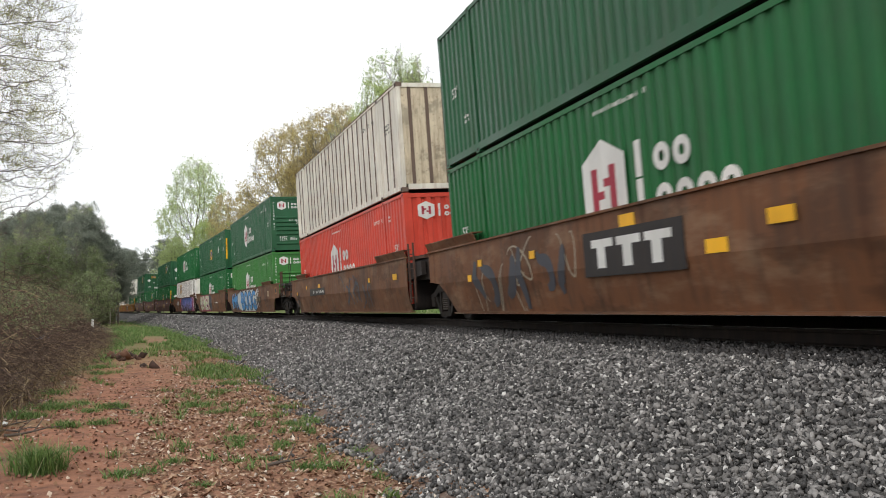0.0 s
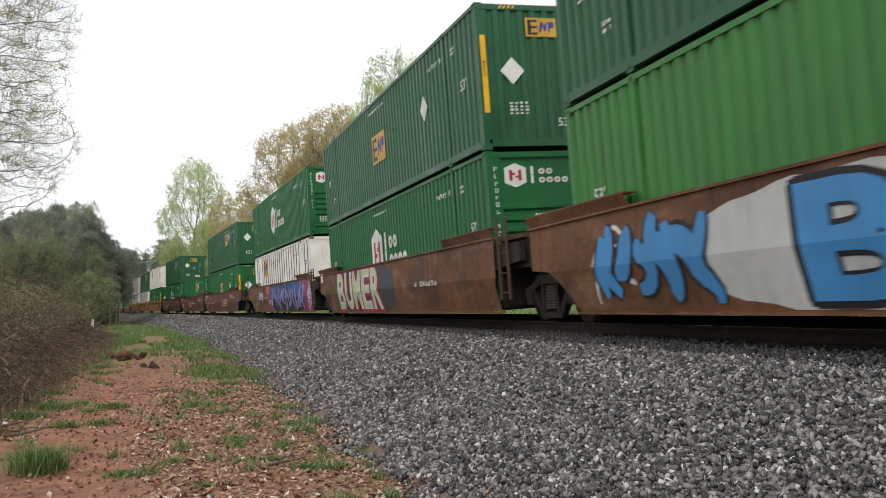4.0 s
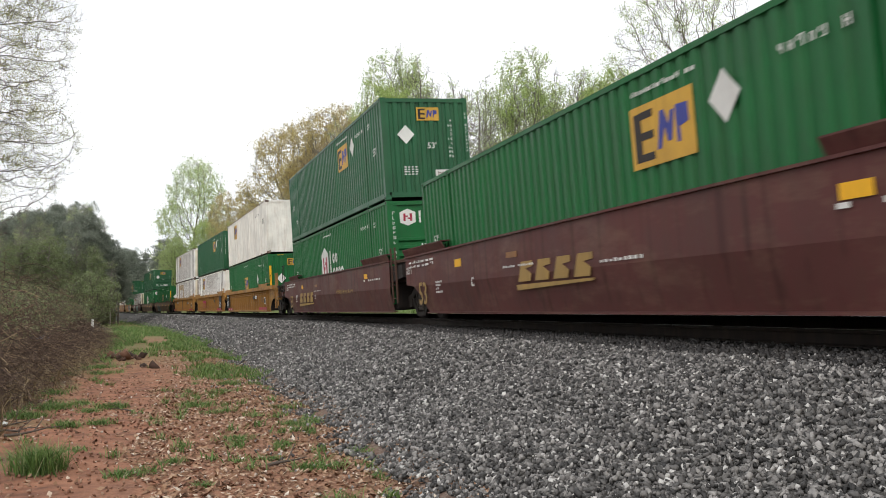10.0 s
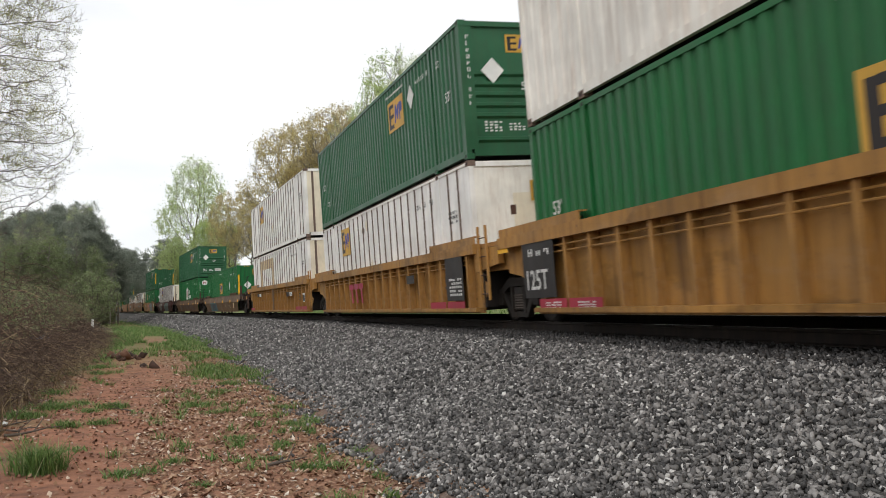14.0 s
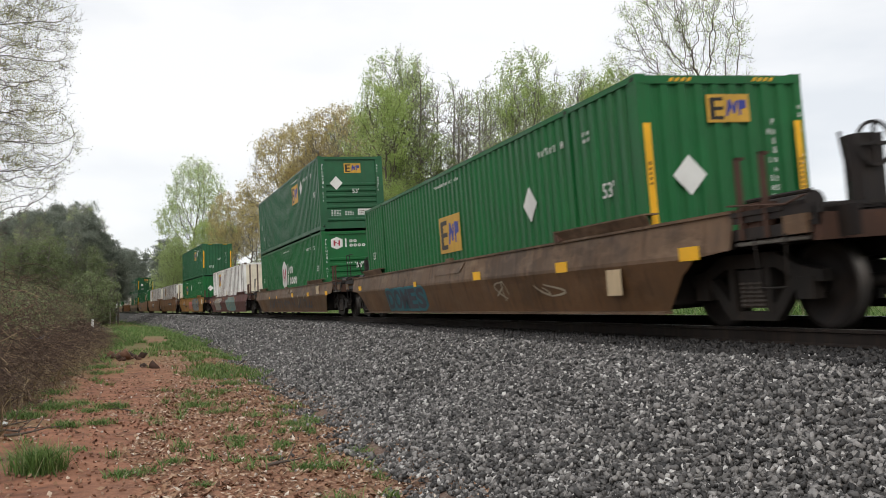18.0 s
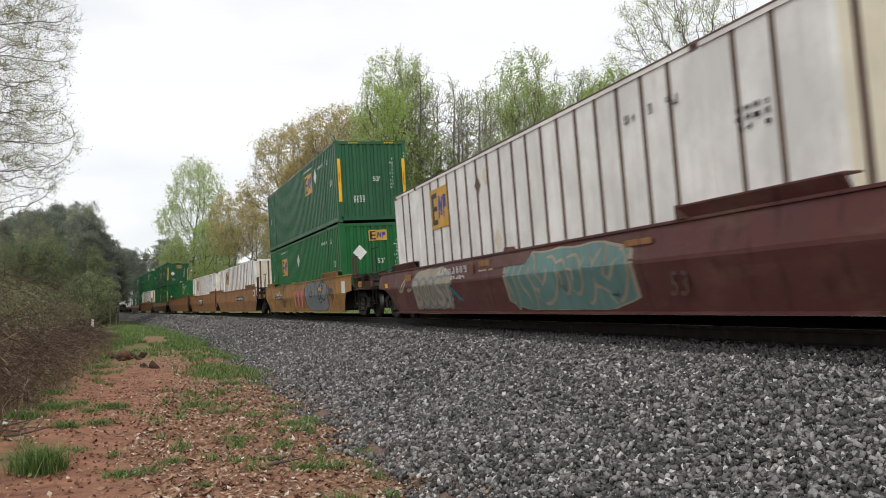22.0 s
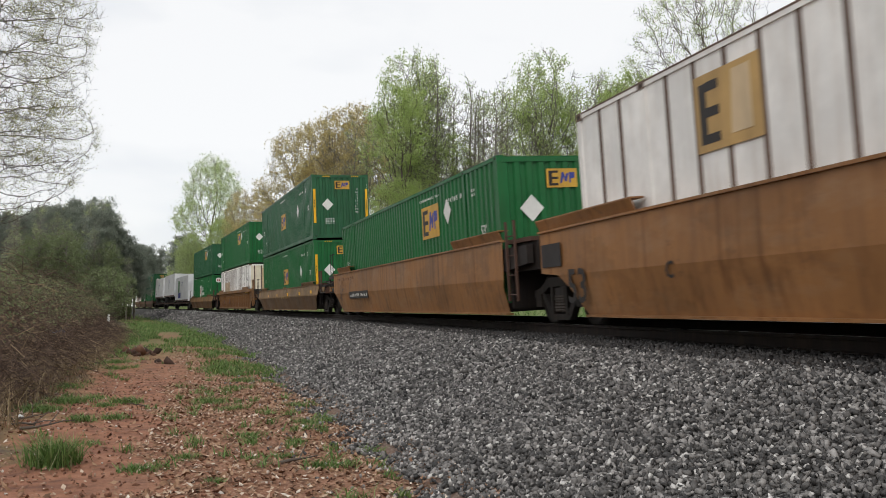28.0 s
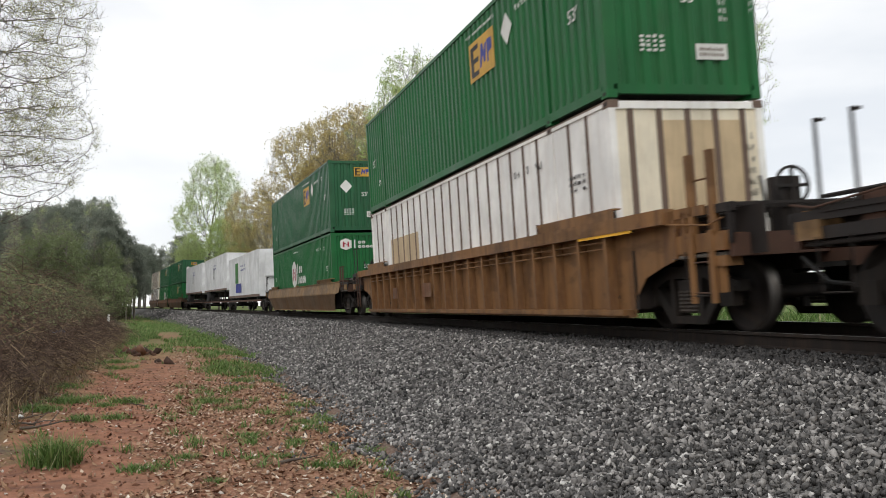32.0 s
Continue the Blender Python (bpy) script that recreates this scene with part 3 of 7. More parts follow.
def steel_container(label, mat, mark="amber", end="ribs", stripes=False, sign_y=None, dia_y=None, sign_z=None, end_sign=True):
    """A 53-foot corrugated container; its origin is the middle of its floor's underside."""
    sign_y = (0.0 if stripes else -3.0) if sign_y is None else sign_y
    dia_y = -4.4 if dia_y is None else dia_y
    sign_z = (1.50 if stripes else 2.03) if sign_z is None else sign_z
    c = thing("shipping_container", label, "container", "containers on the train")
    part("frame", cached("frame", mat, container_frame), mat, c)
    castings(c, mat)
    for sx in (-1, 1):
        part("side_wall", cached(("side_wall", sx), mat, lambda: corrugated(-CL + 0.13, CL - 0.13, 0.19, CH - 0.085, CW - 0.012, sign=sx)), mat, c)
        for y in (-6.09, 5.92):
            x0, x1 = sorted((sx * (CW + 0.004), sx * (CW - 0.07)))
            part("side_post", cached(("side_post", sx, y), mat, lambda: Shape().box(x0, x1, y + 0.03, y + 0.15, 0.10, CH - 0.10)), mat, c)
        part("door", cached(("door", sx), mat, lambda: door_leaf(sx)), mat, c)
        for x in (0.25, 0.85):
            part("lock_rod", cached(("lock_rod", sx, x), RUST, lambda: lock_rod(sx * x)), RUST, c)
    part("roof", cached("roof", mat, lambda: Shape().box(-CW + 0.05, CW - 0.05, -CL + 0.08, CL - 0.08, CH - 0.06, CH - 0.025)), mat, c)
    part("floor", cached("floor", DARK, lambda: Shape().box(-CW + 0.075, CW - 0.075, -CL + 0.09, CL - 0.09, 0.10, 0.17)), DARK, c)
    part("end_wall", cached(end, mat, end_ribs if end == "ribs" else end_louvres), mat, c)
    if end == "louvres":
        for z in (0.42, 0.92, 1.14, 1.36, 1.58, 1.80):
            part("lying_rib", cached(("lying_rib", z), mat, lambda: lying_rib(z)), mat, c)
        for x in (-CW + 0.11, CW - 0.28):
            part("end_post", cached(("end_post", x), mat, lambda: Shape().box(x, x + 0.17, -CL + 0.01, -CL + 0.06, 0.2, CH - 0.13)), mat, c)
    so, eo = -CW + 0.006, -CL + (0.004 if end == "ribs" else 0.052)
    eo2 = -CL + 0.004 if end == "ribs" else -CL + 0.006
    if mark == "amber":
        amber_sign(c, "side", sign_y - 0.72, sign_y + 0.72, sign_z - 0.40, sign_z + 0.40, so)
        diamond(c, "side", dia_y, sign_z + 0.12, 0.30, so)
        if end_sign:
            amber_sign(c, "end", -0.25, 0.42, 2.24, 2.62, eo)
    else:
        hex_logo(c, "side", sign_y, sign_y + 1.25, 0.82, 2.22, so)
        hex_logo(c, "end", -0.92, -0.46, 2.18, 2.66, eo)
    if mark == "amber" and end_sign:
        diamond(c, "end", -0.60, 1.84 if not stripes else 1.55, 0.27, eo2)
    lettering("size_mark", "53'", 0.30, INK_WHITE, c, (so - 0.003, -6.95, 1.40), SIDE_TURN)
    lettering("size_mark", "53'", 0.24, INK_WHITE, c, (0.02 if not stripes else 0.3, eo2 - 0.003, 1.44 if not stripes else 0.45), END_TURN)
    lettering("size_mark", "53'", 0.30, INK_WHITE, c, (so - 0.003, 7.35, 1.36), SIDE_TURN)
    bars("web_lettering", c, INK_WHITE, "side", sign_y - 0.8, sign_y + 0.9, 2.56, 2.66, so, 1, 16)
    bars("number_lettering", c, INK_WHITE, "side", -6.0, -4.8, 2.30, 2.48, so, 1, 8)
    bars("small_lettering", c, INK_WHITE, "side", 6.4, 6.7, 0.7, 0.9, so, 2, 2)
    bars("small_lettering", c, INK_WHITE, "side", -6.7, -6.45, 2.26, 2.45, so, 2, 2)
    if end == "louvres":
        bars("upright_number", c, INK_WHITE, "end", -CW + 0.13, -CW + 0.23, 1.1, 2.62, -CL + 0.006, 11, 1)
        bars("upright_number", c, INK_WHITE, "end", CW - 0.24, CW - 0.16, 1.5, 2.6, -CL + 0.006, 9, 1)
        bars("data_lettering", c, INK_WHITE, "end", -0.85, -0.42, 0.56, 0.80, -CL + 0.056, 4, 4)
        bars("data_lettering", c, INK_WHITE, "end", -0.30, 0.10, 0.58, 0.76, -CL + 0.056, 3, 4)
        if mark != "amber":
            bars("data_lettering", c, INK_WHITE, "end", -0.35, 0.62, 1.60, 1.68, -CL + 0.008, 1, 12)
    else:
        bars("upright_number", c, INK_WHITE, "end", 0.66, 0.82, 1.15, 2.3, eo2, 9, 2)
        bars("upright_number", c, INK_WHITE, "end", CW - 0.09, CW - 0.03, 1.2, 2.5, -CL - 0.001, 12, 1)
        bars("data_lettering", c, INK_WHITE, "end", -0.72, -0.28, 0.68, 0.95, eo2, 4, 4)
    if not stripes and end_sign:
        lab = plate("label_plate", c, INK_WHITE, "end", 0.22, 0.76, 0.58, 0.82, "white data label", eo - 0.002)
        bars("label_lettering", lab, SEAM, "end", 0.28, 0.70, 0.62, 0.78, eo - 0.006, 2, 8)
    else:
        for x in (-1.24, 1.13):
            st = plate("warning_strip", c, FLASH, "end", x, x + 0.11, 0.72, 2.25, "yellow warning strip", -CL - 0.001)
            bars("strip_lettering", st, INK_DARK, "end", x + 0.03, x + 0.08, 1.3, 1.75, -CL - 0.005, 7, 1)
        for x in (-0.80, 0.50):
            for k in range(4):
                plate("hatch_mark", c, FLASH, "end", 0, 0, 0, 0, off=-CL - 0.001, pts=[(x + k * 0.09, CH - 0.10), (x + k * 0.09 + 0.05, CH - 0.10), (x + k * 0.09 + 0.08, CH - 0.05), (x + k * 0.09 + 0.03, CH - 0.05)])
    return c


def panel_container(label, mat=None, smooth=False, sign=True, tan=False, plain_end=False):
    """A white sheet-and-post container."""
    mat = mat or WHITE
    c = thing("shipping_container", label, "container", "containers on the train")
    part("frame", cached("frame", mat, container_frame), mat, c)
    castings(c, SEAM)
    seam = mat if smooth else SEAM
    for sx in (-1, 1):
        x0, x1 = sorted((sx * (CW - 0.022), sx * (CW - 0.030)))
        if smooth:
            part("side_wall", cached(("shallow_wall", sx), mat, lambda: corrugated(-CL + 0.13, CL - 0.13, 0.19, CH - 0.085, CW - 0.012, 0.020, 0.34, sx)), mat, c)
        else:
            part("side_wall", cached(("flat_wall", sx), mat, lambda: Shape().box(x0, x1, -CL + 0.13, CL - 0.13, 0.19, CH - 0.085)), mat, c)
        n = 25
        x0, x1 = sorted((sx * (CW - 0.022), sx * (CW - 0.006)))
        if smooth:
            n = 0
        elif sx < 0:
            me = cached("side_rib", seam, lambda: Shape().box(x0, x1, -0.036, 0.036, 0.19, CH - 0.085))
            for i in range(1, n):
                part("side_rib", me, seam, c, at=(0, -CL + 0.13 + (2 * CL - 0.26) * i / n, 0))
        else:
            sh = Shape()
            for i in range(1, n):
                y = -CL + 0.13 + (2 * CL - 0.26) * i / n
                sh.box(x0, x1, y - 0.036, y + 0.036, 0.19, CH - 0.085)
            part("far_side_ribs", sh, seam, c)
        for y in (-6.09, 5.92):
            x0, x1 = sorted((sx * (CW + 0.004), sx * (CW - 0.02)))
            part("side_post", cached(("wide_post", sx, y), mat, lambda: Shape().box(x0, x1, y - 0.02, y + 0.17, 0.10, CH - 0.10)), mat, c)
        part("door", cached(("door", sx), mat, lambda: door_leaf(sx)), mat, c)
        for x in (0.25, 0.85):
            part("lock_rod", cached(("lock_rod", sx, x), RUST, lambda: lock_rod(sx * x)), RUST, c)
        xr = sorted((sx * (CW + 0.003), sx * (CW - 0.07)))
        part("top_rail", cached(("dark_rail", sx), SEAM, lambda: Shape().box(xr[0], xr[1], -CL + 0.2, CL - 0.2, CH - 0.03, CH - 0.005)), SEAM, c)
    part("roof", cached("roof", mat, lambda: Shape().box(-CW + 0.05, CW - 0.05, -CL + 0.08, CL - 0.08, CH - 0.06, CH - 0.025)), mat, c)
    part("floor", cached("floor", DARK, lambda: Shape().box(-CW + 0.075, CW - 0.075, -CL + 0.09, CL - 0.09, 0.10, 0.17)), DARK, c)
    face = RUSTED if mat is OLDWHITE else WORNWHITE if smooth or plain_end else CREAM
    part("end_wall", cached("flat_end", face, lambda: Shape().box(-CW + 0.11, CW - 0.11, -CL + 0.03, -CL + 0.04, 0.2, CH - 0.13)), face, c)
    n = 5
    me = cached("end_rib", seam, lambda: Shape().box(-0.045, 0.045, -CL + 0.008, -CL + 0.03, 0.2, CH - 0.13))
    for i in range(1, 1 if plain_end or smooth else n + 1):
        part("end_rib", me, seam, c, at=(-CW + 0.11 + (2 * CW - 0.22) * (i - 0.5) / n, 0, 0))
    so, eo = -CW - 0.001, -CL + 0.005
    if sign:
        amber_sign(c, "side", 3.5, 4.75, 1.70, 2.60, -CW + 0.002, sign == "faded") if not tan else None
        amber_sign(c, "end", 0.05, 0.85, 2.02, 2.45, eo)
    if tan:
        for i in (1, 2, 3):
            plate("tan_patch", c, TAN, "end", -0.90 + 0.47 * i, -0.50 + 0.47 * i, 1.0, 2.6, "sun-bleached tan patch", -CL + 0.028)
        for a, b, z0_, z1_ in ((4.8, 5.6, 1.0, 2.58), (1.5, 4.8, 2.08, 2.58), (0.9, 1.5, 1.0, 2.58)) if tan == "frame" else ((2.6, 5.6, 1.0, 1.9),):
            plate("tan_patch", c, TAN, "side", a, b, z0_, z1_, "sun-bleached tan patch", -CW + 0.020)
        plate("warning_disc", c, INK_RED, "end", 0, 0, 0, 0, "red and white warning disc", eo - 0.004, pts=[(-0.55 + 0.17 * math.cos(a * math.pi / 8), 0.62 + 0.17 * math.sin(a * math.pi / 8)) for a in range(16)])
        plate("disc_bar", c, INK_WHITE, "end", -0.67, -0.43, 0.59, 0.65, off=eo - 0.009)
    if plain_end:
        plate("end_panel", c, CREAM, "end", -0.35, 0.75, 0.5, 2.2, "cream repaired panel", -CL + 0.028)
        plate("end_latch", c, RUST, "end", -0.42, -0.30, 1.75, 1.95, off=-CL + 0.026)
    if not tan and not smooth:
        for u, z, r, mm in ((1.55, 2.30, 0.20, SEAM), (1.10, 2.42, 0.18, CREAM), (0.66, 1.15, 0.22, CREAM)):
            plate("placard", c, mm, "side", 0, 0, 0, 0, "small faded diamond placard", so + 0.012, pts=[(u, z - r), (u + r * 0.8, z), (u, z + r), (u - r * 0.8, z)])
    bars("upright_number", c, INK_DARK, "end", 0.98, 1.12, 0.9, 2.45, -CL + 0.004, 9, 2)
    bars("number_lettering", c, INK_DARK, "side", -5.6, -4.3, 2.25, 2.45, so, 1, 9)
    bars("data_lettering", c, INK_DARK, "side", -7.2, -6.6, 1.7, 2.0, so, 3, 4)
    return c


# -- trucks --
def wheelset_shape():
    sh = Shape()
    R = 0.457
    for sx in (-1, 1):
        x = sx * 0.755
        prof = [(-0.07, 0.0), (-0.07, 0.12), (-0.045, 0.14), (-0.025, 0.36), (-0.06, 0.39), (-0.065, R), (0.045, R + 0.003), (0.065, R + 0.026), (0.072, R + 0.01), (0.072, 0.39), (0.03, 0.36), (0.02, 0.14), (0.07, 0.12), (0.07, 0.0)]
        if sx > 0:
            prof = [(-a, b) for a, b in prof][::-1]
        sh.lathe(prof, x, 30)
    sh.tube((-0.70, 0, 0), (0.70, 0, 0), 0.085, sides=10)
    sh.tube((-1.02, 0, 0), (-0.80, 0, 0), 0.08, sides=10)
    sh.tube((0.80, 0, 0), (1.02, 0, 0), 0.08, sides=10)
    return sh


def side_frame_shape(sx):
    x0, x1 = sorted((sx * 0.93, sx * 1.07))
    sh = Shape()
    top = [(-1.12, 0.50), (-1.12, 0.62), (-0.80, 0.68), (-0.45, 0.84), (0.45, 0.84), (0.80, 0.68), (1.12, 0.62), (1.12, 0.50), (0.80, 0.53), (0.42, 0.68), (-0.42, 0.68), (-0.80, 0.53)]
    sh.slab(top, x0, x1)
    sh.slab([(-0.80, 0.53), (-0.68, 0.58), (-0.30, 0.20), (0.30, 0.20), (0.68, 0.58), (0.80, 0.53), (0.40, 0.10), (-0.40, 0.10)], x0 + 0.01, x1 - 0.01)
    for y in (-1, 1):
        yy = sorted((y * 0.26, y * 0.36))
        sh.box(x0, x1, yy[0], yy[1], 0.18, 0.70)
        sh.box(x0 + 0.02 * sx, x1 + 0.03 * sx, y * 0.889 - 0.13, y * 0.889 + 0.13, 0.33, 0.56)
    return sh


def coil_shape():
    """One coil spring: a ribbed round column."""
    sh, n, sides = Shape(), 13, 9
    for k in range(n):
        r = 0.066 if k % 2 else 0.048
        sh.v += [(r * math.cos(6.2832 * i / sides), r * math.sin(6.2832 * i / sides), 0.24 + 0.024 * k) for i in range(sides)]
    sh.f = [(k * sides + i, k * sides + (i + 1) % sides, (k + 1) * sides + (i + 1) % sides, (k + 1) * sides + i) for k in range(n - 1) for i in range(sides)]
    return sh


WHEEL_MESH = wheelset_shape().mesh("wheelset", True)
WHEEL_MESH.materials.append(paint("rolling_wheel_steel", (0.015, 0.012, 0.011), 0.6, amount=0.4))
WHEEL_MESH.materials.append(STEEL)
for p in WHEEL_MESH.polygons:
    if p.index < 2 * 30 * 13 and p.index % 13 in (5, 6):
        p.material_index = 1
WHEELS = []


def truck(parent, y):
    t = part("truck", cached("bolster", DARK, lambda: Shape().box(-1.05, 1.05, -0.20, 0.20, 0.42, 0.66).box(-0.35, 0.35, -0.3, 0.3, 0.6, 0.78)), DARK, parent, "dark two-axle truck with coil springs", at=(0, y, 0))
    for sx in (-1, 1):
        part("side_frame", cached(("side_frame", sx), FRAME_STEEL, lambda: side_frame_shape(sx)), FRAME_STEEL, t)
        for yy in (-0.14, 0.0, 0.14):
            part("spring", cached("spring", COIL, coil_shape), COIL, t, at=(sx * 1.02, yy, 0))
    for dy in (-0.889, 0.889):
        w = new("wheelset", WHEEL_MESH)
        w.parent = t
        w.location = (0, dy, 0.457)
        w["label"] = "spinning steel wheel pair with bright treads"
        WHEELS.append((w, dy))
    return t


def coupler_shape(sy):
    y0, y1 = sorted((0.0, sy * 1.3))
    sh = Shape().box(-0.09, 0.09, y0, y1, 0.78, 0.94)
    a, b = sorted((sy * 0.98, sy * 1.34))
    sh.prism([(-0.16, a), (0.16, a), (0.18, (a + b) / 2), (0.08, b), (-0.10, b), (-0.2, (a + b) / 2)], 0.72, 1.0)
    return sh


def ladder_part(parent, mat, x, y, z0, z1, sy, name="ladder", wide=False):
    h = 0.045 if wide else 0.03
    lad = part(name, Shape().box(x - 0.018, x + 0.018, y - h, y + h, z0, z1).box(x - 0.018, x + 0.018, y + 0.41 * sy - h, y + 0.41 * sy + h, z0, z1), mat, parent)
    z = z0 + 0.12
    while z < z1 - 0.1:
        part("rung", cached("rung", RUST, lambda: Shape().tube((0, 0, 0), (0, 0.41, 0), 0.011, sides=6)), RUST, lad, at=(x, y if sy > 0 else y - 0.41, z))
        z += 0.36
    return lad


def side_plate(sx, zs, thick=0.012):
    """A bent side plate: rows of (z, outward, near end, far end)."""
    sh, n = Shape(), len(zs)
    for z, x, yn, yf in zs:
        sh.v += [(sx * x, yn, z), (sx * x, yf, z), (sx * (x - thick), yn, z), (sx * (x - thick), yf, z)]
    for i in range(n - 1):
        a, b = 4 * i, 4 * i + 4
        sh.f += [(a, a + 1, b + 1, b), (a + 2, b + 2, b + 3, a + 3), (a, b, b + 2, a + 2), (a + 1, a + 3, b + 3, b + 1)]
    sh.f += [(0, 2, 3, 1), (4 * n - 4, 4 * n - 3, 4 * n - 1, 4 * n - 2)]
    return sh


def on_side(bm, zs, off):
    """Lay a flat mesh in the y-z plane onto the bent side plate."""
    zz, xx = [q[0] for q in zs], [q[1] for q in zs]
    for z in (0.66, 0.86):
        bmesh.ops.bisect_plane(bm, geom=bm.verts[:] + bm.edges[:] + bm.faces[:], plane_co=(0, 0, z), plane_no=(0, 0, 1))
    for q in bm.verts:
        q.co.x = -float(np.interp(q.co.z, zz, xx)) - off
    bmesh.ops.recalc_face_normals(bm, faces=bm.faces[:])
    me = bpy.data.meshes.new("graffiti")
    bm.to_mesh(me)
    bm.free()
    return me


def cloud_shape(zs, y0, y1, z0, z1, seed, off=0.005):
    """A sprayed field with a bulging outline."""
    r, bm = random.Random(seed), bmesh.new()
    n = max(8, int((y1 - y0) * 4))
    lo, hi, bulge = [], [], r.uniform(2, 4)
    for i in range(n + 1):
        y = y0 + (y1 - y0) * i / n
        e = min(1.0, 5.0 * min(i, n - i) / n + 0.12)
        h = (z1 - z0) * (0.5 + 0.5 * e ** 0.6) * (1 - 0.07 * abs(math.sin(y * bulge)))
        lo.append(bm.verts.new((0, y, z0 + 0.5 * (z1 - z0) - min(0.5 * (z1 - z0), 0.53 * h))))
        hi.append(bm.verts.new((0, y, z0 + 0.5 * (z1 - z0) + 0.5 * h)))
    for i in range(n):
        bm.faces.new((lo[i], lo[i + 1], hi[i + 1], hi[i]))
    return on_side(bm, zs, off)


def letter_shape(zs, ch, y0, y1, z0, z1, fat, off, lean, shifts=((0, 0),)):
    """One fat sprayed letter, or its rim as a few shifted copies; it reads towards -y."""
    cu = bpy.data.curves.new("letter", "FONT")
    cu.body, cu.size, cu.resolution_u, cu.offset = ch, 1.0, 4, fat
    ob = new("letter", cu)
    me = bpy.data.meshes.new_from_object(ob.evaluated_get(bpy.context.evaluated_depsgraph_get()))
    bpy.data.objects.remove(ob)
    sh = Shape()
    for i, (dy, dz) in enumerate(shifts):
        bm = bmesh.new()
        bm.from_mesh(me)
        xs, ys = [q.co.x for q in bm.verts], [q.co.y for q in bm.verts]
        a, b, c, d = min(xs), max(xs), min(ys), max(ys)
        for q in bm.verts:
            u, v = (q.co.x - a) / (b - a), (q.co.y - c) / (d - c)
            q.co = (0, y1 - (y1 - y0) * u - lean * (v - 0.5) + dy, min(1.56, max(0.23, z0 + (z1 - z0) * v + dz)))
        flat = on_side(bm, zs, off + 0.0003 * i)
        sh.add([v.co for v in flat.vertices], [tuple(p.vertices) for p in flat.polygons])
        bpy.data.meshes.remove(flat)
    return sh


RIM = tuple((0.10 * math.cos(k * math.pi / 4), 0.07 * math.sin(k * math.pi / 4)) for k in range(8))
HALO = tuple((0.035 * math.cos(k * math.pi / 3), 0.025 * math.sin(k * math.pi / 3)) for k in range(6))


def stroke_shape(zs, path, width, off):
    """A tapering sprayed stroke along a path of (y, z)."""
    bm, rows, n = bmesh.new(), [], len(path) - 1
    for i, (y, z) in enumerate(path):
        a, b = path[max(0, i - 1)], path[min(n, i + 1)]
        d = math.hypot(b[0] - a[0], b[1] - a[1]) or 1.0
        w = 0.5 * width * (0.25 + math.sin(math.pi * (0.12 + 0.76 * i / n)))
        ny, nz = -(b[1] - a[1]) / d * w, (b[0] - a[0]) / d * w
        rows.append((bm.verts.new((0, y + ny, min(1.56, max(0.24, z + nz)))), bm.verts.new((0, y - ny, min(1.56, max(0.24, z - nz))))))
    for i in range(n):
        bm.faces.new((rows[i][0], rows[i][1], rows[i + 1][1], rows[i + 1][0]))
    return on_side(bm, zs, off)


def stroke_art(c, zs, y0, y1, z0, z1, n, fill, edge, width, seed):
    r = random.Random(seed)
    for k in range(n):
        ys = y1 - (y1 - y0) * (k + r.uniform(0.2, 0.8)) / n
        slant, amp, ph = r.uniform(-0.5, 0.5), r.uniform(0.05, 0.28), r.uniform(0, 6.28)
        lo, hi = z0 + r.uniform(0, 0.3) * (z1 - z0), z1 - r.uniform(0, 0.25) * (z1 - z0)
        path = []
        for i in range(13):
            t = i / 12
            path.append((min(y1, max(y0, ys + slant * (t - 0.5) + amp * math.sin(5.0 * t + ph))), lo + (hi - lo) * t + 0.06 * math.sin(9 * t + ph)))
        w = width * r.uniform(0.7, 1.4)
        if edge:
            e = part("graffiti_edge", stroke_shape(zs, path, w + 0.11, 0.009 + 0.0005 * (k % 4)), COAT[edge], c)
        if fill:
            part("graffiti_stroke", stroke_shape(zs, path, w, 0.013 + 0.0005 * (k % 4)), COAT[fill], c)


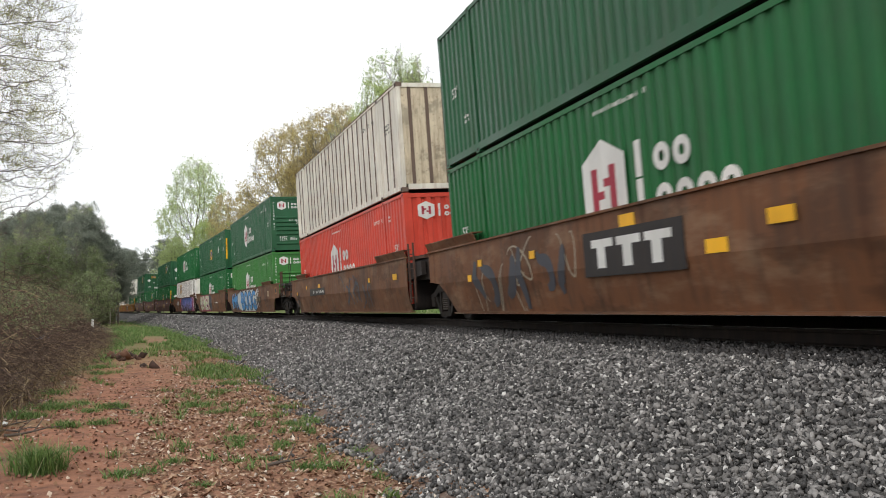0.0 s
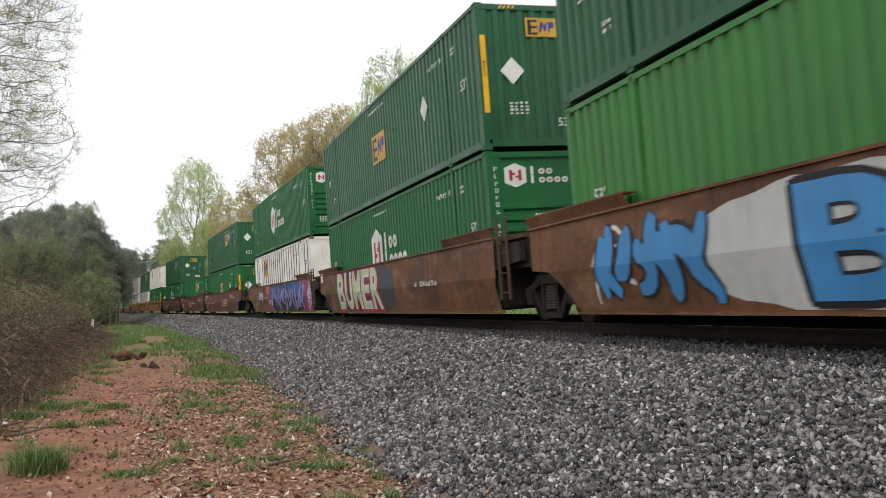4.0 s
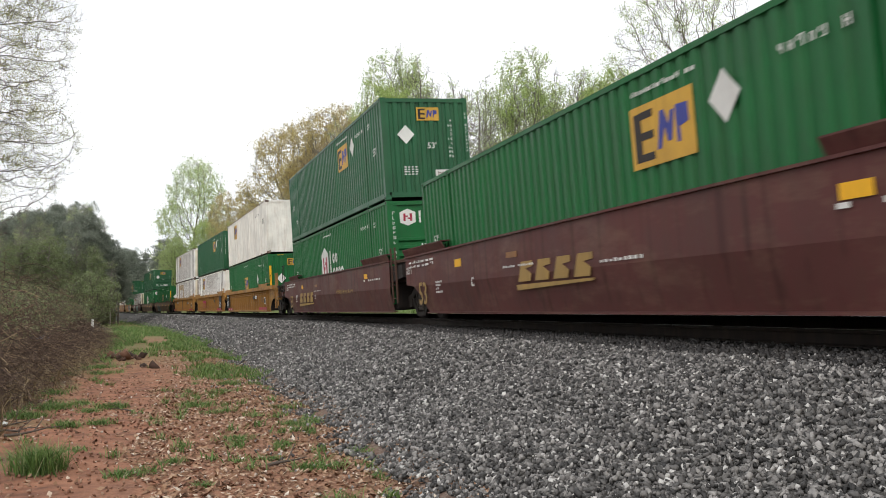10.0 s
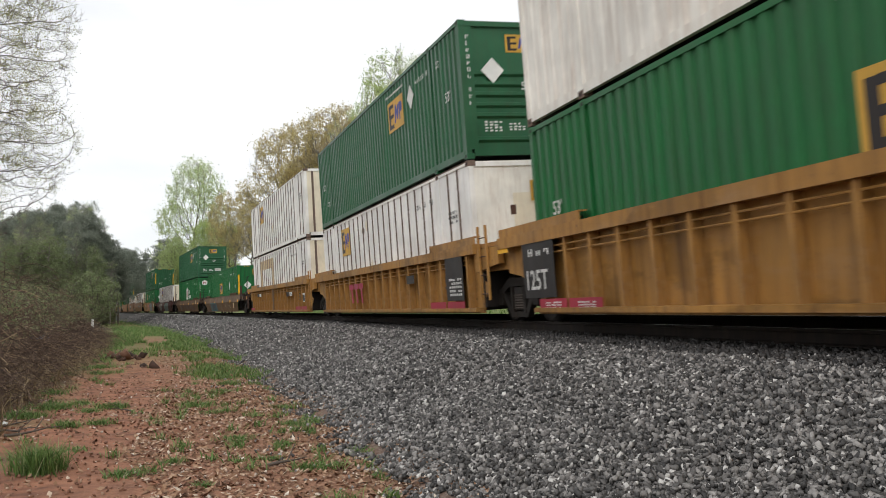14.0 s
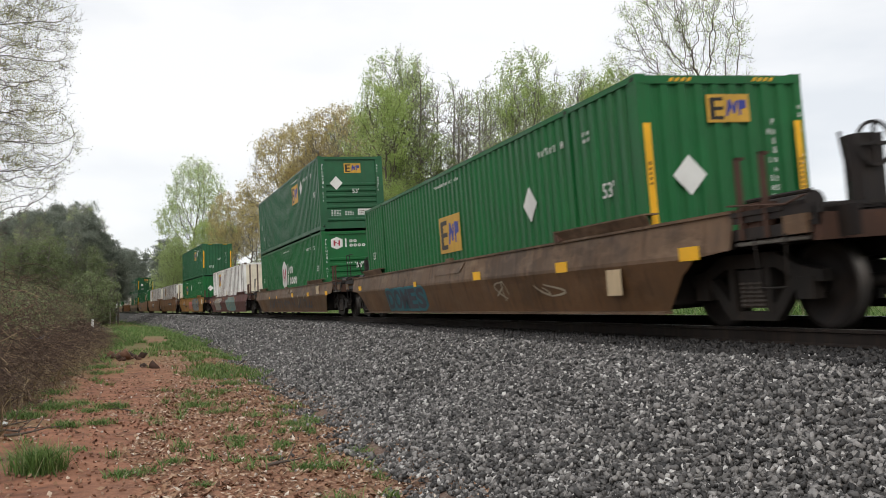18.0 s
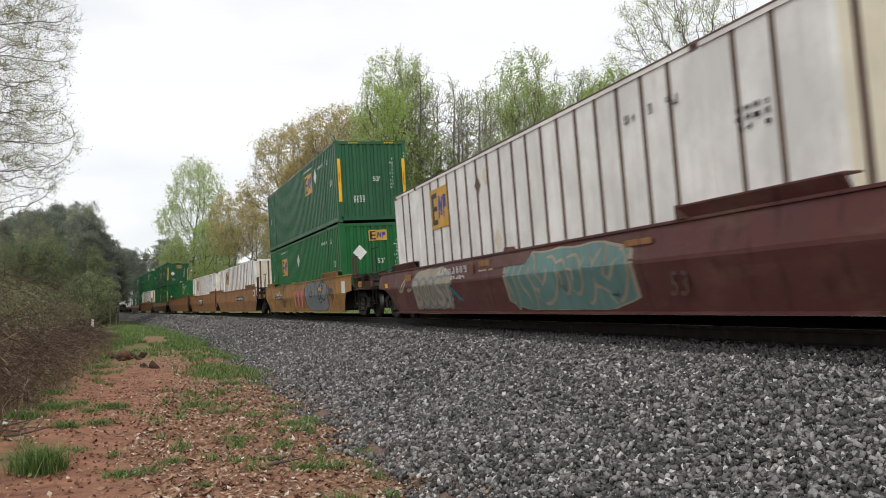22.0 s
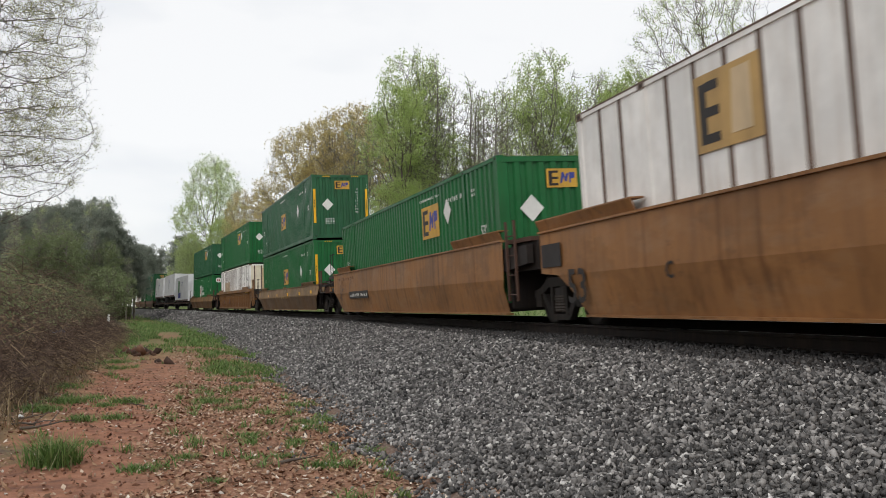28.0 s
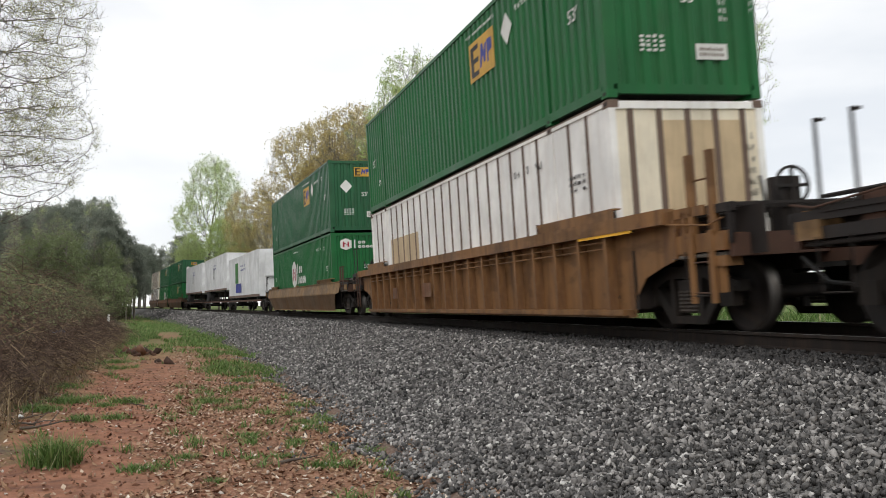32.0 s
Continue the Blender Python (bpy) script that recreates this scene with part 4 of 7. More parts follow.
def well_car(label, mat, style, near=None, far=None, top=None, marks=()):
    """One well of a double-stack car, origin on the rails under the middle of its load. near, far: metres to the coupling ahead (-y) and behind, or None for a shared truck."""
    c = thing("well_car", label, "railway car", "cars of the train")
    zt = {"tall": 1.58, "low": 1.28, "rib": 1.53}[style] if top is None else top
    joint = 9.8
    yn, fb = -8.45, 8.35 if far else 7.98
    un = -(near - 1.80) if near else -8.5
    uf = far - 1.90 if far else joint - 0.28
    W_ = 1.47
    for sx in (-1, 1):
        if style == "rib":
            zs = [(0.22, 1.30, yn, fb), (0.50, 1.30, yn - 0.10, fb + 0.20), (0.72, 1.30, yn - 0.34, fb + 0.55), (0.85, 1.30, max(yn - 0.8, un), min(fb + 0.95, uf)), (0.93, 1.30, un, uf), (zt, 1.30, un, uf)]
        else:
            zc, xt, xb = (0.86, W_ - 0.01, 1.350) if style == "tall" else (0.84, W_ - 0.085, 1.315)
            zs = [(0.22, xb, yn, fb), (0.66, 0.31 * xb + 0.69 * W_, max(yn - 0.5, un + 0.1), fb + 0.5), (0.72, 0.22 * xb + 0.78 * W_, max(yn - 0.62, un + 0.1), fb + 0.6), (zc, W_, max(yn - 0.85, un), min(fb + 0.85, uf - 0.1)), (zc + 0.05, W_, un, uf), (zt, xt, un, uf)]
        # The band below the crease gets a darker paint that carries its shade.
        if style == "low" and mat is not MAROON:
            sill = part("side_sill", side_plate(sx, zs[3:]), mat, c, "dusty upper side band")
            part("lower_sill", side_plate(sx, zs[:4]), LOWER, c, "lower side band that leans inwards, painted browner with its shade")
        else:
            sill = part("side_sill", side_plate(sx, zs), mat, c)
        fl = sorted((sx * 1.31, sx * (W_ + 0.03 if style != "low" else W_ - 0.055)))
        part("top_chord", Shape().box(fl[0], fl[1], un, uf, zt, zt + 0.035), mat, sill)
        part("bottom_chord", Shape().box(*sorted((sx * 1.28, sx * 1.41)), yn, fb, 0.19, 0.225), mat, sill)
        if style == "rib":
            part("top_beam", Shape().box(fl[0], fl[1], un, uf, zt - 0.16, zt), mat, sill)
            part("bottom_beam", Shape().box(fl[0], fl[1] - 0.02, yn, fb, 0.225, 0.30), mat, sill)
            for dz in (0.26, 0.36):
                part("side_rail", Shape().tube((sx * 1.42, yn + 0.5, zt - dz), (sx * 1.42, fb - 0.4, zt - dz), 0.014, sides=6), mat, sill)
            x0, x1 = sorted((sx * 1.30, sx * 1.45))
            n = 19
            me = cached(("rib", sx), mat, lambda: Shape().slab([(-0.045, 0.30), (0.045, 0.30), (0.045, zt - 0.16), (-0.045, zt - 0.16)], x0, x1))
            for i in range(n):
                part("rib", me, mat, sill, at=(0, yn + 0.5 + (fb - yn - 0.9) * i / (n - 1), 0))
        for a, b in ((max(un, -8.25) if near else un, -5.55), (6.1, min(uf, 8.3) if far else uf)):
            h_, x_ = (0.20 if style == "tall" else 0.17), W_ - (0.10 if style == "low" else 0.02)
            sh, lip = Shape(), 0.0 if style == "rib" else 0.075
            pts = [(x_ - 0.012, zt + 0.03), (x_, zt + 0.03), (x_ + lip, zt + h_), (x_ + lip, zt + h_ + 0.02), (x_ - 0.14, zt + h_ + 0.02), (x_ - 0.14, zt + h_), (x_ + lip - 0.014, zt + h_)]
            if sx > 0:
                pts = pts[::-1]
            m_ = len(pts)
            sh.v = [(sx * p, y_, q) for y_ in (a, b) for p, q in pts]
            sh.f = [tuple(range(m_)), tuple(range(2 * m_ - 1, m_ - 1, -1))] + [(i, m_ + i, m_ + (i + 1) % m_, (i + 1) % m_) for i in range(m_)]
            part("raised_sill", sh, mat, sill)
        part("guide", Shape().slab([(-5.75, zt + 0.03), (-5.55, zt + 0.03), (-5.55, zt + 0.20)], *sorted((sx * 1.32, sx * 1.45))), RUST, c)
    if style == "low" or top:
        for y_, w_ in ((0.0, 1.15),) if style == "low" else ((0.9, 0.95), (4.0, 0.75)):
            x_ = zs[-1][1]
            zl, zh = zt - 0.24, zt - 0.03
            xl = float(np.interp(zl, [q[0] for q in zs], [q[1] for q in zs]))
            sh = Shape()
            sh.v = [(-xl - 0.004, y_ - w_ + 0.25, zl), (-xl - 0.004, y_ + w_ - 0.25, zl), (-x_ - 0.006, y_ + w_, zh), (-x_ - 0.006, y_ - w_, zh)]
            sh.v += [(p[0] - 0.014, p[1], p[2]) for p in sh.v]
            sh.f = [(3, 2, 1, 0), (4, 5, 6, 7), (0, 1, 5, 4), (1, 2, 6, 5), (2, 3, 7, 6), (3, 0, 4, 7)]
            part("stiffener_plate", sh, mat, c)
            part("guide_block", Shape().slab([(y_ - 0.14, zt + 0.035), (y_ + 0.14, zt + 0.035), (y_ + 0.10, zt + 0.10), (y_ - 0.10, zt + 0.10)], -x_ - 0.02, -x_ + 0.12), mat, c)
    # well floor
    for y in (yn + 0.1, -6.0, -3.0, 0.0, 3.0, 6.0, fb - 0.3):
        part("floor_beam", cached("floor_beam", DARK, lambda: Shape().box(-1.27, 1.27, 0, 0.22, 0.24, 0.408)), DARK, c, at=(0, y, 0))
    for sy, ends, e0, e1 in ((-1, near, yn, un), (1, far, fb, uf)):
        lim = sy * (ends or joint)
        y0, y1 = sorted((e0, lim - sy * (0.75 if ends else 0.0)))
        part("centre_sill", Shape().box(-0.32, 0.32, y0, y1, 0.72, 1.06), DARK, c)
        y0, y1 = sorted((e0, e0 + sy * 0.10))
        part("bulkhead", Shape().box(-1.30, 1.30, y0, y1, 0.30, 1.10), DARK, c)
        zb = 2.0 if style == "low" else zt + 0.32 if style == "rib" else zt + 0.02
        if ends:
            a, b = sorted((e0 + sy * 0.1, lim - sy * 0.55))
            wide = 1.28 if style == "rib" else 1.36
            plat = part("end_platform", Shape().box(-wide, wide, a, b, 1.06, 1.10), DARK, c)
            for k in range(3):
                yy = a + (b - a) * (0.2 + 0.3 * k)
                part("cross_beam", Shape().box(0.02 - wide, wide - 0.02, yy, yy + 0.09, 0.90, 1.06), DARK, plat)
            # the dark grated walkway over the coupling end
            eu = un if sy < 0 else uf
            g0, g1 = sorted((eu, lim - sy * 0.50))
            walkway = part("walkway", Shape().box(-1.40, -1.34, g0, g1, zt - 0.12, zt - 0.02), DARK, c, "black grated end walkway")
            slat = cached("walkway_slat", DARK, lambda: Shape().box(-1.34, 1.34, 0, 0.05, 0, 0.035))
            k, yy = 0, g0 + 0.03
            while yy < g1 - 0.05:
                part("slat", slat, DARK, walkway, at=(0, yy, zt - 0.06))
                yy += 0.17
            for x in (-1.37, -0.5, 0.5, 1.37):
                part("walkway_post", Shape().box(x - 0.03, x + 0.03, *sorted((lim - sy * 0.60, lim - sy * 0.54)), 1.05, zt - 0.05), DARK, walkway)
            gear = mat if style == "rib" and sy < 0 else DARK
            part("side_beam", Shape().box(-1.40, -1.30, *sorted((eu, lim - sy * 0.62)), 0.98, 1.10 if gear is DARK else 1.20), gear, c)
            part("recess_plate", Shape().box(-1.16, -1.13, *sorted((eu, lim - sy * 0.28)), 0.92, zt - 0.07), DARK, c)
            for dz_, r_ in ((0.16, 0.030), (0.34, 0.022)):
                part("air_pipe", Shape().tube((-1.20, eu, 1.06 + dz_), (-1.20, lim - sy * 0.8, 1.06 + dz_), r_, sides=6), FRAME_STEEL, c)
            part("valve_box", Shape().box(-1.36, -1.14, *sorted((eu + sy * 0.12, eu + sy * 0.42)), 1.10, 1.36), RUST, c)
            part("corner_block", Shape().box(-1.43, -1.16, *sorted((lim - sy * 0.98, lim - sy * 0.64)), 0.98, 1.17), mat, c)
            part("sill_step", Shape().tube((-1.44, lim - sy * 1.42, 1.0), (-1.44, lim - sy * 1.38, 0.47), 0.010, sides=6).tube((-1.44, lim - sy * 1.38, 0.47), (-1.44, lim - sy * 0.98, 0.47), 0.010, sides=6).tube((-1.44, lim - sy * 0.98, 0.47), (-1.44, lim - sy * 0.94, 1.0), 0.010, sides=6), FRAME_STEEL, c, "bent steel sill step")
            if sy < 0 and style != "rib":
                post = cached(("grab_post", round(zt, 2)), RUST, lambda: Shape().box(-0.03, 0.03, -0.022, 0.022, 0.0, zt - 0.40).box(-0.03, 0.08, -0.022, 0.022, zt - 0.43, zt - 0.40))
                for d_ in (0.62, 1.02):
                    part("grab_post", post, RUST, c, "rusty upright grab post", at=(-1.40, lim + 0.62 + d_, 0.98))
            part("walkway_edge", Shape().box(-1.42, -1.40, *sorted((eu, lim - sy * 1.0)), zt - 0.05 if gear is DARK else zt - 0.12, zt), gear, c)
            part("brake_pipe", Shape().tube((-1.36, eu, 0.94), (-1.36, lim - sy * 0.7, 0.94), 0.024, sides=6), PIPE if sy < 0 else DARK, c)
            part("brake_cylinder", Shape().tube((-0.95, eu + sy * 0.1, 1.30), (-0.95, lim - sy * 1.05, 1.30), 0.13, sides=12), DARK, c, "dark brake cylinder")
            part("grab_rail", Shape().tube((-1.45, eu, 1.36), (-1.45, (eu + lim) / 2, 1.28), 0.011, sides=6).tube((-1.45, (eu + lim) / 2, 1.28), (-1.45, lim - sy * 0.62, 1.34), 0.011, sides=6), RUST if gear is DARK else mat, c)
            part("end_beam", Shape().box(-1.38, 1.38, *sorted((lim - sy * 0.62, lim - sy * 0.54)), 0.90, 1.16), RUST, c)
            part("coupler", cached(("coupler", sy), RUST, lambda: coupler_shape(sy)), RUST, c, at=(0, lim - sy * 1.12, 0))
            if sy > 0:
                for yy in (lim - 1.0, lim - 1.5):
                    post = part("stanchion", cached("stanchion", DARK, lambda: Shape().box(-0.012, 0.012, -0.016, 0.016, 0.0, 0.9)), DARK, c, at=(-1.40, yy, zt - 0.05))
                    part("hook", cached("hook", DARK, lambda: Shape().box(0.0, 0.10, -0.016, 0.016, 0.87, 0.9)), DARK, post)
            part("air_hose", Shape().tube((-0.45, lim - sy * 0.6, 0.85), (-0.40, lim - sy * 0.25, 0.55), 0.025, sides=6).tube((-0.40, lim - sy * 0.25, 0.55), (-0.2, lim, 0.5), 0.025, sides=6), RUBBER, c)
            if style == "rib":
                if sy < 0:
                    ladder_part(c, mat, -1.43, un - 0.50, 0.38, 1.22, sy, wide=True)
                    for d_, z0_, z1_ in ((0.10, 0.93, zt - 0.02), (0.34, 0.95, zt - 0.05), (0.50, 1.2, zt + 0.62), (0.93, 1.2, zt + 0.62)):
                        part("end_post", Shape().box(-1.42, -1.35, un - d_ - 0.05, un - d_ + 0.05, z0_, z1_), mat, c, "yellow upright end post")
                    part("end_bracket", Shape().slab([(un - 0.30, zt - 0.02), (un - 0.02, zt - 0.02), (un - 0.02, zt - 0.34), (un - 0.12, zt - 0.34)], -1.40, -1.30), mat, c)
                    part("handrail", Shape().tube((-1.38, un - 0.50, zt + 0.30), (-1.38, un - 0.93, zt + 0.30), 0.012, sides=6), mat, c)
                    part("lamp_bracket", Shape().box(-1.42, -1.20, lim + 0.66, lim + 0.90, 0.80, 0.92).box(-1.40, -1.36, lim + 0.72, lim + 0.84, 0.50, 0.80), mat, c)
                else:
                    ladder_part(c, RUST, -1.43, uf + 0.1, 0.38, zt, sy)
            truck(c, lim - sy * 2.05)
            if sy < 0:
                bw = part("brake_wheel", Shape().lathe([(-0.018, 0.215), (0.018, 0.215), (0.018, 0.245), (-0.018, 0.245), (-0.018, 0.215)], 0, 20), DARK, c, "round hand brake wheel", at=(-0.15, lim + 1.02, zb - 0.12))
                bw.rotation_euler = (0, 0, radians(90))
                part("wheel_spokes", Shape().box(-0.01, 0.01, -0.22, 0.22, -0.02, 0.02).box(-0.01, 0.01, -0.02, 0.02, -0.22, 0.22), DARK, bw)
                hs = part("brake_housing", Shape().prism([(-0.30, lim + 1.06), (0.0, lim + 1.06), (0.05, lim + 1.2), (0.0, lim + 1.36), (-0.26, lim + 1.36), (-0.34, lim + 1.2)], 1.06, zb), DARK, c, "dark hand brake housing")
                part("brake_lever", Shape().tube((-0.45, lim + 1.1, zb - 0.5), (-0.62, lim + 1.0, zb), 0.02, sides=6), DARK, hs)
                part("brake_chain", Shape().tube((-0.2, lim + 1.2, 1.06), (-0.5, lim + 1.9, 0.8), 0.025, sides=6), DARK, hs)
        else:
            part("end_platform", Shape().box(-1.25, 1.25, *sorted((e0, lim - sy * 0.1)), 1.00, zt - 0.06), mat if style == "rib" else DARK, c)
            part("platform_edge", Shape().box(-1.34, 1.30, *sorted((e0, lim - sy * 0.14)), zt - 0.06, zt + 0.02), mat if style == "rib" else RUST, c)
            if sy < 0:
                ladder_part(c, mat if style == "rib" else RUST, -1.46, -8.75, 0.45, zt + 0.35, -1)
                part("side_bracket", Shape().slab([(-9.6, 1.12), (-8.4, 1.0), (-8.4, 1.45), (-9.6, 1.45)], -1.42, -1.30), mat if style == "rib" else DARK, c)
            else:
                truck(c, joint)
    for i_, m_ in enumerate(marks):
        zz_ = {"flash": lambda: (m_[2], m_[2]), "block": lambda: m_[3:5], "gold": lambda: m_[3:5], "text": lambda: (m_[4], m_[4] + 0.7 * m_[2]), "bars": lambda: m_[3:5], "patch": lambda: m_[3:5]}.get(m_[0], lambda: (0.86, 0.86))()
        out_ = W_ if style == "rib" else max(np.interp(q, [z[0] for z in zs], [z[1] for z in zs]) for q in (zz_[0], zz_[1], min(max(0.86, zz_[0]), zz_[1])))
        so = -float(out_) - 0.008 - 0.005 * (i_ % 4)
        kind = m_[0]
        if kind == "flash":
            _, y, z, w, h = m_
            plate("reflector", c, FLASH, "side", y - w / 2, y + w / 2, z - h / 2, z + h / 2, "yellow reflector", so)
        elif kind == "cloud":
            _, col, y0, y1, z0, z1 = m_[:6]
            part("graffiti_field", cloud_shape(zs, y0, y1, z0, z1, int(y1 * 7) + 99, 0.005 + 0.0015 * (m_[6] if len(m_) > 6 else 0)), COAT[col], c, "sprayed field of " + col + " graffiti")
        elif kind == "letters":
            _, word, y0, y1, z0, z1, fill, edge = m_[:8]
            halo = m_[8] if len(m_) > 8 else None
            rnd, w = random.Random(len(word)), (y1 - y0) / len(word)
            for k, ch in enumerate(word):
                b_, lean = y1 - w * k, rnd.uniform(-0.12, 0.12)
                box_ = (b_ - w * 0.92, b_ - w * 0.08, z0 + 0.06, z1 - 0.06) if halo else (b_ - w * 0.97, b_ - w * 0.03, z0 + 0.05, z1 - 0.05)
                rim = RIM + (tuple((p - 0.14, q - 0.03) for p, q in RIM) if halo else ())
                part("graffiti_edge", letter_shape(zs, ch, *box_, 0.02, 0.0085 + 0.0002 * (k % 2), lean, rim), COAT[edge], c)
                if halo:
                    part("graffiti_halo", letter_shape(zs, ch, *box_, 0.02, 0.0142, lean, HALO), COAT[halo], c)
                part("graffiti_letter", letter_shape(zs, ch, *box_, 0.034 if not halo else 0.004, 0.0168, lean), COAT[fill], c, "fat sprayed letter")
        elif kind == "tag":
            _, y0, y1, z0, z1, n, col, width = m_
            rnd = random.Random(int(y1 * 31) + 7)
            for k in range(n):
                yc, zc_ = rnd.uniform(y0, y1), rnd.uniform(z0 + 0.2, z1 - 0.2)
                fa, fb, pa, pb = rnd.uniform(2, 6), rnd.uniform(2, 7), rnd.uniform(0, 6), rnd.uniform(0, 6)
                ry, rz = 0.28 * rnd.uniform(0.6, 1.8), 0.5 * (z1 - z0) * rnd.uniform(0.4, 0.9)
                path = [(yc + ry * math.sin(fa * t / 23 + pa) - 0.5 * ry * t / 23, zc_ + rz * math.sin(fb * t / 23 + pb)) for t in range(24)]
                part("graffiti_tag", stroke_shape(zs, path, width, 0.007 + 0.0004 * k), COAT[col], c)
        elif kind == "tees":
            _, y0, y1, z0, z1, col = m_
            w = (y1 - y0) / 3
            for k in range(3):
                u = y1 - w * k
                tee = [(u - 0.06 * w, z1), (u - 0.94 * w, z1), (u - 0.94 * w, z1 - 0.16), (u - 0.66 * w, z1 - 0.16), (u - 0.80 * w, z0), (u - 0.52 * w, z0), (u - 0.40 * w, z1 - 0.16), (u - 0.06 * w, z1 - 0.16)]
                plate("sprayed_shape", c, COAT[col], "side", 0, 0, 0, 0, "faded slanted sprayed shape", so, pts=tee)
        elif kind == "strokes":
            _, y0, y1, z0, z1, n, fill, edge, width = m_
            stroke_art(c, zs, y0, y1, z0, z1, n, fill, edge, width, int(y0 * 11) + 77)
        elif kind == "block":
            _, y0, y1, z0, z1 = m_
            s = plate("sign_panel", c, INK_DARK, "side", y0, y1, z0, z1, "dark panel with slanted cream shapes", so)
            w, h = y1 - y0, z1 - z0
            for k in range(3):
                u = y1 - w * (0.10 + 0.28 * k)
                plate("panel_shape", s, INK_WHITE, "side", 0, 0, 0, 0, off=so - 0.004, pts=[(u, z1 - 0.18 * h), (u - 0.24 * w, z1 - 0.18 * h), (u - 0.24 * w, z1 - 0.36 * h), (u - 0.15 * w, z1 - 0.36 * h), (u - 0.15 * w, z0 + 0.18 * h), (u - 0.06 * w, z0 + 0.18 * h), (u - 0.06 * w, z1 - 0.36 * h), (u, z1 - 0.36 * h)])
        elif kind == "gold":
            _, y0, y1, z0, z1 = m_
            w, h = y1 - y0, z1 - z0
            for k in range(4):
                u = y1 - w * (0.03 + 0.25 * k)
                plate("gold_block", c, GOLD, "side", 0, 0, 0, 0, "slanted gold block shape", so, pts=[(u, z0 + 0.3 * h), (u - 0.06 * w, z1), (u - 0.22 * w, z1), (u - 0.22 * w, z1 - 0.2 * h), (u - 0.12 * w, z1 - 0.25 * h), (u - 0.20 * w, z0 + 0.55 * h), (u - 0.18 * w, z0 + 0.3 * h)])
            plate("gold_stripe", c, GOLD, "side", 0, 0, 0, 0, "tapering gold stripe", so, pts=[(y1, z0), (y0, z0 + 0.16 * h), (y0, z0 + 0.24 * h), (y1, z0 + 0.2 * h)])
        elif kind == "text":
            _, words, size, y, z, mm = m_
            lettering("size_mark", words, size, mm, c, (so - 0.003, y, z), SIDE_TURN)
        elif kind == "bars":
            _, y0, y1, z0, z1, rows, cols, mm = m_
            bars("car_lettering", c, mm, "side", y0, y1, z0, z1, so, rows, cols)
        elif kind == "patch":
            _, y0, y1, z0, z1, mm = m_
            plate("painted_panel", c, mm, "side", y0, y1, z0, z1, "painted panel on the side", so)
    return c


def spine_car(label):
    c = thing("spine_car", label, "railway car", "cars of the train")
    part("centre_beam", Shape().box(-0.28, 0.28, -9.3, 9.3, 0.75, 1.02), DARK, c)
    part("hitch", Shape().box(-0.5, 0.5, -7.6, -7.2, 1.02, 1.5), DARK, c)
    for y in (-7.0, -2.5, 2.5, 6.6):
        part("cross_arm", cached("cross_arm", DARK, lambda: Shape().box(-1.28, 1.28, -0.12, 0.12, 0.86, 1.0)), DARK, c, at=(0, y, 0))
    part("wheel_ramp", Shape().box(-1.30, 1.30, 3.6, 8.0, 0.74, 0.80), DARK, c)
    part("side_rail", Shape().box(-1.32, -1.24, -8.6, 8.6, 0.70, 0.82), RUST, c)
    truck(c, 9.4)
    truck(c, -7.9) if label.startswith("dark leading") else None
    return c


def box_trailer(label, height, length=16.0, wheels=True, nose=False):
    """A white highway trailer or refrigerated box; origin under the middle of its floor."""
    L2 = length / 2
    c = thing("cargo_trailer", label, "trailer", "trailers on the train")
    b = part("body", Shape().box(-1.28, 1.28, -L2, L2, 0, height), TRAILER, c)
    part("bottom_rail", Shape().box(-1.30, -1.27, -L2, L2, 0.0, 0.16), SEAM, b)
    part("top_rail", Shape().box(-1.30, -1.27, -L2, L2, height - 0.10, height + 0.01), TRAILER, b)
    for i in range(13):
        part("side_rib", cached("trailer_rib", TRAILER, lambda: Shape().box(-1.295, -1.28, -0.03, 0.03, 0.16, 2.6)), TRAILER, b, at=(0, -L2 + 0.6 + i * (length - 1.2) / 12, 0))
    bars("side_lettering", c, INK_BLUE, "side", -1.6, 1.0, height * 0.62, height * 0.80, -1.297, 2, 6)
    if nose:
        part("cooling_unit", Shape().box(-0.9, 0.9, -L2 - 0.25, -L2, 1.3, height - 0.2), TRAILER, c)
        plate("placard", c, INK_DARK, "end", -0.05, 0.10, 0.9, 1.05, off=-L2 - 0.002)
        plate("green_shape", c, GREEN[2], "side", 2.2, 3.8, height * 0.35, height * 0.85, "green and blue painted shape", -1.299)
        plate("blue_shape", c, INK_BLUE, "side", 0.6, 3.6, height * 0.12, height * 0.34, "blue painted shape", -1.299)
    else:
        plate("side_mark", c, INK_DARK, "side", 0.2, 0.7, height * 0.35, height * 0.7, "tall dark mark", -1.299)
    if wheels:
        for x in (-1.02, 1.02):
            for y in (L2 - 2.2, L2 - 3.4):
                part("wheel", cached("trailer_wheel", RUBBER, lambda: Shape().lathe([(-0.26, 0.12), (-0.26, 0.47), (-0.2, 0.5), (0.2, 0.5), (0.26, 0.47), (0.26, 0.12)], 0, 20)), RUBBER, c, at=(x, y, -0.44))
            part("landing_leg", Shape().box(x - 0.06, x + 0.06, -L2 + 2.6, -L2 + 2.75, -0.75, 0.0), DARK, c)
        part("axle_frame", Shape().box(-0.5, 0.5, L2 - 4.2, L2 - 1.5, -0.5, 0.0), DARK, c)
    return c


# -- the train, from its leading end --
SPEED = 12.545
LOW_Z = 0.412
HIGH_Z = LOW_Z + CH + 0.03
MOVING = []          # (thing, place along the train, height over the rails)

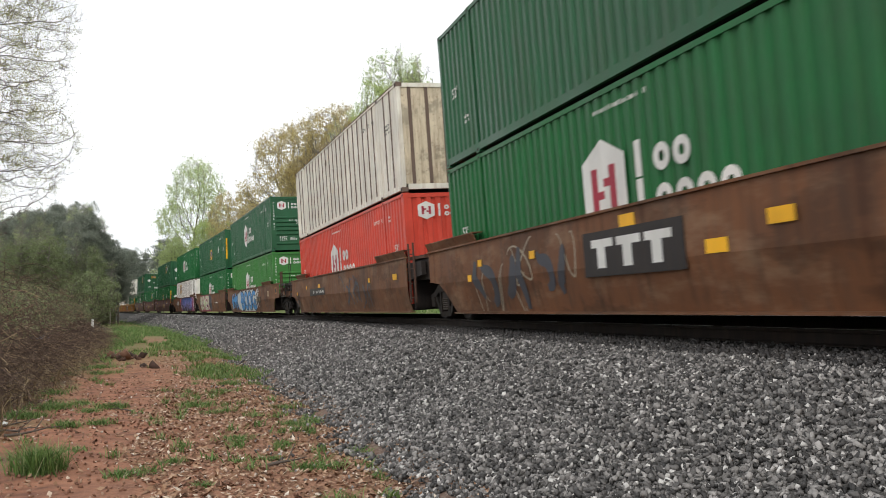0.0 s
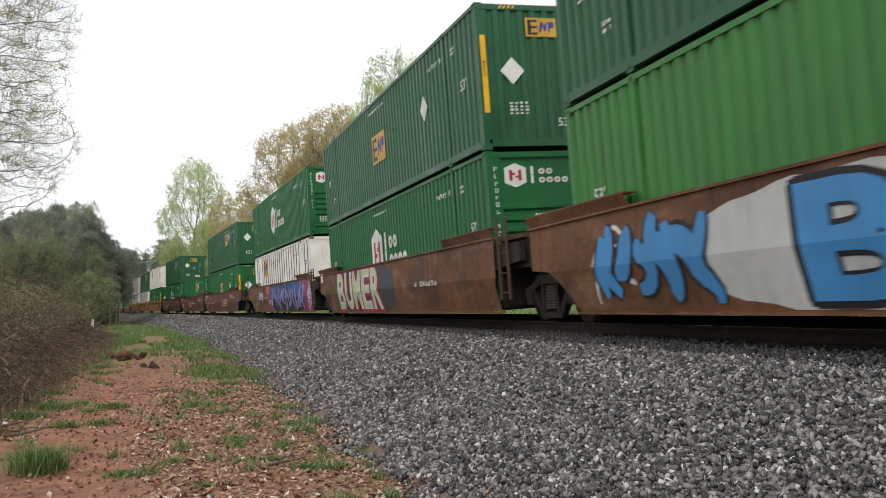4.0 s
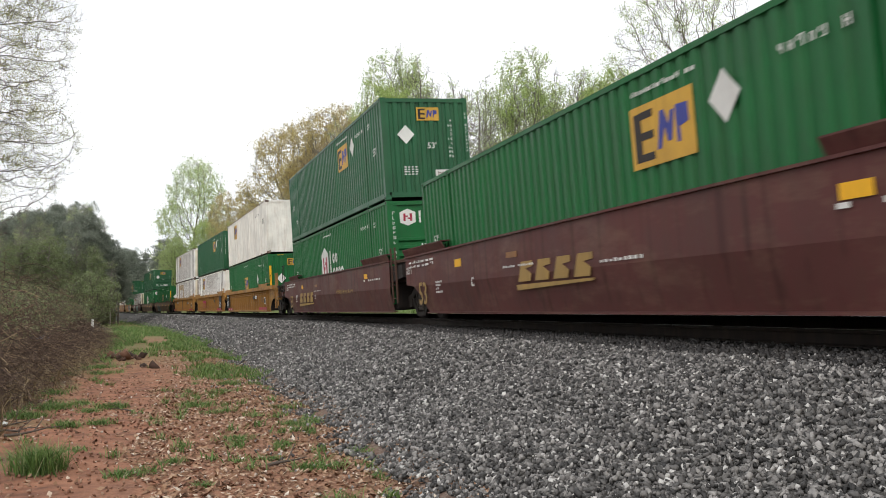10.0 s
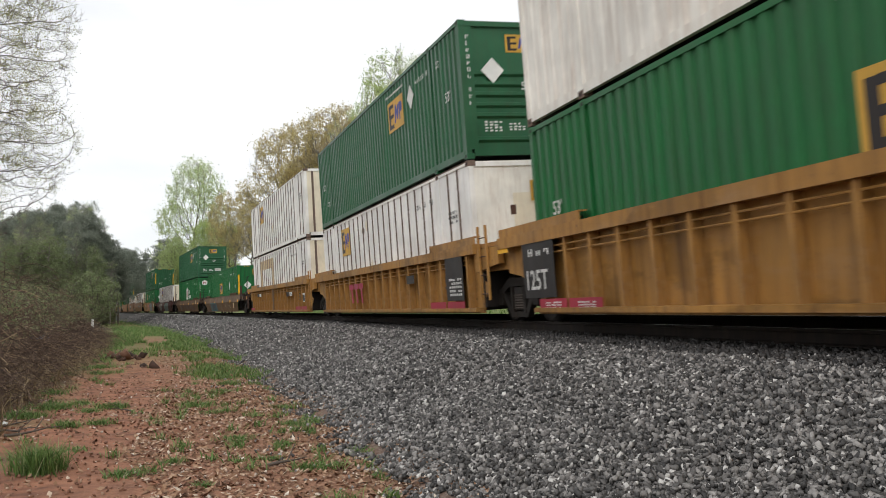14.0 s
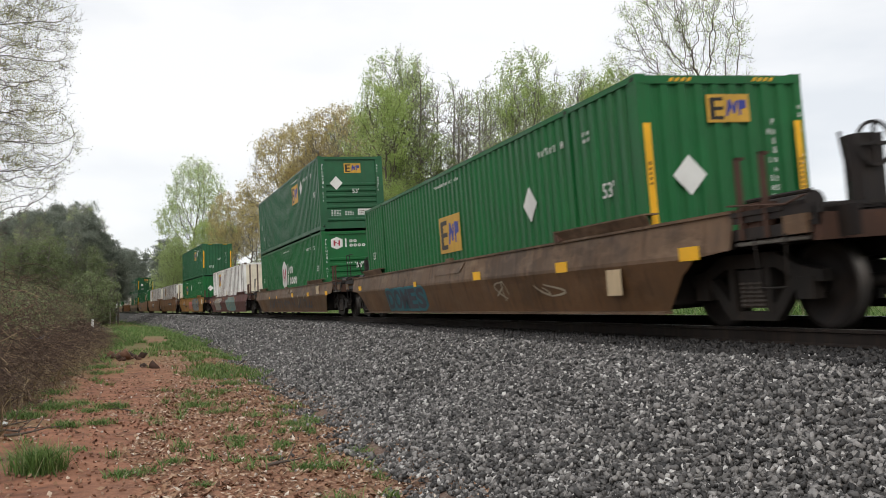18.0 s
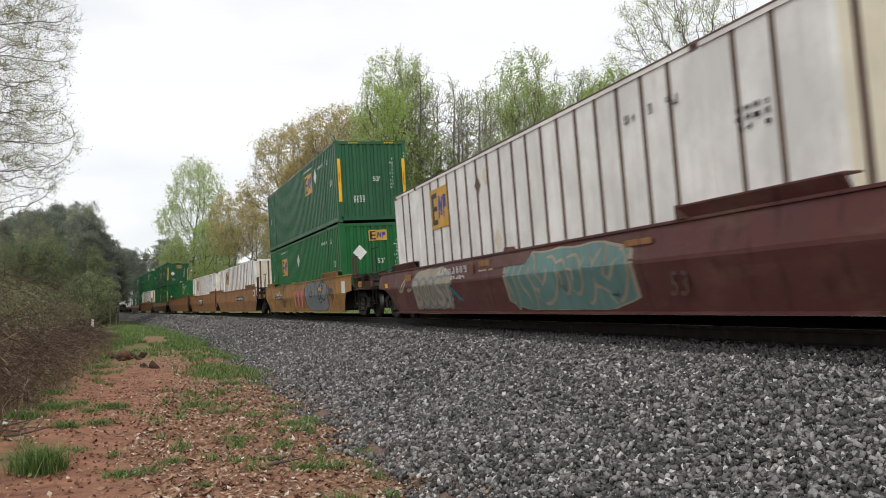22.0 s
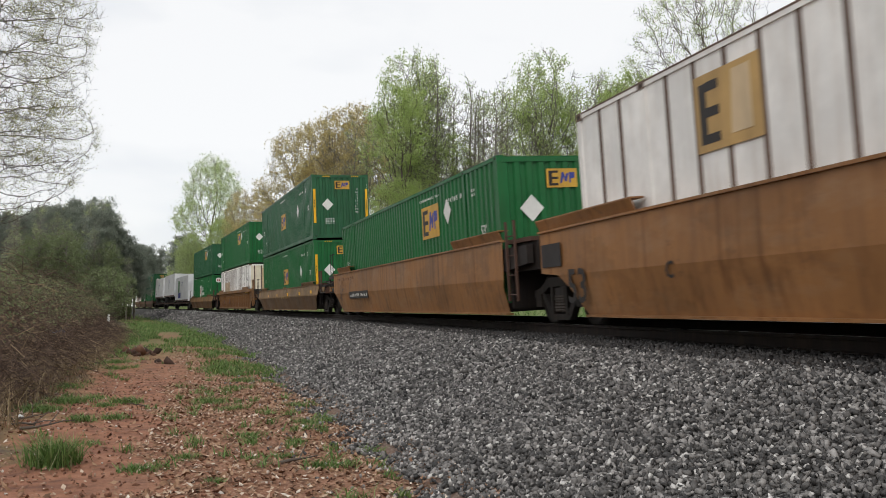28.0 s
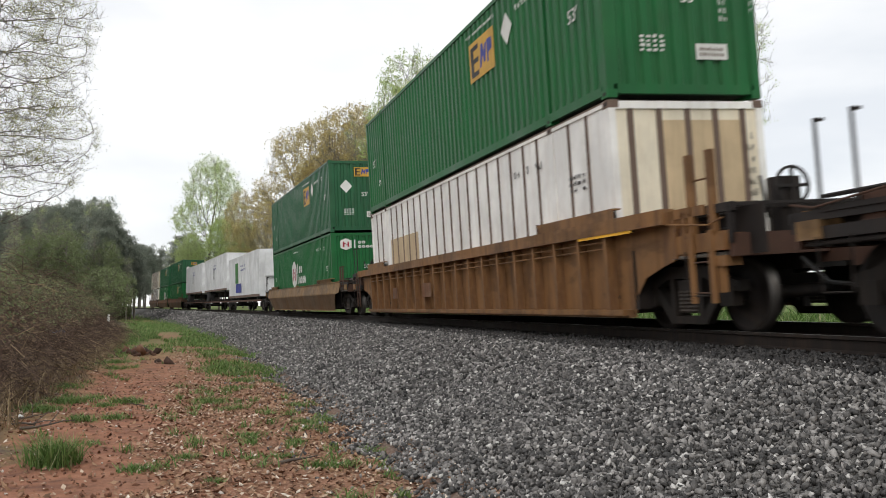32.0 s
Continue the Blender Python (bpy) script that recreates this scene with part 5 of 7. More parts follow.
DG, MG, BG = GREEN[1], GREEN[0], GREEN[2]
G_HUB = "green corrugated steel container with a white six-sided badge"
G_AMB = "green corrugated steel container with amber signs"
W_PAN = "white sheet-and-post container with brown seams and amber signs"


def stack(q, car, lower=None, upper=None):
    MOVING.append((car, q, 0.0))
    if lower:
        MOVING.append((lower, q, LOW_Z))
    if upper:
        MOVING.append((upper, q, HIGH_Z))


def flashes(*places):
    return tuple(("flash", y, z, 0.40 if big else 0.22, 0.16 if big else 0.13) for y, z, big in places)


TXT53 = ("text", "53", 0.74, 8.42, 0.42, INK_DARK)
stack(10.0, well_car("weathered brown well car with a dark sign panel and faded graffiti", BROWN, "tall", 12.0, None,
      marks=(("block", -1.2, 1.4, 0.72, 1.34), ("strokes", 1.9, 6.4, 0.3, 1.3, 6, None, "slate", 0.10), ("tag", 1.8, 6.4, 0.3, 1.5, 7, "sand", 0.035)) + flashes((-2.9, 1.17, 1), (-1.8, 0.95, 1), (0.1, 1.42, 1), (3.3, 1.17, 0), (5.9, 1.17, 0), (6.6, 0.9, 0))),
      steel_container(G_HUB, MG, "hex", "louvres", sign_y=0.35), steel_container(G_AMB, DG, "amber", "ribs"))
stack(30.0, well_car("weathered brown well car with scratched graffiti", BROWN, "tall", None, 11.8,
      marks=(("tag", -5.0, -0.6, 0.3, 1.4, 6, "slate", 0.04), ("strokes", -4.6, -1.2, 0.35, 1.3, 6, None, "slate", 0.0), ("patch", 2.2, 5.2, 0.86, 1.13, INK_DARK), ("bars", 2.3, 5.1, 0.92, 1.07, 1, 10, INK_WHITE), TXT53) + flashes((-7.4, 1.15, 1), (-4.6, 1.15, 0), (5.95, 1.21, 0), (3.3, 1.2, 1), (8.3, 1.0, 0))),
      steel_container("red corrugated steel container with a white six-sided badge", RED, "hex", "ribs", sign_y=0.35),
      panel_container("old white container streaked with rust", OLDWHITE, smooth=False, sign=False))
stack(54.2, well_car("brown well car with blue graffiti and tall end ladders", BROWN, "tall", 12.4, None,
      marks=(("cloud", "pale", -3.4, 4.4, 0.24, 1.53), ("letters", "BOOG", -3.1, 2.9, 0.27, 1.48, "blue", "black"), ("strokes", 4.3, 7.3, 0.28, 1.46, 7, "blue", "black", 0.30), ("tag", 4.3, 7.4, 0.3, 1.45, 4, "white", 0.07), ("tag", -3.9, -3.1, 0.3, 1.5, 5, "white", 0.05), ("patch", -4.9, -3.5, 0.72, 1.04, INK_DARK), ("bars", -4.8, -3.6, 0.78, 0.98, 1, 6, GOLD), ("bars", -4.4, -3.4, 1.15, 1.4, 2, 5, INK_WHITE), ("tag", -7.6, -4.9, 0.3, 1.5, 8, "black", 0.022), ("patch", -7.6, -7.3, 1.0, 1.3, TAN), ("patch", -10.05, -9.5, 1.1, 1.42, ORANGE), ("patch", -9.95, -9.6, 1.16, 1.36, INK_DARK), ("bars", -9.92, -9.63, 1.18, 1.34, 3, 3, INK_WHITE))),
      steel_container("bright green corrugated container with a white six-sided badge", BG, "hex", "louvres", sign_y=0.35),
      steel_container(G_HUB, DG, "hex", "louvres", sign_y=0.35))
stack(74.0, well_car("brown well car covered with red and white bubble graffiti", BROWN, "tall", None, None,
      marks=(("cloud", "slate", -1.2, 6.7, 0.24, 1.57), ("letters", "BUMER", 0.2, 6.3, 0.27, 1.55, "lime", "crimson", "white"), ("bars", -5.0, -3.2, 0.8, 1.0, 1, 8, INK_WHITE), ("bars", 8.4, 9.4, 1.2, 1.4, 1, 5, INK_DARK), TXT53, ("patch", 8.9, 9.3, 1.3, 1.65, INK_WHITE))),
      steel_container(G_HUB, MG, "hex", "louvres", sign_y=0.35), steel_container(G_AMB + " and yellow corner strips", DG, "amber", "ribs", True))
stack(94.1, well_car("brown well car covered with violet, blue and magenta graffiti", BROWN, "tall", None, 12.05,
      marks=(("cloud", "magenta", -8.45, -5.6, 0.24, 1.57), ("cloud", "magenta", 0.6, 2.7, 0.24, 1.30), ("cloud", "coral", 2.2, 3.4, 1.15, 1.55), ("cloud", "navy", -6.9, 2.0, 0.30, 1.57, 1), ("cloud", "black", -6.6, 1.7, 0.24, 0.92, 2), ("strokes", -6.8, 1.8, 0.8, 1.54, 11, None, "azure", 0.14), ("tag", -6.6, 1.6, 0.4, 1.5, 9, "violet", 0.20), ("strokes", -6.7, 1.6, 0.28, 1.52, 13, "violet", "black", 0.20), ("tag", -6.7, 1.7, 0.8, 1.5, 8, "turquoise", 0.05), ("tag", -6.5, 1.6, 0.3, 1.0, 7, "white", 0.025), ("tag", -8.3, -6.8, 0.35, 1.5, 5, "white", 0.06), ("strokes", 4.3, 5.9, 0.80, 1.30, 7, "pale", "slate", 0.13), ("strokes", 4.4, 7.2, 0.35, 1.25, 6, None, "grey", -0.05), ("strokes", 1.3, 2.5, 0.5, 0.9, 5, "pale", None, 0.05), ("bars", 2.7, 4.0, 0.86, 1.04, 1, 6, GOLD))),
      panel_container("white sheet-and-post container with a plain cream end", plain_end=True), steel_container(G_HUB, MG, "hex", "louvres", sign_y=0.35))
BN = ("gold", -4.3, -1.5, 0.55, 1.12)
BNM = (("bars", 2.9, 5.8, 0.80, 0.98, 1, 11, GOLD), ("text", "53", 0.74, 8.32, 0.42, GOLD), ("text", "125 T", 0.24, 9.45, 1.18, INK_WHITE), ("bars", 6.4, 6.9, 0.65, 0.95, 4, 4, INK_WHITE), ("bars", 1.2, 2.6, 1.0, 1.06, 1, 12, INK_WHITE), ("bars", -7.6, -5.6, 1.12, 1.2, 1, 8, INK_WHITE))
FLB = (("flash", 5.2, 1.25, 0.42, 0.16), ("patch", 1.9, 2.4, 1.18, 1.28, ORANGE), ("flash", -5.9, 1.28, 0.40, 0.15), ("bars", 6.9, 9.2, 1.3, 1.5, 2, 6, INK_WHITE))
stack(118.1, well_car("maroon well car with faded gold shapes and lettering", MAROON, "tall", 12.05, None, marks=(BN,) + BNM + FLB),
      steel_container(G_AMB + " and yellow corner strips", MG, "amber", "ribs", True), steel_container(G_AMB, DG, "amber", "ribs", False))
stack(137.5, well_car("maroon well car with a gold shape and white lettering", MAROON, "tall", None, None, marks=(("gold", -0.9, 2.0, 0.60, 1.08), ("text", "C", 0.26, 4.4, 0.74, INK_WHITE), ("bars", -2.7, -1.1, 0.90, 0.97, 1, 12, INK_WHITE)) + BNM[1:] + FLB),
      steel_container(G_AMB, MG, "amber", "louvres", False, -2.65, -3.95))
stack(157.2, well_car("maroon well car with gold shapes and lettering", MAROON, "tall", None, 11.95, marks=(("gold", 2.8, 6.0, 0.45, 1.0), ("bars", -4.1, -1.5, 0.80, 1.02, 1, 10, GOLD), ("text", "B", 0.26, 2.4, 0.72, INK_WHITE)) + BNM[1:] + FLB),
      steel_container(G_HUB, MG, "hex", "louvres", sign_y=0.35), steel_container(G_AMB, DG, "amber", "ribs", False))
YM = (("text", "53", 0.42, -6.6, 0.72, INK_DARK), ("patch", -4.25, -3.6, 0.92, 1.12, INK_DARK), ("patch", -8.3, -7.1, 0.24, 0.44, INK_RED), ("patch", -7.0, -5.8, 0.24, 0.44, INK_RED), ("bars", -8.0, -7.4, 0.29, 0.39, 3, 5, INK_WHITE), ("bars", -6.7, -6.1, 0.29, 0.39, 3, 5, INK_WHITE), ("patch", -7.95, -7.52, 0.62, 1.0, INK_WHITE), ("patch", -7.91, -7.56, 0.66, 0.92, INK_DARK), ("bars", -4.2, -3.65, 0.97, 1.07, 1, 4, INK_WHITE), ("patch", -5.0, -4.4, 0.93, 1.11, INK_WHITE), ("bars", -4.95, -4.45, 0.97, 1.07, 2, 5, INK_DARK), ("bars", -6.0, -5.7, 0.9, 1.2, 5, 2, BROWN), ("flash", 9.3, 1.35, 0.5, 0.12))
stack(181.1, well_car("rusty yellow ribbed well car with a dark lettered end panel", YELLOW, "rib", 11.95, None, marks=YM + (("patch", 7.05, 8.35, 0.46, 1.44, INK_DARK), ("bars", 7.2, 8.2, 1.12, 1.30, 1, 3, INK_WHITE), ("text", "125T", 0.46, 8.28, 0.60, INK_WHITE), ("patch", 6.7, 7.75, 0.24, 0.44, INK_RED), ("patch", 5.5, 6.6, 0.24, 0.44, INK_RED), ("bars", 6.9, 7.5, 0.28, 0.40, 3, 6, INK_WHITE), ("bars", 5.7, 6.3, 0.28, 0.40, 3, 6, INK_WHITE))),
      steel_container(G_AMB + " and yellow corner strips", MG, "amber", "ribs", True), panel_container("ribbed white container with rust streaks and small amber sign", WORNWHITE, smooth=True))
stack(200.5, well_car("yellow well car with side ribs and a dark end panel", YELLOW, "rib", None, None, marks=YM[:2] + (("patch", -7.8, -6.7, 0.24, 0.44, INK_RED), ("patch", -6.6, -5.5, 0.24, 0.44, INK_RED), ("bars", -7.5, -6.9, 0.29, 0.39, 3, 5, INK_WHITE), ("bars", -6.3, -5.7, 0.29, 0.39, 3, 5, INK_WHITE), ("patch", -7.8, -6.7, 0.46, 1.44, INK_DARK), ("bars", -7.7, -6.9, 0.55, 0.95, 5, 6, INK_WHITE), ("bars", -7.6, -6.9, 1.05, 1.22, 1, 3, INK_WHITE), ("tees", 1.2, 3.2, 0.5, 1.1, "crimson"))),
      panel_container("white sheet-and-post container with a plain cream end", plain_end=True), steel_container(G_AMB, DG, "amber", "louvres", False))
stack(220.2, well_car("yellow well car with upright side ribs and red end plates", YELLOW, "rib", None, 11.75, marks=YM + (("cloud", "pale", 6.35, 6.9, 0.88, 1.22), ("tag", 6.4, 6.85, 0.9, 1.15, 3, "azure", 0.03), ("patch", 5.0, 5.6, 1.02, 1.2, INK_DARK), ("bars", 5.1, 5.5, 1.06, 1.16, 2, 5, INK_WHITE), ("patch", 4.3, 4.9, 1.02, 1.2, INK_WHITE), ("bars", 3.4, 4.0, 0.78, 0.86, 1, 6, BROWN), ("patch", 0.0, 0.38, 0.3, 1.36, LOWER), ("patch", 7.0, 8.4, 0.24, 0.44, INK_RED))),
      panel_container("white sheet-and-post container with a faded tan frame", WHITE, tan="frame", sign=False), panel_container(W_PAN))
stack(243.9, well_car("low grey-brown well car with blue block graffiti", UMBER, "low", 11.75, 11.85,
      marks=(("cloud", "teal", 1.75, 5.6, 0.25, 0.88), ("letters", "DOMES", 1.85, 5.5, 0.26, 0.86, "slate", "teal"), ("tag", -5.6, -2.6, 0.4, 0.8, 5, "sand", 0.03), ("patch", -7.6, -7.2, 0.45, 0.80, TAN)) + flashes((-9.2, 0.9, 1), (-5.8, 0.91, 1), (-2.0, 0.93, 1), (2.4, 0.9, 0), (8.8, 0.95, 1))),
      steel_container(G_AMB + " and yellow corner strips", MG, "amber", "ribs", True))
stack(267.4, well_car("low weathered brown well car with yellow reflectors", UMBER, "low", 11.85, 11.5,
      marks=flashes((-9.2, 0.9, 1), (-5.7, 0.92, 1), (-2.1, 0.96, 1), (2.2, 0.93, 0), (4.6, 0.92, 0)) + (("patch", -7.9, -7.4, 0.9, 1.2, TAN), ("strokes", -6.4, 5.0, 0.30, 0.80, 16, None, "slate", 0.0), ("tag", -4.8, 0.0, 0.5, 1.2, 3, "sand", 0.06), ("bars", -3.4, -1.2, 0.98, 1.12, 1, 7, INK_DARK))),
      steel_container(G_HUB, MG, "hex", "louvres", sign_y=0.0), steel_container(G_AMB, DG, "amber", "louvres", False))
stack(290.6, well_car("low maroon well car with pale graffiti", MAROON, "low", 11.5, 11.85,
      marks=(("cloud", "sand", -4.5, 0.1, 0.25, 1.24), ("cloud", "mint", -4.4, 0.0, 0.26, 1.21, 1), ("strokes", -4.2, -0.2, 0.30, 1.18, 9, "mint", "sand", 0.22), ("tag", -4.2, 0.9, 0.4, 1.1, 5, "mint", 0.06), ("cloud", "sand", 3.3, 6.2, 0.30, 1.24), ("letters", "BOOST", 3.2, 6.25, 0.30, 1.04, "sand", "grey"), ("tag", 5.9, 6.3, 0.4, 1.0, 3, "teal", 0.05), ("tag", 3.1, 3.5, 0.4, 0.9, 3, "teal", 0.06), ("bars", 2.1, 4.2, 1.0, 1.22, 1, 8, INK_WHITE), ("patch", 0.8, 1.4, 1.10, 1.22, ORANGE), ("bars", 0.5, 1.4, 1.0, 1.05, 1, 8, TAN), ("patch", 1.65, 1.85, 0.98, 1.2, BROWN), ("patch", 6.4, 7.0, 1.0, 1.16, ORANGE), ("tag", 6.6, 8.0, 0.7, 1.1, 3, "sand", 0.05), ("bars", 2.2, 3.2, 0.9, 1.02, 1, 5, INK_WHITE), ("patch", -5.0, -4.3, 1.08, 1.16, ORANGE), ("text", "53", 0.42, -5.3, 0.42, RUST), ("flash", 9.0, 0.95, 0.3, 0.12))),
      panel_container(W_PAN))
stack(314.3, well_car("rust-stained yellow well car with grey graffiti", YELLOW, "tall", 11.85, 11.15, top=1.42,
      marks=(("cloud", "magenta", -6.32, -1.78, 0.24, 1.41), ("cloud", "black", -6.27, -1.84, 0.24, 1.41, 1), ("cloud", "grey", -6.2, -1.96, 0.25, 1.40, 2), ("tag", -5.9, -2.3, 0.35, 1.35, 11, "black", 0.05), ("tag", -5.4, -2.6, 0.5, 1.2, 2, "coral", 0.12), ("tees", -1.6, 0.8, 0.42, 1.10, "pink"), ("tag", 0.6, 4.6, 0.42, 0.85, 8, "slate", 0.035), ("tag", 4.8, 5.6, 0.9, 1.3, 3, "white", 0.06), ("bars", 2.2, 4.0, 0.62, 0.8, 1, 6, INK_DARK), ("strokes", -7.2, -6.4, 0.6, 1.2, 3, None, "slate", 0.0), ("patch", 4.2, 6.0, 0.82, 0.98, INK_DARK), ("bars", 4.3, 5.9, 0.85, 0.95, 1, 8, INK_WHITE), ("patch", -5.2, -4.75, 1.02, 1.14, SIGN), ("patch", -9.2, -8.7, 0.85, 1.25, INK_WHITE))),
      steel_container(G_AMB, MG, "amber", "ribs", False, 3.75, 0.14, 1.9), steel_container(G_AMB, DG, "amber", "ribs", False, end_sign=False))
stack(336.6, well_car("orange-brown well car with a dark lettered panel", ORANGE, "tall", 11.15, None,
      marks=(("patch", -4.6, -1.3, 0.90, 1.15, INK_DARK), ("bars", -4.5, -1.4, 0.94, 1.11, 1, 11, INK_WHITE), ("patch", -9.0, -8.5, 1.1, 1.45, INK_WHITE), ("patch", -8.9, -8.6, 1.16, 1.39, INK_DARK))),
      panel_container(W_PAN))
stack(355.5, well_car("orange-brown well car with a dark sign panel", ORANGE, "tall", None, None,
      marks=(("block", -0.9, 1.7, 0.71, 1.31), ("text", "C", 0.3, 5.4, 0.7, INK_DARK), TXT53, ("patch", 8.6, 9.4, 1.0, 1.38, INK_DARK), ("text", "125 T", 0.22, 9.35, 1.12, INK_WHITE), ("patch", 0.8, 1.2, 1.2, 1.3, BROWN))),
      panel_container("white sheet-and-post container with a faded tan sign", sign="faded"))
stack(375.4, well_car("orange-brown well car with a lettered panel", ORANGE, "tall", None, 11.3,
      marks=(("patch", 3.4, 6.4, 0.66, 0.90, INK_DARK), ("bars", 3.5, 6.3, 0.70, 0.86, 1, 11, INK_WHITE), ("tag", 5.0, 8.5, 0.5, 1.3, 3, "slate", 0.03), ("patch", 7.5, 8.0, 1.18, 1.32, ORANGE), ("bars", 5.5, 8.8, 1.3, 1.45, 1, 4, BROWN))),
      steel_container(G_AMB, MG, "amber", "ribs", False, -3.35, -4.75))
stack(398.0, well_car("low buff and brown well car with reflectors", BUFF, "low", 11.3, 11.4,
      marks=flashes((-7.9, 1.0, 1), (-5.1, 0.98, 1), (-1.7, 0.98, 1), (1.8, 0.98, 0), (5.2, 0.98, 0)) + (("bars", -2.4, 0.4, 0.75, 0.95, 1, 9, GOLD),)),
      steel_container(G_AMB + " and yellow corner strips", MG, "amber", "ribs", True, -0.35, -4.75), steel_container(G_AMB + " and yellow corner strips", DG, "amber", "ribs", True))
stack(420.8, well_car("rusty ochre-brown well car with upright side ribs", OCHRE, "rib", 11.4, 11.7,
      marks=(("patch", 1.0, 1.8, 0.6, 0.95, BROWN), ("patch", 4.4, 4.9, 0.6, 0.9, BROWN), ("flash", -8.0, 1.38, 1.6, 0.10))),
      panel_container("white sheet-and-post container with large tan patches", WHITE, tan=True, sign=False), steel_container(G_AMB, MG, "amber", "ribs", False))
stack(444.2, well_car("low orange-yellow well car", BUFF, "low", 11.7, 11.5),
      steel_container(G_HUB, MG, "hex", "ribs", sign_y=0.35), steel_container(G_AMB, DG, "amber", "ribs", False))
MOVING.append((spine_car("dark leading spine car under a white box"), 466.3, 0.0))
MOVING.append((box_trailer("white refrigerated box with green and blue shapes", 3.05, 15.6, False, True), 466.3, 1.02))
MOVING.append((spine_car("dark spine car carrying a white highway trailer"), 484.0, 0.0))
MOVING.append((box_trailer("white highway trailer with a tall dark mark", 3.1), 484.0, 1.74))
MOVING.append((spine_car("dark spine car carrying a second white highway trailer"), 502.6, 0.0))
MOVING.append((box_trailer("white highway trailer with a dark mark", 3.1), 502.6, 1.74))
stack(524.0, well_car("brown well car in the distance", BROWN, "low", 11.4, None), steel_container(G_AMB, MG), steel_container(G_AMB, DG))
stack(543.5, well_car("brown well car in the distance", BROWN, "low", None, None), steel_container(G_HUB, MG, "hex"), steel_container(G_AMB, DG))
stack(563.0, well_car("brown well car in the distance", BROWN, "low", None, 11.5), panel_container(W_PAN), panel_container("old white container streaked with dirt", OLDWHITE, sign=False))


# ---- the line side: stones, litter, grass, brambles and trees ----
def raw_mesh(name, verts, faces, smooth=False):
    """A mesh from arrays of vertices and equal-sided faces."""
    me = bpy.data.meshes.new(name)
    v, f = np.asarray(verts, dtype=np.float32), np.asarray(faces, dtype=np.int32)
    k = f.shape[1]
    me.vertices.add(len(v))
    me.vertices.foreach_set("co", v.ravel())
    me.loops.add(f.size)
    me.loops.foreach_set("vertex_index", f.ravel())
    me.polygons.add(len(f))
    me.polygons.foreach_set("loop_start", np.arange(0, f.size, k, dtype=np.int32))
    if smooth:
        me.polygons.foreach_set("use_smooth", np.ones(len(f), dtype=bool))
    me.update(calc_edges=True)
    me.validate()
    return me


def turns(rng, n):
    """n random rotation matrices."""
    q = rng.normal(size=(n, 4))
    q /= np.linalg.norm(q, axis=1)[:, None]
    w, x, y, z = q.T
    return np.stack([1 - 2 * (y * y + z * z), 2 * (x * y - w * z), 2 * (x * z + w * y), 2 * (x * y + w * z), 1 - 2 * (x * x + z * z), 2 * (y * z - w * x), 2 * (x * z - w * y), 2 * (y * z + w * x), 1 - 2 * (x * x + y * y)], axis=1).reshape(n, 3, 3)


def island_material(name, stops, rough=0.9, through_light=0.0):
    m, nt, b = base(name, rough)
    g = nt.nodes.new("ShaderNodeNewGeometry")
    c = ramp(nt, g.outputs["Random Per Island"], stops)
    fine = ramp(nt, noise_out(nt, coords(nt), 40.0, 3.0), [(0.3, (0.75, 0.75, 0.75)), (0.7, (1.15, 1.15, 1.15))])
    nt.links.new(mixed(nt, 1.0, c, fine, "MULTIPLY"), b.inputs["Base Color"])
    if through_light:
        t = nt.nodes.new("ShaderNodeBsdfTranslucent")
        mx = nt.nodes.new("ShaderNodeMixShader")
        mx.inputs[0].default_value = through_light
        nt.links.new(c, t.inputs[0])
        nt.links.new(b.outputs[0], mx.inputs[1])
        nt.links.new(t.outputs[0], mx.inputs[2])
        nt.links.new(mx.outputs[0], nt.nodes["Material Output"].inputs[0])
    return m


def crushed(r):
    """One crushed stone: the hull of eight points, twelve sharp facets."""
    while True:
        bm = bmesh.new()
        sq = (1.0, r.uniform(0.5, 0.85), r.uniform(0.32, 0.62))
        for k in range(8):
            corner = [(1 if k >> i & 1 else -1) * r.uniform(0.35, 1.0) * sq[i] for i in range(3)]
            n_ = Vector(corner).normalized()
            bm.verts.new([n_[i] * sq[i] * 0.25 + corner[i] * 0.75 for i in range(3)])
        bmesh.ops.convex_hull(bm, input=bm.verts[:])
        bmesh.ops.triangulate(bm, faces=bm.faces[:])
        bm.verts.index_update()
        v, f = [tuple(q.co) for q in bm.verts], [[q.index for q in g.verts] for g in bm.faces]
        bm.free()
        if len(v) == 8 and len(f) == 12:
            return np.array(v), np.array(f)


def stones(name, label, spots, sizes, material, rng, parent=None):
    n = len(spots)
    r = random.Random(12)
    kinds = [crushed(r) for _ in range(30)]
    pick = rng.integers(0, 30, n)
    v = np.stack([k[0] for k in kinds])[pick] * (sizes[:, None, None] * 0.62)
    v = np.einsum("nij,nkj->nki", turns(rng, n), v) + spots[:, None, :]
    v[:, :, 2] += (rng.random(n) ** 2 * sizes * 0.5)[:, None]
    f = np.stack([k[1] for k in kinds])[pick] + 8 * np.arange(n)[:, None, None]
    me = raw_mesh(name, v.reshape(-1, 3), f.reshape(-1, 3))
    me.materials.append(material)
    return tagged(new(name, me), label, name, kind="stuff")


def spots_on_ground(rng, n, lat0, lat1, y0, y1, lift=0.0):
    lat, y = rng.uniform(lat0, lat1, n), rng.uniform(y0, y1, n)
    lat = np.where(lat < -5.0, lat + 0.16 * np.sin(y * 1.9) + 0.10 * np.sin(y * 5.3 + 1.0), lat)
    return np.array([(line_x(b) + a, b, ground_z(a, b) + lift) for a, b in zip(lat, y)])


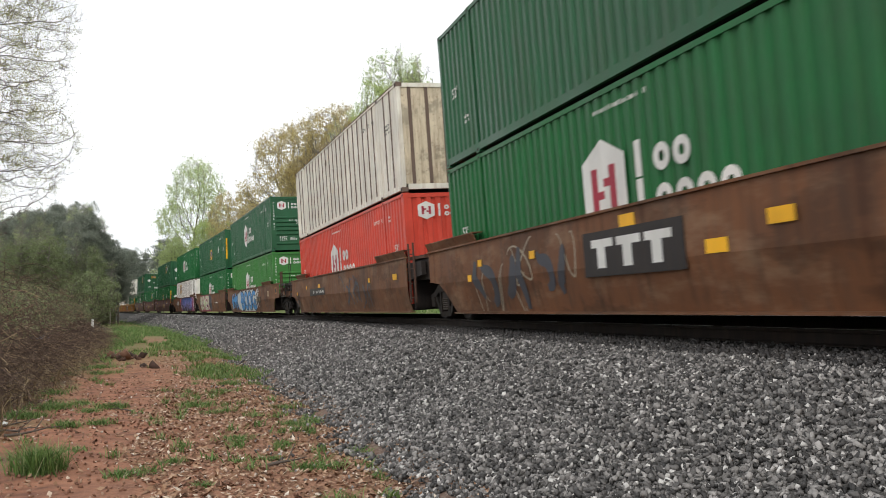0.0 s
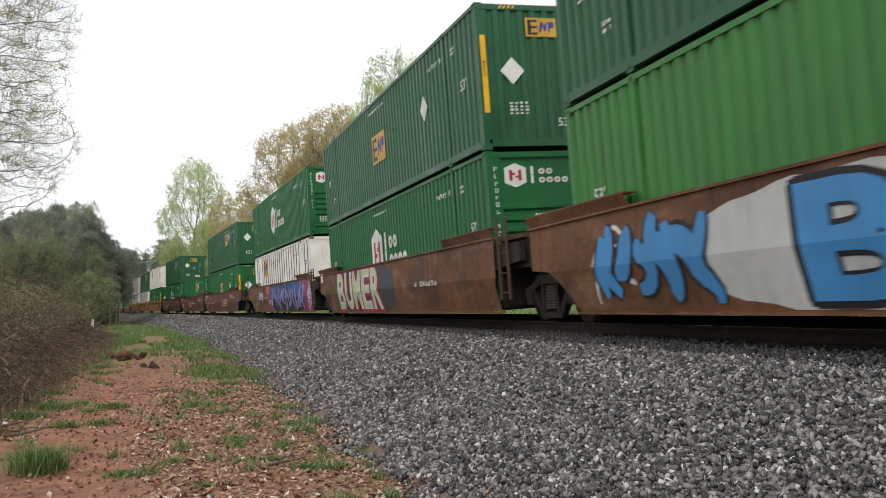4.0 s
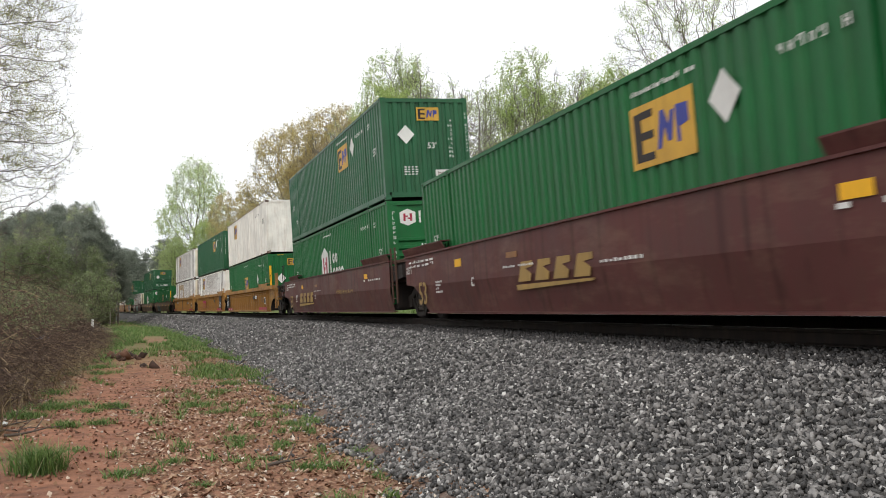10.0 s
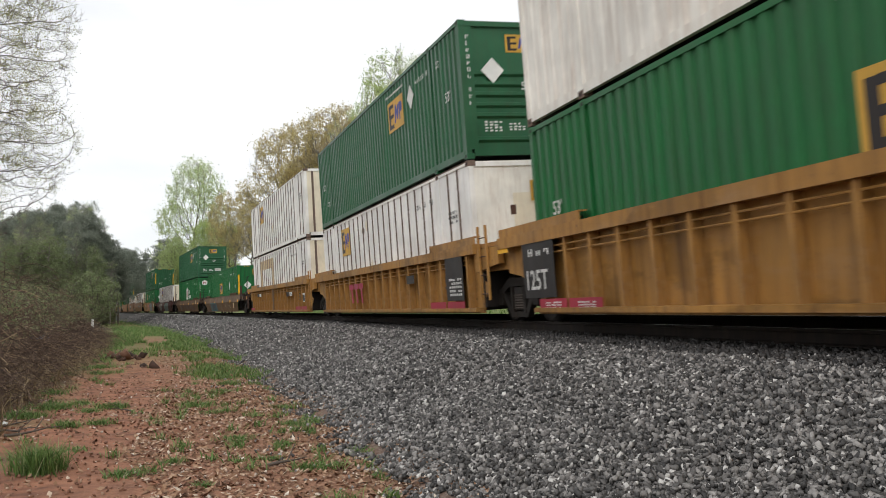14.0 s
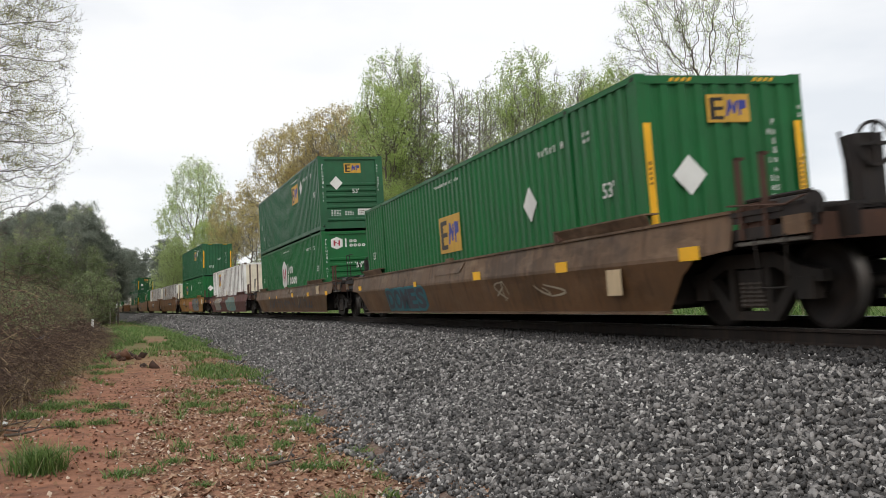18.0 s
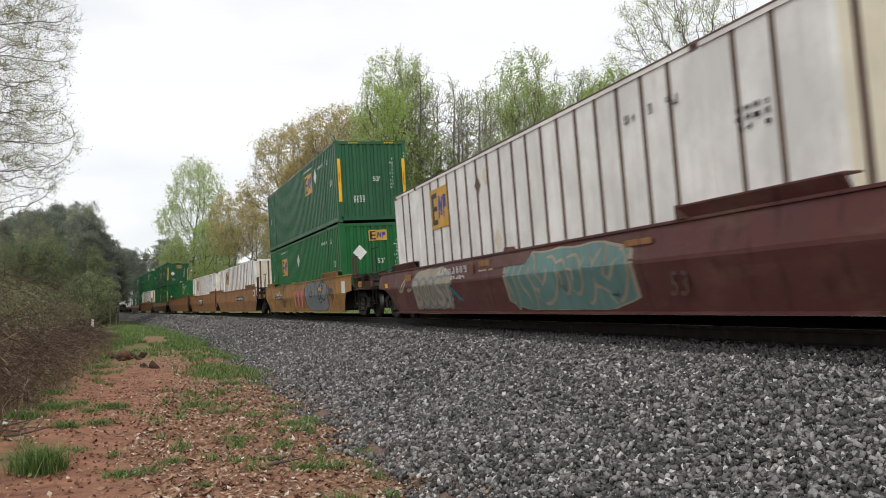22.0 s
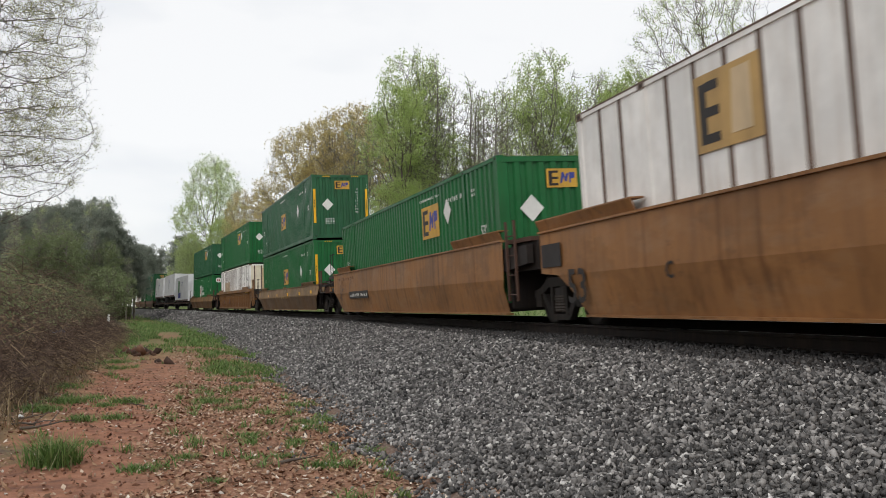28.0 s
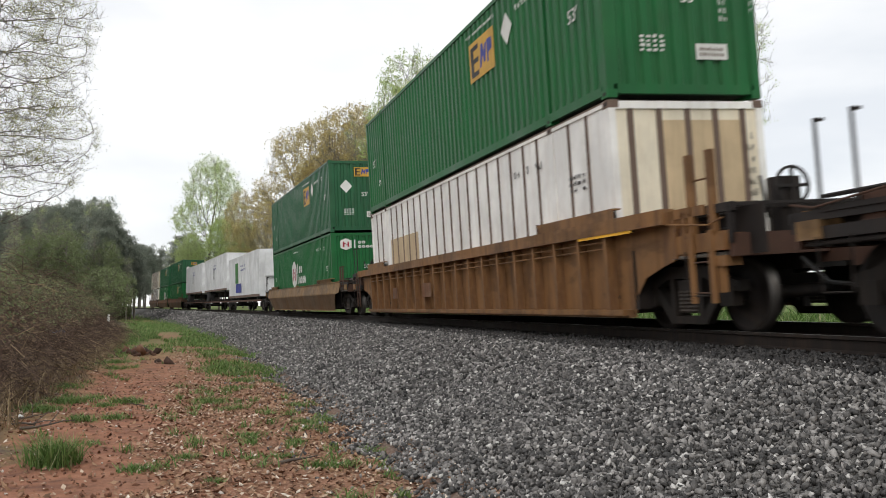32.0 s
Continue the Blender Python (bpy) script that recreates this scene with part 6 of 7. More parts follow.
rng = np.random.default_rng(7)
STONE = island_material("granite_ballast", [(0.0, (0.016, 0.015, 0.015)), (0.28, (0.060, 0.057, 0.055)), (0.55, (0.132, 0.124, 0.119)), (0.80, (0.235, 0.222, 0.211)), (0.94, (0.37, 0.35, 0.335)), (1.0, (0.68, 0.66, 0.63))], 0.62)
beds = [(42000, -5.25, -1.45, 3.2, 11.5, 0.025, 0.050), (31000, -5.22, -1.45, 11.5, 27, 0.034, 0.060), (21000, -5.2, -1.45, 27, 62, 0.045, 0.078), (9000, -5.3, -1.45, 62, 150, 0.075, 0.13), (420, -6.3, -5.2, 4, 26, 0.02, 0.045), (1500, -5.45, -5.15, 4, 30, 0.03, 0.05), (5000, -5.5, -1.5, -6, 3.2, 0.05, 0.09), (3000, -1.75, -1.45, 3.2, 26, 0.03, 0.055)]
pts, siz = [], []
for n, l0, l1, y0, y1, a, b in beds:
    pts.append(spots_on_ground(rng, n, l0, l1, y0, y1, 0.004))
    siz.append(rng.uniform(a, b, n) * np.where(rng.random(n) < 0.08, 1.35, 1.0) * 1.12)
stones("ballast", "crushed grey granite ballast on the track's shoulder", np.concatenate(pts), np.concatenate(siz), STONE, rng)
# Near-black stones by the rail: train shade is added to their oily colour.
SHADED_OILY = island_material("oily_ballast", [(0.0, (0.010, 0.009, 0.009)), (0.6, (0.026, 0.023, 0.022)), (1.0, (0.060, 0.054, 0.050))], 0.6)
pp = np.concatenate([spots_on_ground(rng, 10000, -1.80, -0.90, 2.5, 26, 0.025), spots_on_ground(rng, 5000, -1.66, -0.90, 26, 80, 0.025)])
stones("oily_ballast", "ballast beside the rail, blackened by oil and painted shade", pp, rng.uniform(0.035, 0.07, len(pp)), SHADED_OILY, rng)
PEBBLE = island_material("clay_pebbles", [(0.0, (0.12, 0.052, 0.032)), (0.5, (0.27, 0.13, 0.078)), (0.88, (0.38, 0.25, 0.175)), (1.0, (0.66, 0.60, 0.53))], 0.95)
pp = np.concatenate([spots_on_ground(rng, 3000, -9.4, -5.3, 5, 16), spots_on_ground(rng, 1500, -9.4, -5.3, 16, 34)])
stones("pebbles", "small clay clods and pebbles on the path", pp, rng.uniform(0.012, 0.045, len(pp)), PEBBLE, rng)


def flakes(name, label, spots, sizes, material, rng, flat=0.35, aspect=0.6):
    """Small bent leaves: two triangles on either side of a midrib."""
    n = len(spots)
    v = np.array([(-0.5, 0, 0.08), (0, -0.5 * aspect, 0), (0.5, 0, 0.12), (0, 0.5 * aspect, 0)])
    r = turns(rng, n)
    if flat < 1:
        a = rng.uniform(0, 2 * np.pi, n)
        tilt = rng.normal(0, flat, (n, 2))
        c, s = np.cos(a), np.sin(a)
        z, o = np.zeros(n), np.ones(n)
        r = np.stack([c, -s, tilt[:, 0], s, c, tilt[:, 1], -tilt[:, 0], -tilt[:, 1], o], axis=1).reshape(n, 3, 3)
    p = np.einsum("nij,kj->nki", r, v) * sizes[:, None, None] + spots[:, None, :]
    f = np.array([(0, 1, 2), (0, 2, 3)])[None] + 4 * np.arange(n)[:, None, None]
    me = raw_mesh(name, p.reshape(-1, 3), f.reshape(-1, 3))
    me.materials.append(material)
    return me


LITTER = island_material("dead_leaves", [(0.0, (0.12, 0.062, 0.036)), (0.4, (0.25, 0.13, 0.07)), (0.72, (0.38, 0.23, 0.14)), (0.9, (0.52, 0.38, 0.27)), (1.0, (0.70, 0.62, 0.52))], 0.9)
pp = np.concatenate([spots_on_ground(rng, 14000, -7.5, -4.8, 4.5, 16, 0.012), spots_on_ground(rng, 5000, -7.3, -5.0, 16, 32, 0.015), spots_on_ground(rng, 1800, -9.6, -7.2, 5, 20, 0.012), spots_on_ground(rng, 3500, -10.6, -9.0, 8, 32, 0.02)])
me = flakes("leaf_litter", "", pp, rng.uniform(0.025, 0.075, len(pp)), LITTER, rng)
tagged(new("leaf_litter", me), "brown and pale dead leaves strewn over the verge", "leaf litter", kind="stuff")


def blades(spots, heights, rng, width=0.006, lean=0.35):
    """Grass blades: tapered strips of two bent segments."""
    n = len(spots)
    a = rng.uniform(0, 2 * np.pi, n)
    d = np.stack([np.cos(a), np.sin(a), np.zeros(n)], 1)
    side = np.stack([-np.sin(a), np.cos(a), np.zeros(n)], 1) * (width * rng.uniform(0.7, 1.5, n))[:, None]
    l1, l2 = (rng.uniform(0.05, lean, n) * heights)[:, None], (rng.uniform(0.3, 1.6, n) * lean * heights)[:, None]
    up = np.array([0, 0, 1.0])
    mid = spots + d * l1 + up * (0.6 * heights)[:, None]
    tip = spots + d * (l1 + l2) + up * heights[:, None]
    v = np.stack([spots - side, spots + side, mid + side * 0.8, mid - side * 0.8, tip], 1)
    base_i = 5 * np.arange(n)[:, None, None]
    f = np.array([(0, 1, 2), (0, 2, 3), (3, 2, 4)])[None] + base_i
    return v.reshape(-1, 3), f.reshape(-1, 3)


GRASS = island_material("spring_grass", [(0.0, (0.080, 0.140, 0.036)), (0.5, (0.140, 0.245, 0.062)), (0.85, (0.225, 0.335, 0.105)), (1.0, (0.38, 0.37, 0.20))], 0.7, 0.4)
DRY = island_material("dry_grass", [(0.0, (0.16, 0.11, 0.06)), (0.6, (0.27, 0.20, 0.11)), (1.0, (0.38, 0.30, 0.18))], 0.85, 0.2)


def tuft(x, y, r, h, n, label="tuft of fresh green grass on red clay"):
    z = ground_z(x - line_x(y), y, x)
    c = np.stack([rng.normal(0, r * 0.5, n), rng.normal(0, r * 0.5, n), np.full(n, z - 0.01)], 1) + np.array([x, y, 0])
    v, f = blades(c, rng.uniform(0.45, 1.0, n) * h, rng, 0.0045, 0.55)
    me = raw_mesh("grass_tuft", v, f)
    me.materials.append(GRASS)
    return tagged(new("grass_tuft", me), label, "grass", kind="stuff")


tuft(-1.31, 8.25, 0.19, 0.29, 620)
TUFTS = ((-1.21, 13.7, 0.20, 0.17, 240), (-1.46, 13.2, 0.16, 0.11, 140), (-1.51, 11.3, 0.17, 0.15, 190), (-1.15, 11.5, 0.16, 0.14, 150), (-2.22, 12.6, 0.30, 0.15, 360), (-2.05, 13.75, 0.36, 0.15, 380), (-1.72, 14.2, 0.22, 0.13, 160), (-1.18, 9.4, 0.16, 0.09, 90))
TUFTS += ((-0.58, 7.86, 0.17, 0.11, 170), (-0.22, 8.4, 0.12, 0.12, 110), (0.39, 9.76, 0.20, 0.11, 170), (1.19, 13.0, 0.20, 0.13, 140), (1.12, 10.7, 0.18, 0.13, 150), (1.0, 7.63, 0.16, 0.12, 140), (0.66, 8.28, 0.12, 0.11, 80), (-0.01, 13.55, 0.30, 0.15, 260), (0.2, 12.4, 0.16, 0.12, 90), (0.9, 9.2, 0.10, 0.1, 60), (1.6, 8.9, 0.14, 0.13, 110), (0.75, 11.9, 0.14, 0.1, 70))
TUFTS += ((-2.27, 22.6, 0.42, 0.18, 320), (-2.1, 20.6, 0.30, 0.15, 180), (0.44, 19.0, 0.34, 0.17, 300), (0.1, 20.6, 0.36, 0.2, 360), (0.55, 17.0, 0.26, 0.16, 200), (-2.45, 16.2, 0.3, 0.16, 200), (0.05, 7.2, 0.08, 0.08, 60), (1.45, 11.4, 0.12, 0.12, 70), (0.35, 15.2, 0.2, 0.12, 110))
# weeds scattered thinly, and the grass strip further along
clumps = np.concatenate([spots_on_ground(rng, 90, -7.4, -5.3, 6, 22), spots_on_ground(rng, 40, -9.6, -8.2, 8, 30)])
sp = np.repeat(clumps, 26, axis=0) + np.concatenate([rng.normal(0, 0.05, (len(clumps) * 26, 2)), np.zeros((len(clumps) * 26, 1))], 1)
sp = np.concatenate([sp] + [np.stack([rng.normal(x, r * 0.5, n), rng.normal(y, r * 0.5, n), np.full(n, ground_z(x - line_x(y), y, x) - 0.01)], 1) for x, y, r, h, n in TUFTS])
tall = np.concatenate([rng.uniform(0.04, 0.12, len(sp) - sum(q[4] for q in TUFTS))] + [rng.uniform(0.35, 0.75, q[4]) * q[3] for q in TUFTS])
v1, f1 = blades(sp, tall, rng, 0.0055, 0.9)
strip = np.concatenate([spots_on_ground(rng, 5500, -6.6, -5.1, 19, 42), spots_on_ground(rng, 11000, -8.9, -4.9, 40, 80), spots_on_ground(rng, 1500, -9.6, -8.6, 24, 60), spots_on_ground(rng, 4500, -9.5, -4.6, 80, 150)])
strip = np.concatenate([strip, spots_on_ground(rng, 3500, -8.9, -6.6, 0, 1)])
tail = slice(len(strip) - 3500, len(strip))
for i in range(tail.start, tail.stop):
    lat_, y_ = rng.uniform(-8.9, -6.6), 46 - 18 * rng.random() ** 1.6
    strip[i] = (line_x(y_) + lat_, y_, ground_z(lat_, y_))
keep = np.array([noise.noise((p[0] * 0.7, p[1] * 0.35, 2.0)) > -0.12 for p in strip])
strip = strip[keep]
far_ = np.clip(strip[:, 1] / 40, 0.8, 3.0)
v2, f2 = blades(strip, rng.uniform(0.05, 0.19, len(strip)) * np.clip(far_, 0.9, 1.5), rng, 0.012, 0.7)
me = raw_mesh("grass", np.concatenate([v1, v2]), np.concatenate([f1, f2 + len(v1)]))
me.materials.append(GRASS)
tagged(new("grass", me), "short fresh grass and weeds along the ballast", "grass", kind="stuff")
field = np.concatenate([spots_on_ground(rng, 12000, 3.6, 9.0, 2, 30), spots_on_ground(rng, 5000, 4.2, 12, 30, 80)])
v1, f1 = blades(field, rng.uniform(0.12, 0.34, len(field)), rng, 0.016, 0.7)
me = raw_mesh("far_grass", v1, f1)
me.materials.append(GRASS)
tagged(new("far_grass", me), "green grass on the bank beyond the track", "grass", kind="stuff")


# -- twigs and trees --
def tubes(segs, sides=4):
    """Many tapered tubes at once: rows of ax ay az bx by bz ra rb."""
    s = np.asarray(segs, dtype=float)
    a, b, ra, rb = s[:, 0:3], s[:, 3:6], s[:, 6], s[:, 7]
    d = b - a
    d /= np.maximum(np.linalg.norm(d, axis=1), 1e-6)[:, None]
    h = np.where(np.abs(d[:, 2:3]) > 0.9, np.array([[1.0, 0, 0]]), np.array([[0, 0, 1.0]]))
    u = np.cross(d, h)
    u /= np.linalg.norm(u, axis=1)[:, None]
    w = np.cross(d, u)
    ang = 2 * np.pi * np.arange(sides) / sides
    ring = np.cos(ang)[None, :, None] * u[:, None, :] + np.sin(ang)[None, :, None] * w[:, None, :]
    v = np.concatenate([a[:, None] + ring * ra[:, None, None], b[:, None] + ring * rb[:, None, None]], 1)
    i = np.arange(sides)
    f = np.stack([i, (i + 1) % sides, sides + (i + 1) % sides, sides + i], 1)[None] + (2 * sides * np.arange(len(s)))[:, None, None]
    return v.reshape(-1, 3), f.reshape(-1, 4)


BARK = paint("grey_brown_bark", (0.125, 0.105, 0.088), 0.9, amount=0.5)
PALEBARK = paint("pale_bark", (0.22, 0.20, 0.175), 0.9, amount=0.4)
TWIG = island_material("bramble_canes", [(0.0, (0.050, 0.030, 0.022)), (0.5, (0.110, 0.068, 0.048)), (0.86, (0.20, 0.135, 0.09)), (1.0, (0.44, 0.32, 0.19))], 0.9)
LEAF = {
    "fresh": island_material("fresh_spring_leaves", [(0.0, (0.32, 0.43, 0.12)), (0.5, (0.45, 0.565, 0.19)), (1.0, (0.60, 0.68, 0.32))], 0.6, 0.55),
    "pale": island_material("pale_spring_leaves", [(0.0, (0.38, 0.48, 0.17)), (0.5, (0.52, 0.62, 0.27)), (1.0, (0.66, 0.73, 0.42))], 0.6, 0.55),
    "olive": island_material("olive_brown_buds", [(0.0, (0.44, 0.34, 0.13)), (0.5, (0.60, 0.50, 0.22)), (1.0, (0.72, 0.64, 0.34))], 0.6, 0.55),
    "bud": island_material("yellow_green_buds", [(0.0, (0.22, 0.22, 0.07)), (0.5, (0.34, 0.35, 0.12)), (1.0, (0.48, 0.47, 0.22))], 0.6, 0.5),
    # Paler and greyer than real needles: distance haze is put into the colour.
    "pine": island_material("haze_paled_pine_needles", [(0.0, (0.140, 0.166, 0.134)), (0.6, (0.260, 0.290, 0.235)), (1.0, (0.37, 0.395, 0.325))], 0.8, 0.45),
    "wood": island_material("woodland_leaves", [(0.0, (0.15, 0.19, 0.085)), (0.6, (0.235, 0.29, 0.135)), (1.0, (0.34, 0.385, 0.215))], 0.8, 0.42),
}


def grow(lobes, count, fork, step, seed, top=None, rise=0.12, tip=0.012, wander=0.16, shell=4.0, power=2.35, twigs=2):
    """Limbs that grow from a trunk, from the fork up to its top, into a crown of egg-shaped lobes (x, y, z, rx, ry, rz). Returns segments and twig places."""
    g = np.random.default_rng(seed)
    vol = np.array([q[3] * q[4] * q[5] for q in lobes])
    pick = g.choice(len(lobes), count, p=vol / vol.sum())
    ball = g.normal(size=(count, 3))
    ball *= (g.random(count) ** (1 / shell) / np.linalg.norm(ball, axis=1))[:, None]
    lob = np.array(lobes)[pick]
    aims = lob[:, :3] + ball * lob[:, 3:]
    top = top or fork + 2 * step
    n0 = max(3, int((top + 0.3) / step))
    z = np.linspace(-0.3, top, n0)
    stem = np.stack([np.cumsum(g.normal(0, 0.025 * step, n0)), np.cumsum(g.normal(0, 0.025 * step, n0)), z], 1)
    nodes, parent, kids = [stem], list(range(-1, n0 - 1)), [1] * (n0 - 1) + [0]
    dist, near = np.full(count, 1e9), np.zeros(count, dtype=int)

    def refresh(pts, first):
        for c in range(0, len(pts), 400):
            d = np.linalg.norm(aims[:, None] - pts[None, c:c + 400], axis=2)
            k = d.argmin(1)
            m = d[np.arange(count), k]
            better = m < dist
            dist[better], near[better] = m[better], (first + c + k)[better]

    low = min(n0 - 2, int(np.searchsorted(z, fork)))
    refresh(stem[low:], low)
    alive, total = np.ones(count, dtype=bool), n0
    for turn in range(140):
        if not alive.any():
            break
        every = np.concatenate(nodes)
        w = np.nonzero(alive)[0]
        src = near[w]
        acc = np.zeros((total, 3))
        np.add.at(acc, src, (aims[w] - every[src]) / np.maximum(dist[w], 1e-6)[:, None])
        use = np.array([i for i in np.unique(src) if kids[i] < 3], dtype=int)
        if not len(use):
            break
        d = acc[use]
        d /= np.maximum(np.linalg.norm(d, axis=1), 1e-6)[:, None]
        d += g.normal(0, wander, d.shape) + np.array([0, 0, rise])
        d /= np.linalg.norm(d, axis=1)[:, None]
        fresh = every[use] + d * step
        nodes.append(fresh)
        parent += use.tolist()
        for i in use:
            kids[i] += 1
        kids += [0] * len(use)
        refresh(fresh, total)
        total += len(use)
        alive &= dist > step * 1.15
    every, parent, kids = np.concatenate(nodes), np.array(parent), np.array(kids)
    rad = np.where(kids == 0, tip ** power, 0.0)
    for i in range(total - 1, 0, -1):
        rad[parent[i]] += rad[i]
    rad = rad ** (1 / power)
    rad[:low] = np.maximum(rad[:low], rad[low] * np.linspace(1.30, 1.0, low))
    i = np.arange(1, total)
    segs = np.concatenate([every[parent[i]], every[i], np.minimum(rad[parent[i]], rad[i] * 1.7)[:, None], rad[i][:, None]], 1)
    ends = every[rad < tip * 1.9]
    if twigs:
        p = np.repeat(ends, twigs, axis=0)
        d = g.normal(size=p.shape) + np.array([0, 0, 0.35])
        d += 0.9 * (p - every[low]) / np.maximum(np.linalg.norm(p - every[low], axis=1), 0.1)[:, None]
        d /= np.linalg.norm(d, axis=1)[:, None]
        q = p + d * (step * g.uniform(0.6, 1.6, len(p)))[:, None]
        segs = np.concatenate([segs, np.concatenate([p, q, np.full((len(p), 1), tip * 0.8), np.full((len(p), 1), tip * 0.45)], 1)])
        ends = np.concatenate([ends, q, (p + q) / 2])
    return segs, ends


CROWNS = {"fresh": "sparse fresh green leaves", "pale": "thin pale green leaves", "olive": "olive-brown opening buds", "wood": "dull green leaves", "bud": "yellow-green opening buds"}


def broadleaf(label, lobes, aims, fork, step, seed, leaf, count, size, puff, at, bark=None, clump=14, sides=4, gaps=-0.18, **kw):
    """A broad-leaved tree: a trunk with its limbs, and a crown of small leaves in loose clumps."""
    segs, tips = grow(lobes, aims, fork, step, seed, **kw)
    g = np.random.default_rng(seed)
    t = thing("tree", label, "tree", "trees beside the railway")
    v, f = tubes(segs, sides)
    part("trunk", raw_mesh("trunk", v, f, True), bark or BARK, t, "grey bare trunk and limbs")
    if count:
        w = np.array([1.0 if noise.noise((p[0] * 0.35, p[1] * 0.35, p[2] * 0.35 + seed)) > gaps else 0.12 for p in tips])
        heads = tips[g.choice(len(tips), max(1, count // clump), p=w / w.sum())]
        near = g.integers(0, len(heads), count)
        c = heads[near] + g.normal(0, 1, (count, 3)) * (puff * g.uniform(0.5, 1.3, len(heads)))[near][:, None]
        me = flakes("crown", "", c, g.uniform(0.6, 1.3, count) * size, LEAF[leaf], g, flat=1.0, aspect=0.8)
        part("crown", me, LEAF[leaf], t, CROWNS[leaf])
    t.matrix_world = at
    return t


def at_xy(x, y, turn=0.0):
    return pose(x, y, ground_z(x - line_x(y), y, x), 0, 0, turn)


# skyline trees beyond the track
poplar = broadleaf("tall poplar with pale fresh leaves", [(0, 0, 18.6, 5.0, 5.0, 8.2), (-3.6, 0.5, 14.5, 3.2, 3.2, 4.6), (3.6, -0.5, 15.5, 3.0, 3.0, 5.2), (0.3, 0, 8.5, 5.2, 5.2, 5.5), (-4.6, 0, 6.0, 2.6, 2.6, 4.0)],
                   1700, 3.0, 0.60, 11, "pale", 24000, 0.23, 0.46, at_xy(-1.1, 155), tip=0.016, gaps=-0.22, top=12.0, rise=0.30)
oak = broadleaf("broad oak with olive-brown buds", [(0, 0, 17.4, 5.4, 5.4, 5.4), (-3.4, 0.8, 13.0, 3.4, 3.4, 3.2), (3.4, -0.6, 14.0, 3.2, 3.2, 3.4)],
                1500, 5.0, 0.52, 21, "olive", 13500, 0.20, 0.34, at_xy(10.8, 108), bark=PALEBARK, tip=0.016, gaps=-0.04, rise=0.20, wander=0.26, top=11.0)
green = broadleaf("bushy tree in fresh green leaf", [(0, 0, 22.2, 3.7, 3.7, 3.9), (-2.0, 0.4, 18.6, 2.8, 2.8, 2.6), (2.4, -0.4, 18.0, 2.6, 2.6, 2.6), (-0.8, 0.5, 11.4, 3.4, 3.4, 3.6)],
                  1300, 4.5, 0.50, 31, "fresh", 19000, 0.19, 0.40, at_xy(16.7, 80, 90), tip=0.016, gaps=-0.04, top=11.0, rise=0.34, wander=0.22)
sparse = broadleaf("tall thin tree with few fresh leaves", [(0, 0, 20.0, 3.8, 3.8, 5.6), (-2.4, 0, 15.0, 2.9, 2.9, 4.8), (2.4, 0.6, 16.0, 2.8, 2.8, 4.8)],
                   1100, 6.0, 0.48, 41, "fresh", 9500, 0.17, 0.34, at_xy(31.3, 80), bark=PALEBARK, tip=0.016, gaps=0.0, top=10.0, rise=0.36, wander=0.24)
green.scale = (0.8, 0.8, 0.8)
slim = broadleaf("slender bare woodland tree", [(0, 0, 15.5, 1.7, 1.7, 8.6), (0.5, 0.4, 10.0, 1.9, 1.9, 5.0)],
                 600, 4.5, 0.42, 61, "pale", 2400, 0.13, 0.34, at_xy(24.6, 84), bark=PALEBARK, tip=0.020, gaps=0.0, rise=0.7, top=21.0)
bare = broadleaf("almost bare spreading tree with budding twigs", [(-0.9, 0, 18.0, 3.3, 3.6, 6.2), (-3.4, 0.5, 15.2, 3.0, 3.0, 4.8), (1.2, -0.5, 14.0, 1.5, 2.0, 4.6)],
                 1300, 7.4, 0.34, 51, "pale", 11000, 0.085, 0.22, at_xy(29.8, 46), tip=0.0085, gaps=-0.12, rise=0.22, wander=0.34, shell=3.2, top=9.0)
SKY = [(oak, 16.6, 103, 200, 0.99), (oak, 4.6, 125, 70, 0.74), (oak, 6.6, 121, 160, 0.62), (oak, 13.4, 106, 310, 0.86), (oak, 15.4, 101, 20, 1.05),
       (poplar, 2.4, 150, 120, 0.52), (poplar, -4.4, 152, 250, 0.48), (green, 0.6, 142, 10, 0.55), (green, 4.0, 132, 130, 0.50),
       (sparse, 18.9, 86, 130, 1.03), (green, 15.6, 78, 210, 0.44), (sparse, 20.6, 88, 60, 0.96), (slim, 22.0, 90, 300, 1.02), (slim, 19.6, 86, 340, 1.08), (slim, 25.4, 82, 290, 0.92), (slim, 27.2, 80, 333, 0.9),
       (slim, 22.8, 84, 30, 0.98), (slim, 26.2, 86, 200, 0.96), (slim, 28.1, 84, 130, 1.0), (slim, 20.6, 82, 75, 1.04), (slim, 24.0, 80, 260, 0.88), (slim, 29.4, 78, 15, 0.86), (slim, 18.0, 84, 175, 0.9),
       (sparse, 28.6, 78, 20, 0.84), (green, 32.6, 82, 100, 0.86), (sparse, 34.6, 74, 240, 0.86), (green, 35.6, 70, 150, 0.80), (green, 33.6, 68, 40, 0.62), (slim, 33.0, 72, 222, 0.9), (slim, 37.4, 70, 120, 0.84),
       (sparse, 27.0, 50, 10, 0.50), (green, 28.4, 52, 200, 0.46), (slim, 26.2, 48, 77, 0.56), (slim, 30.8, 47, 120, 0.50), (sparse, 36.5, 62, 190, 0.56), (slim, 14.0, 92, 40, 0.86), (slim, 16.0, 96, 280, 0.9)]
for ob, x, y, turn, k in SKY:
    c = copy_thing(ob, at_xy(x, y, turn))
    c.scale = (k, k, k)
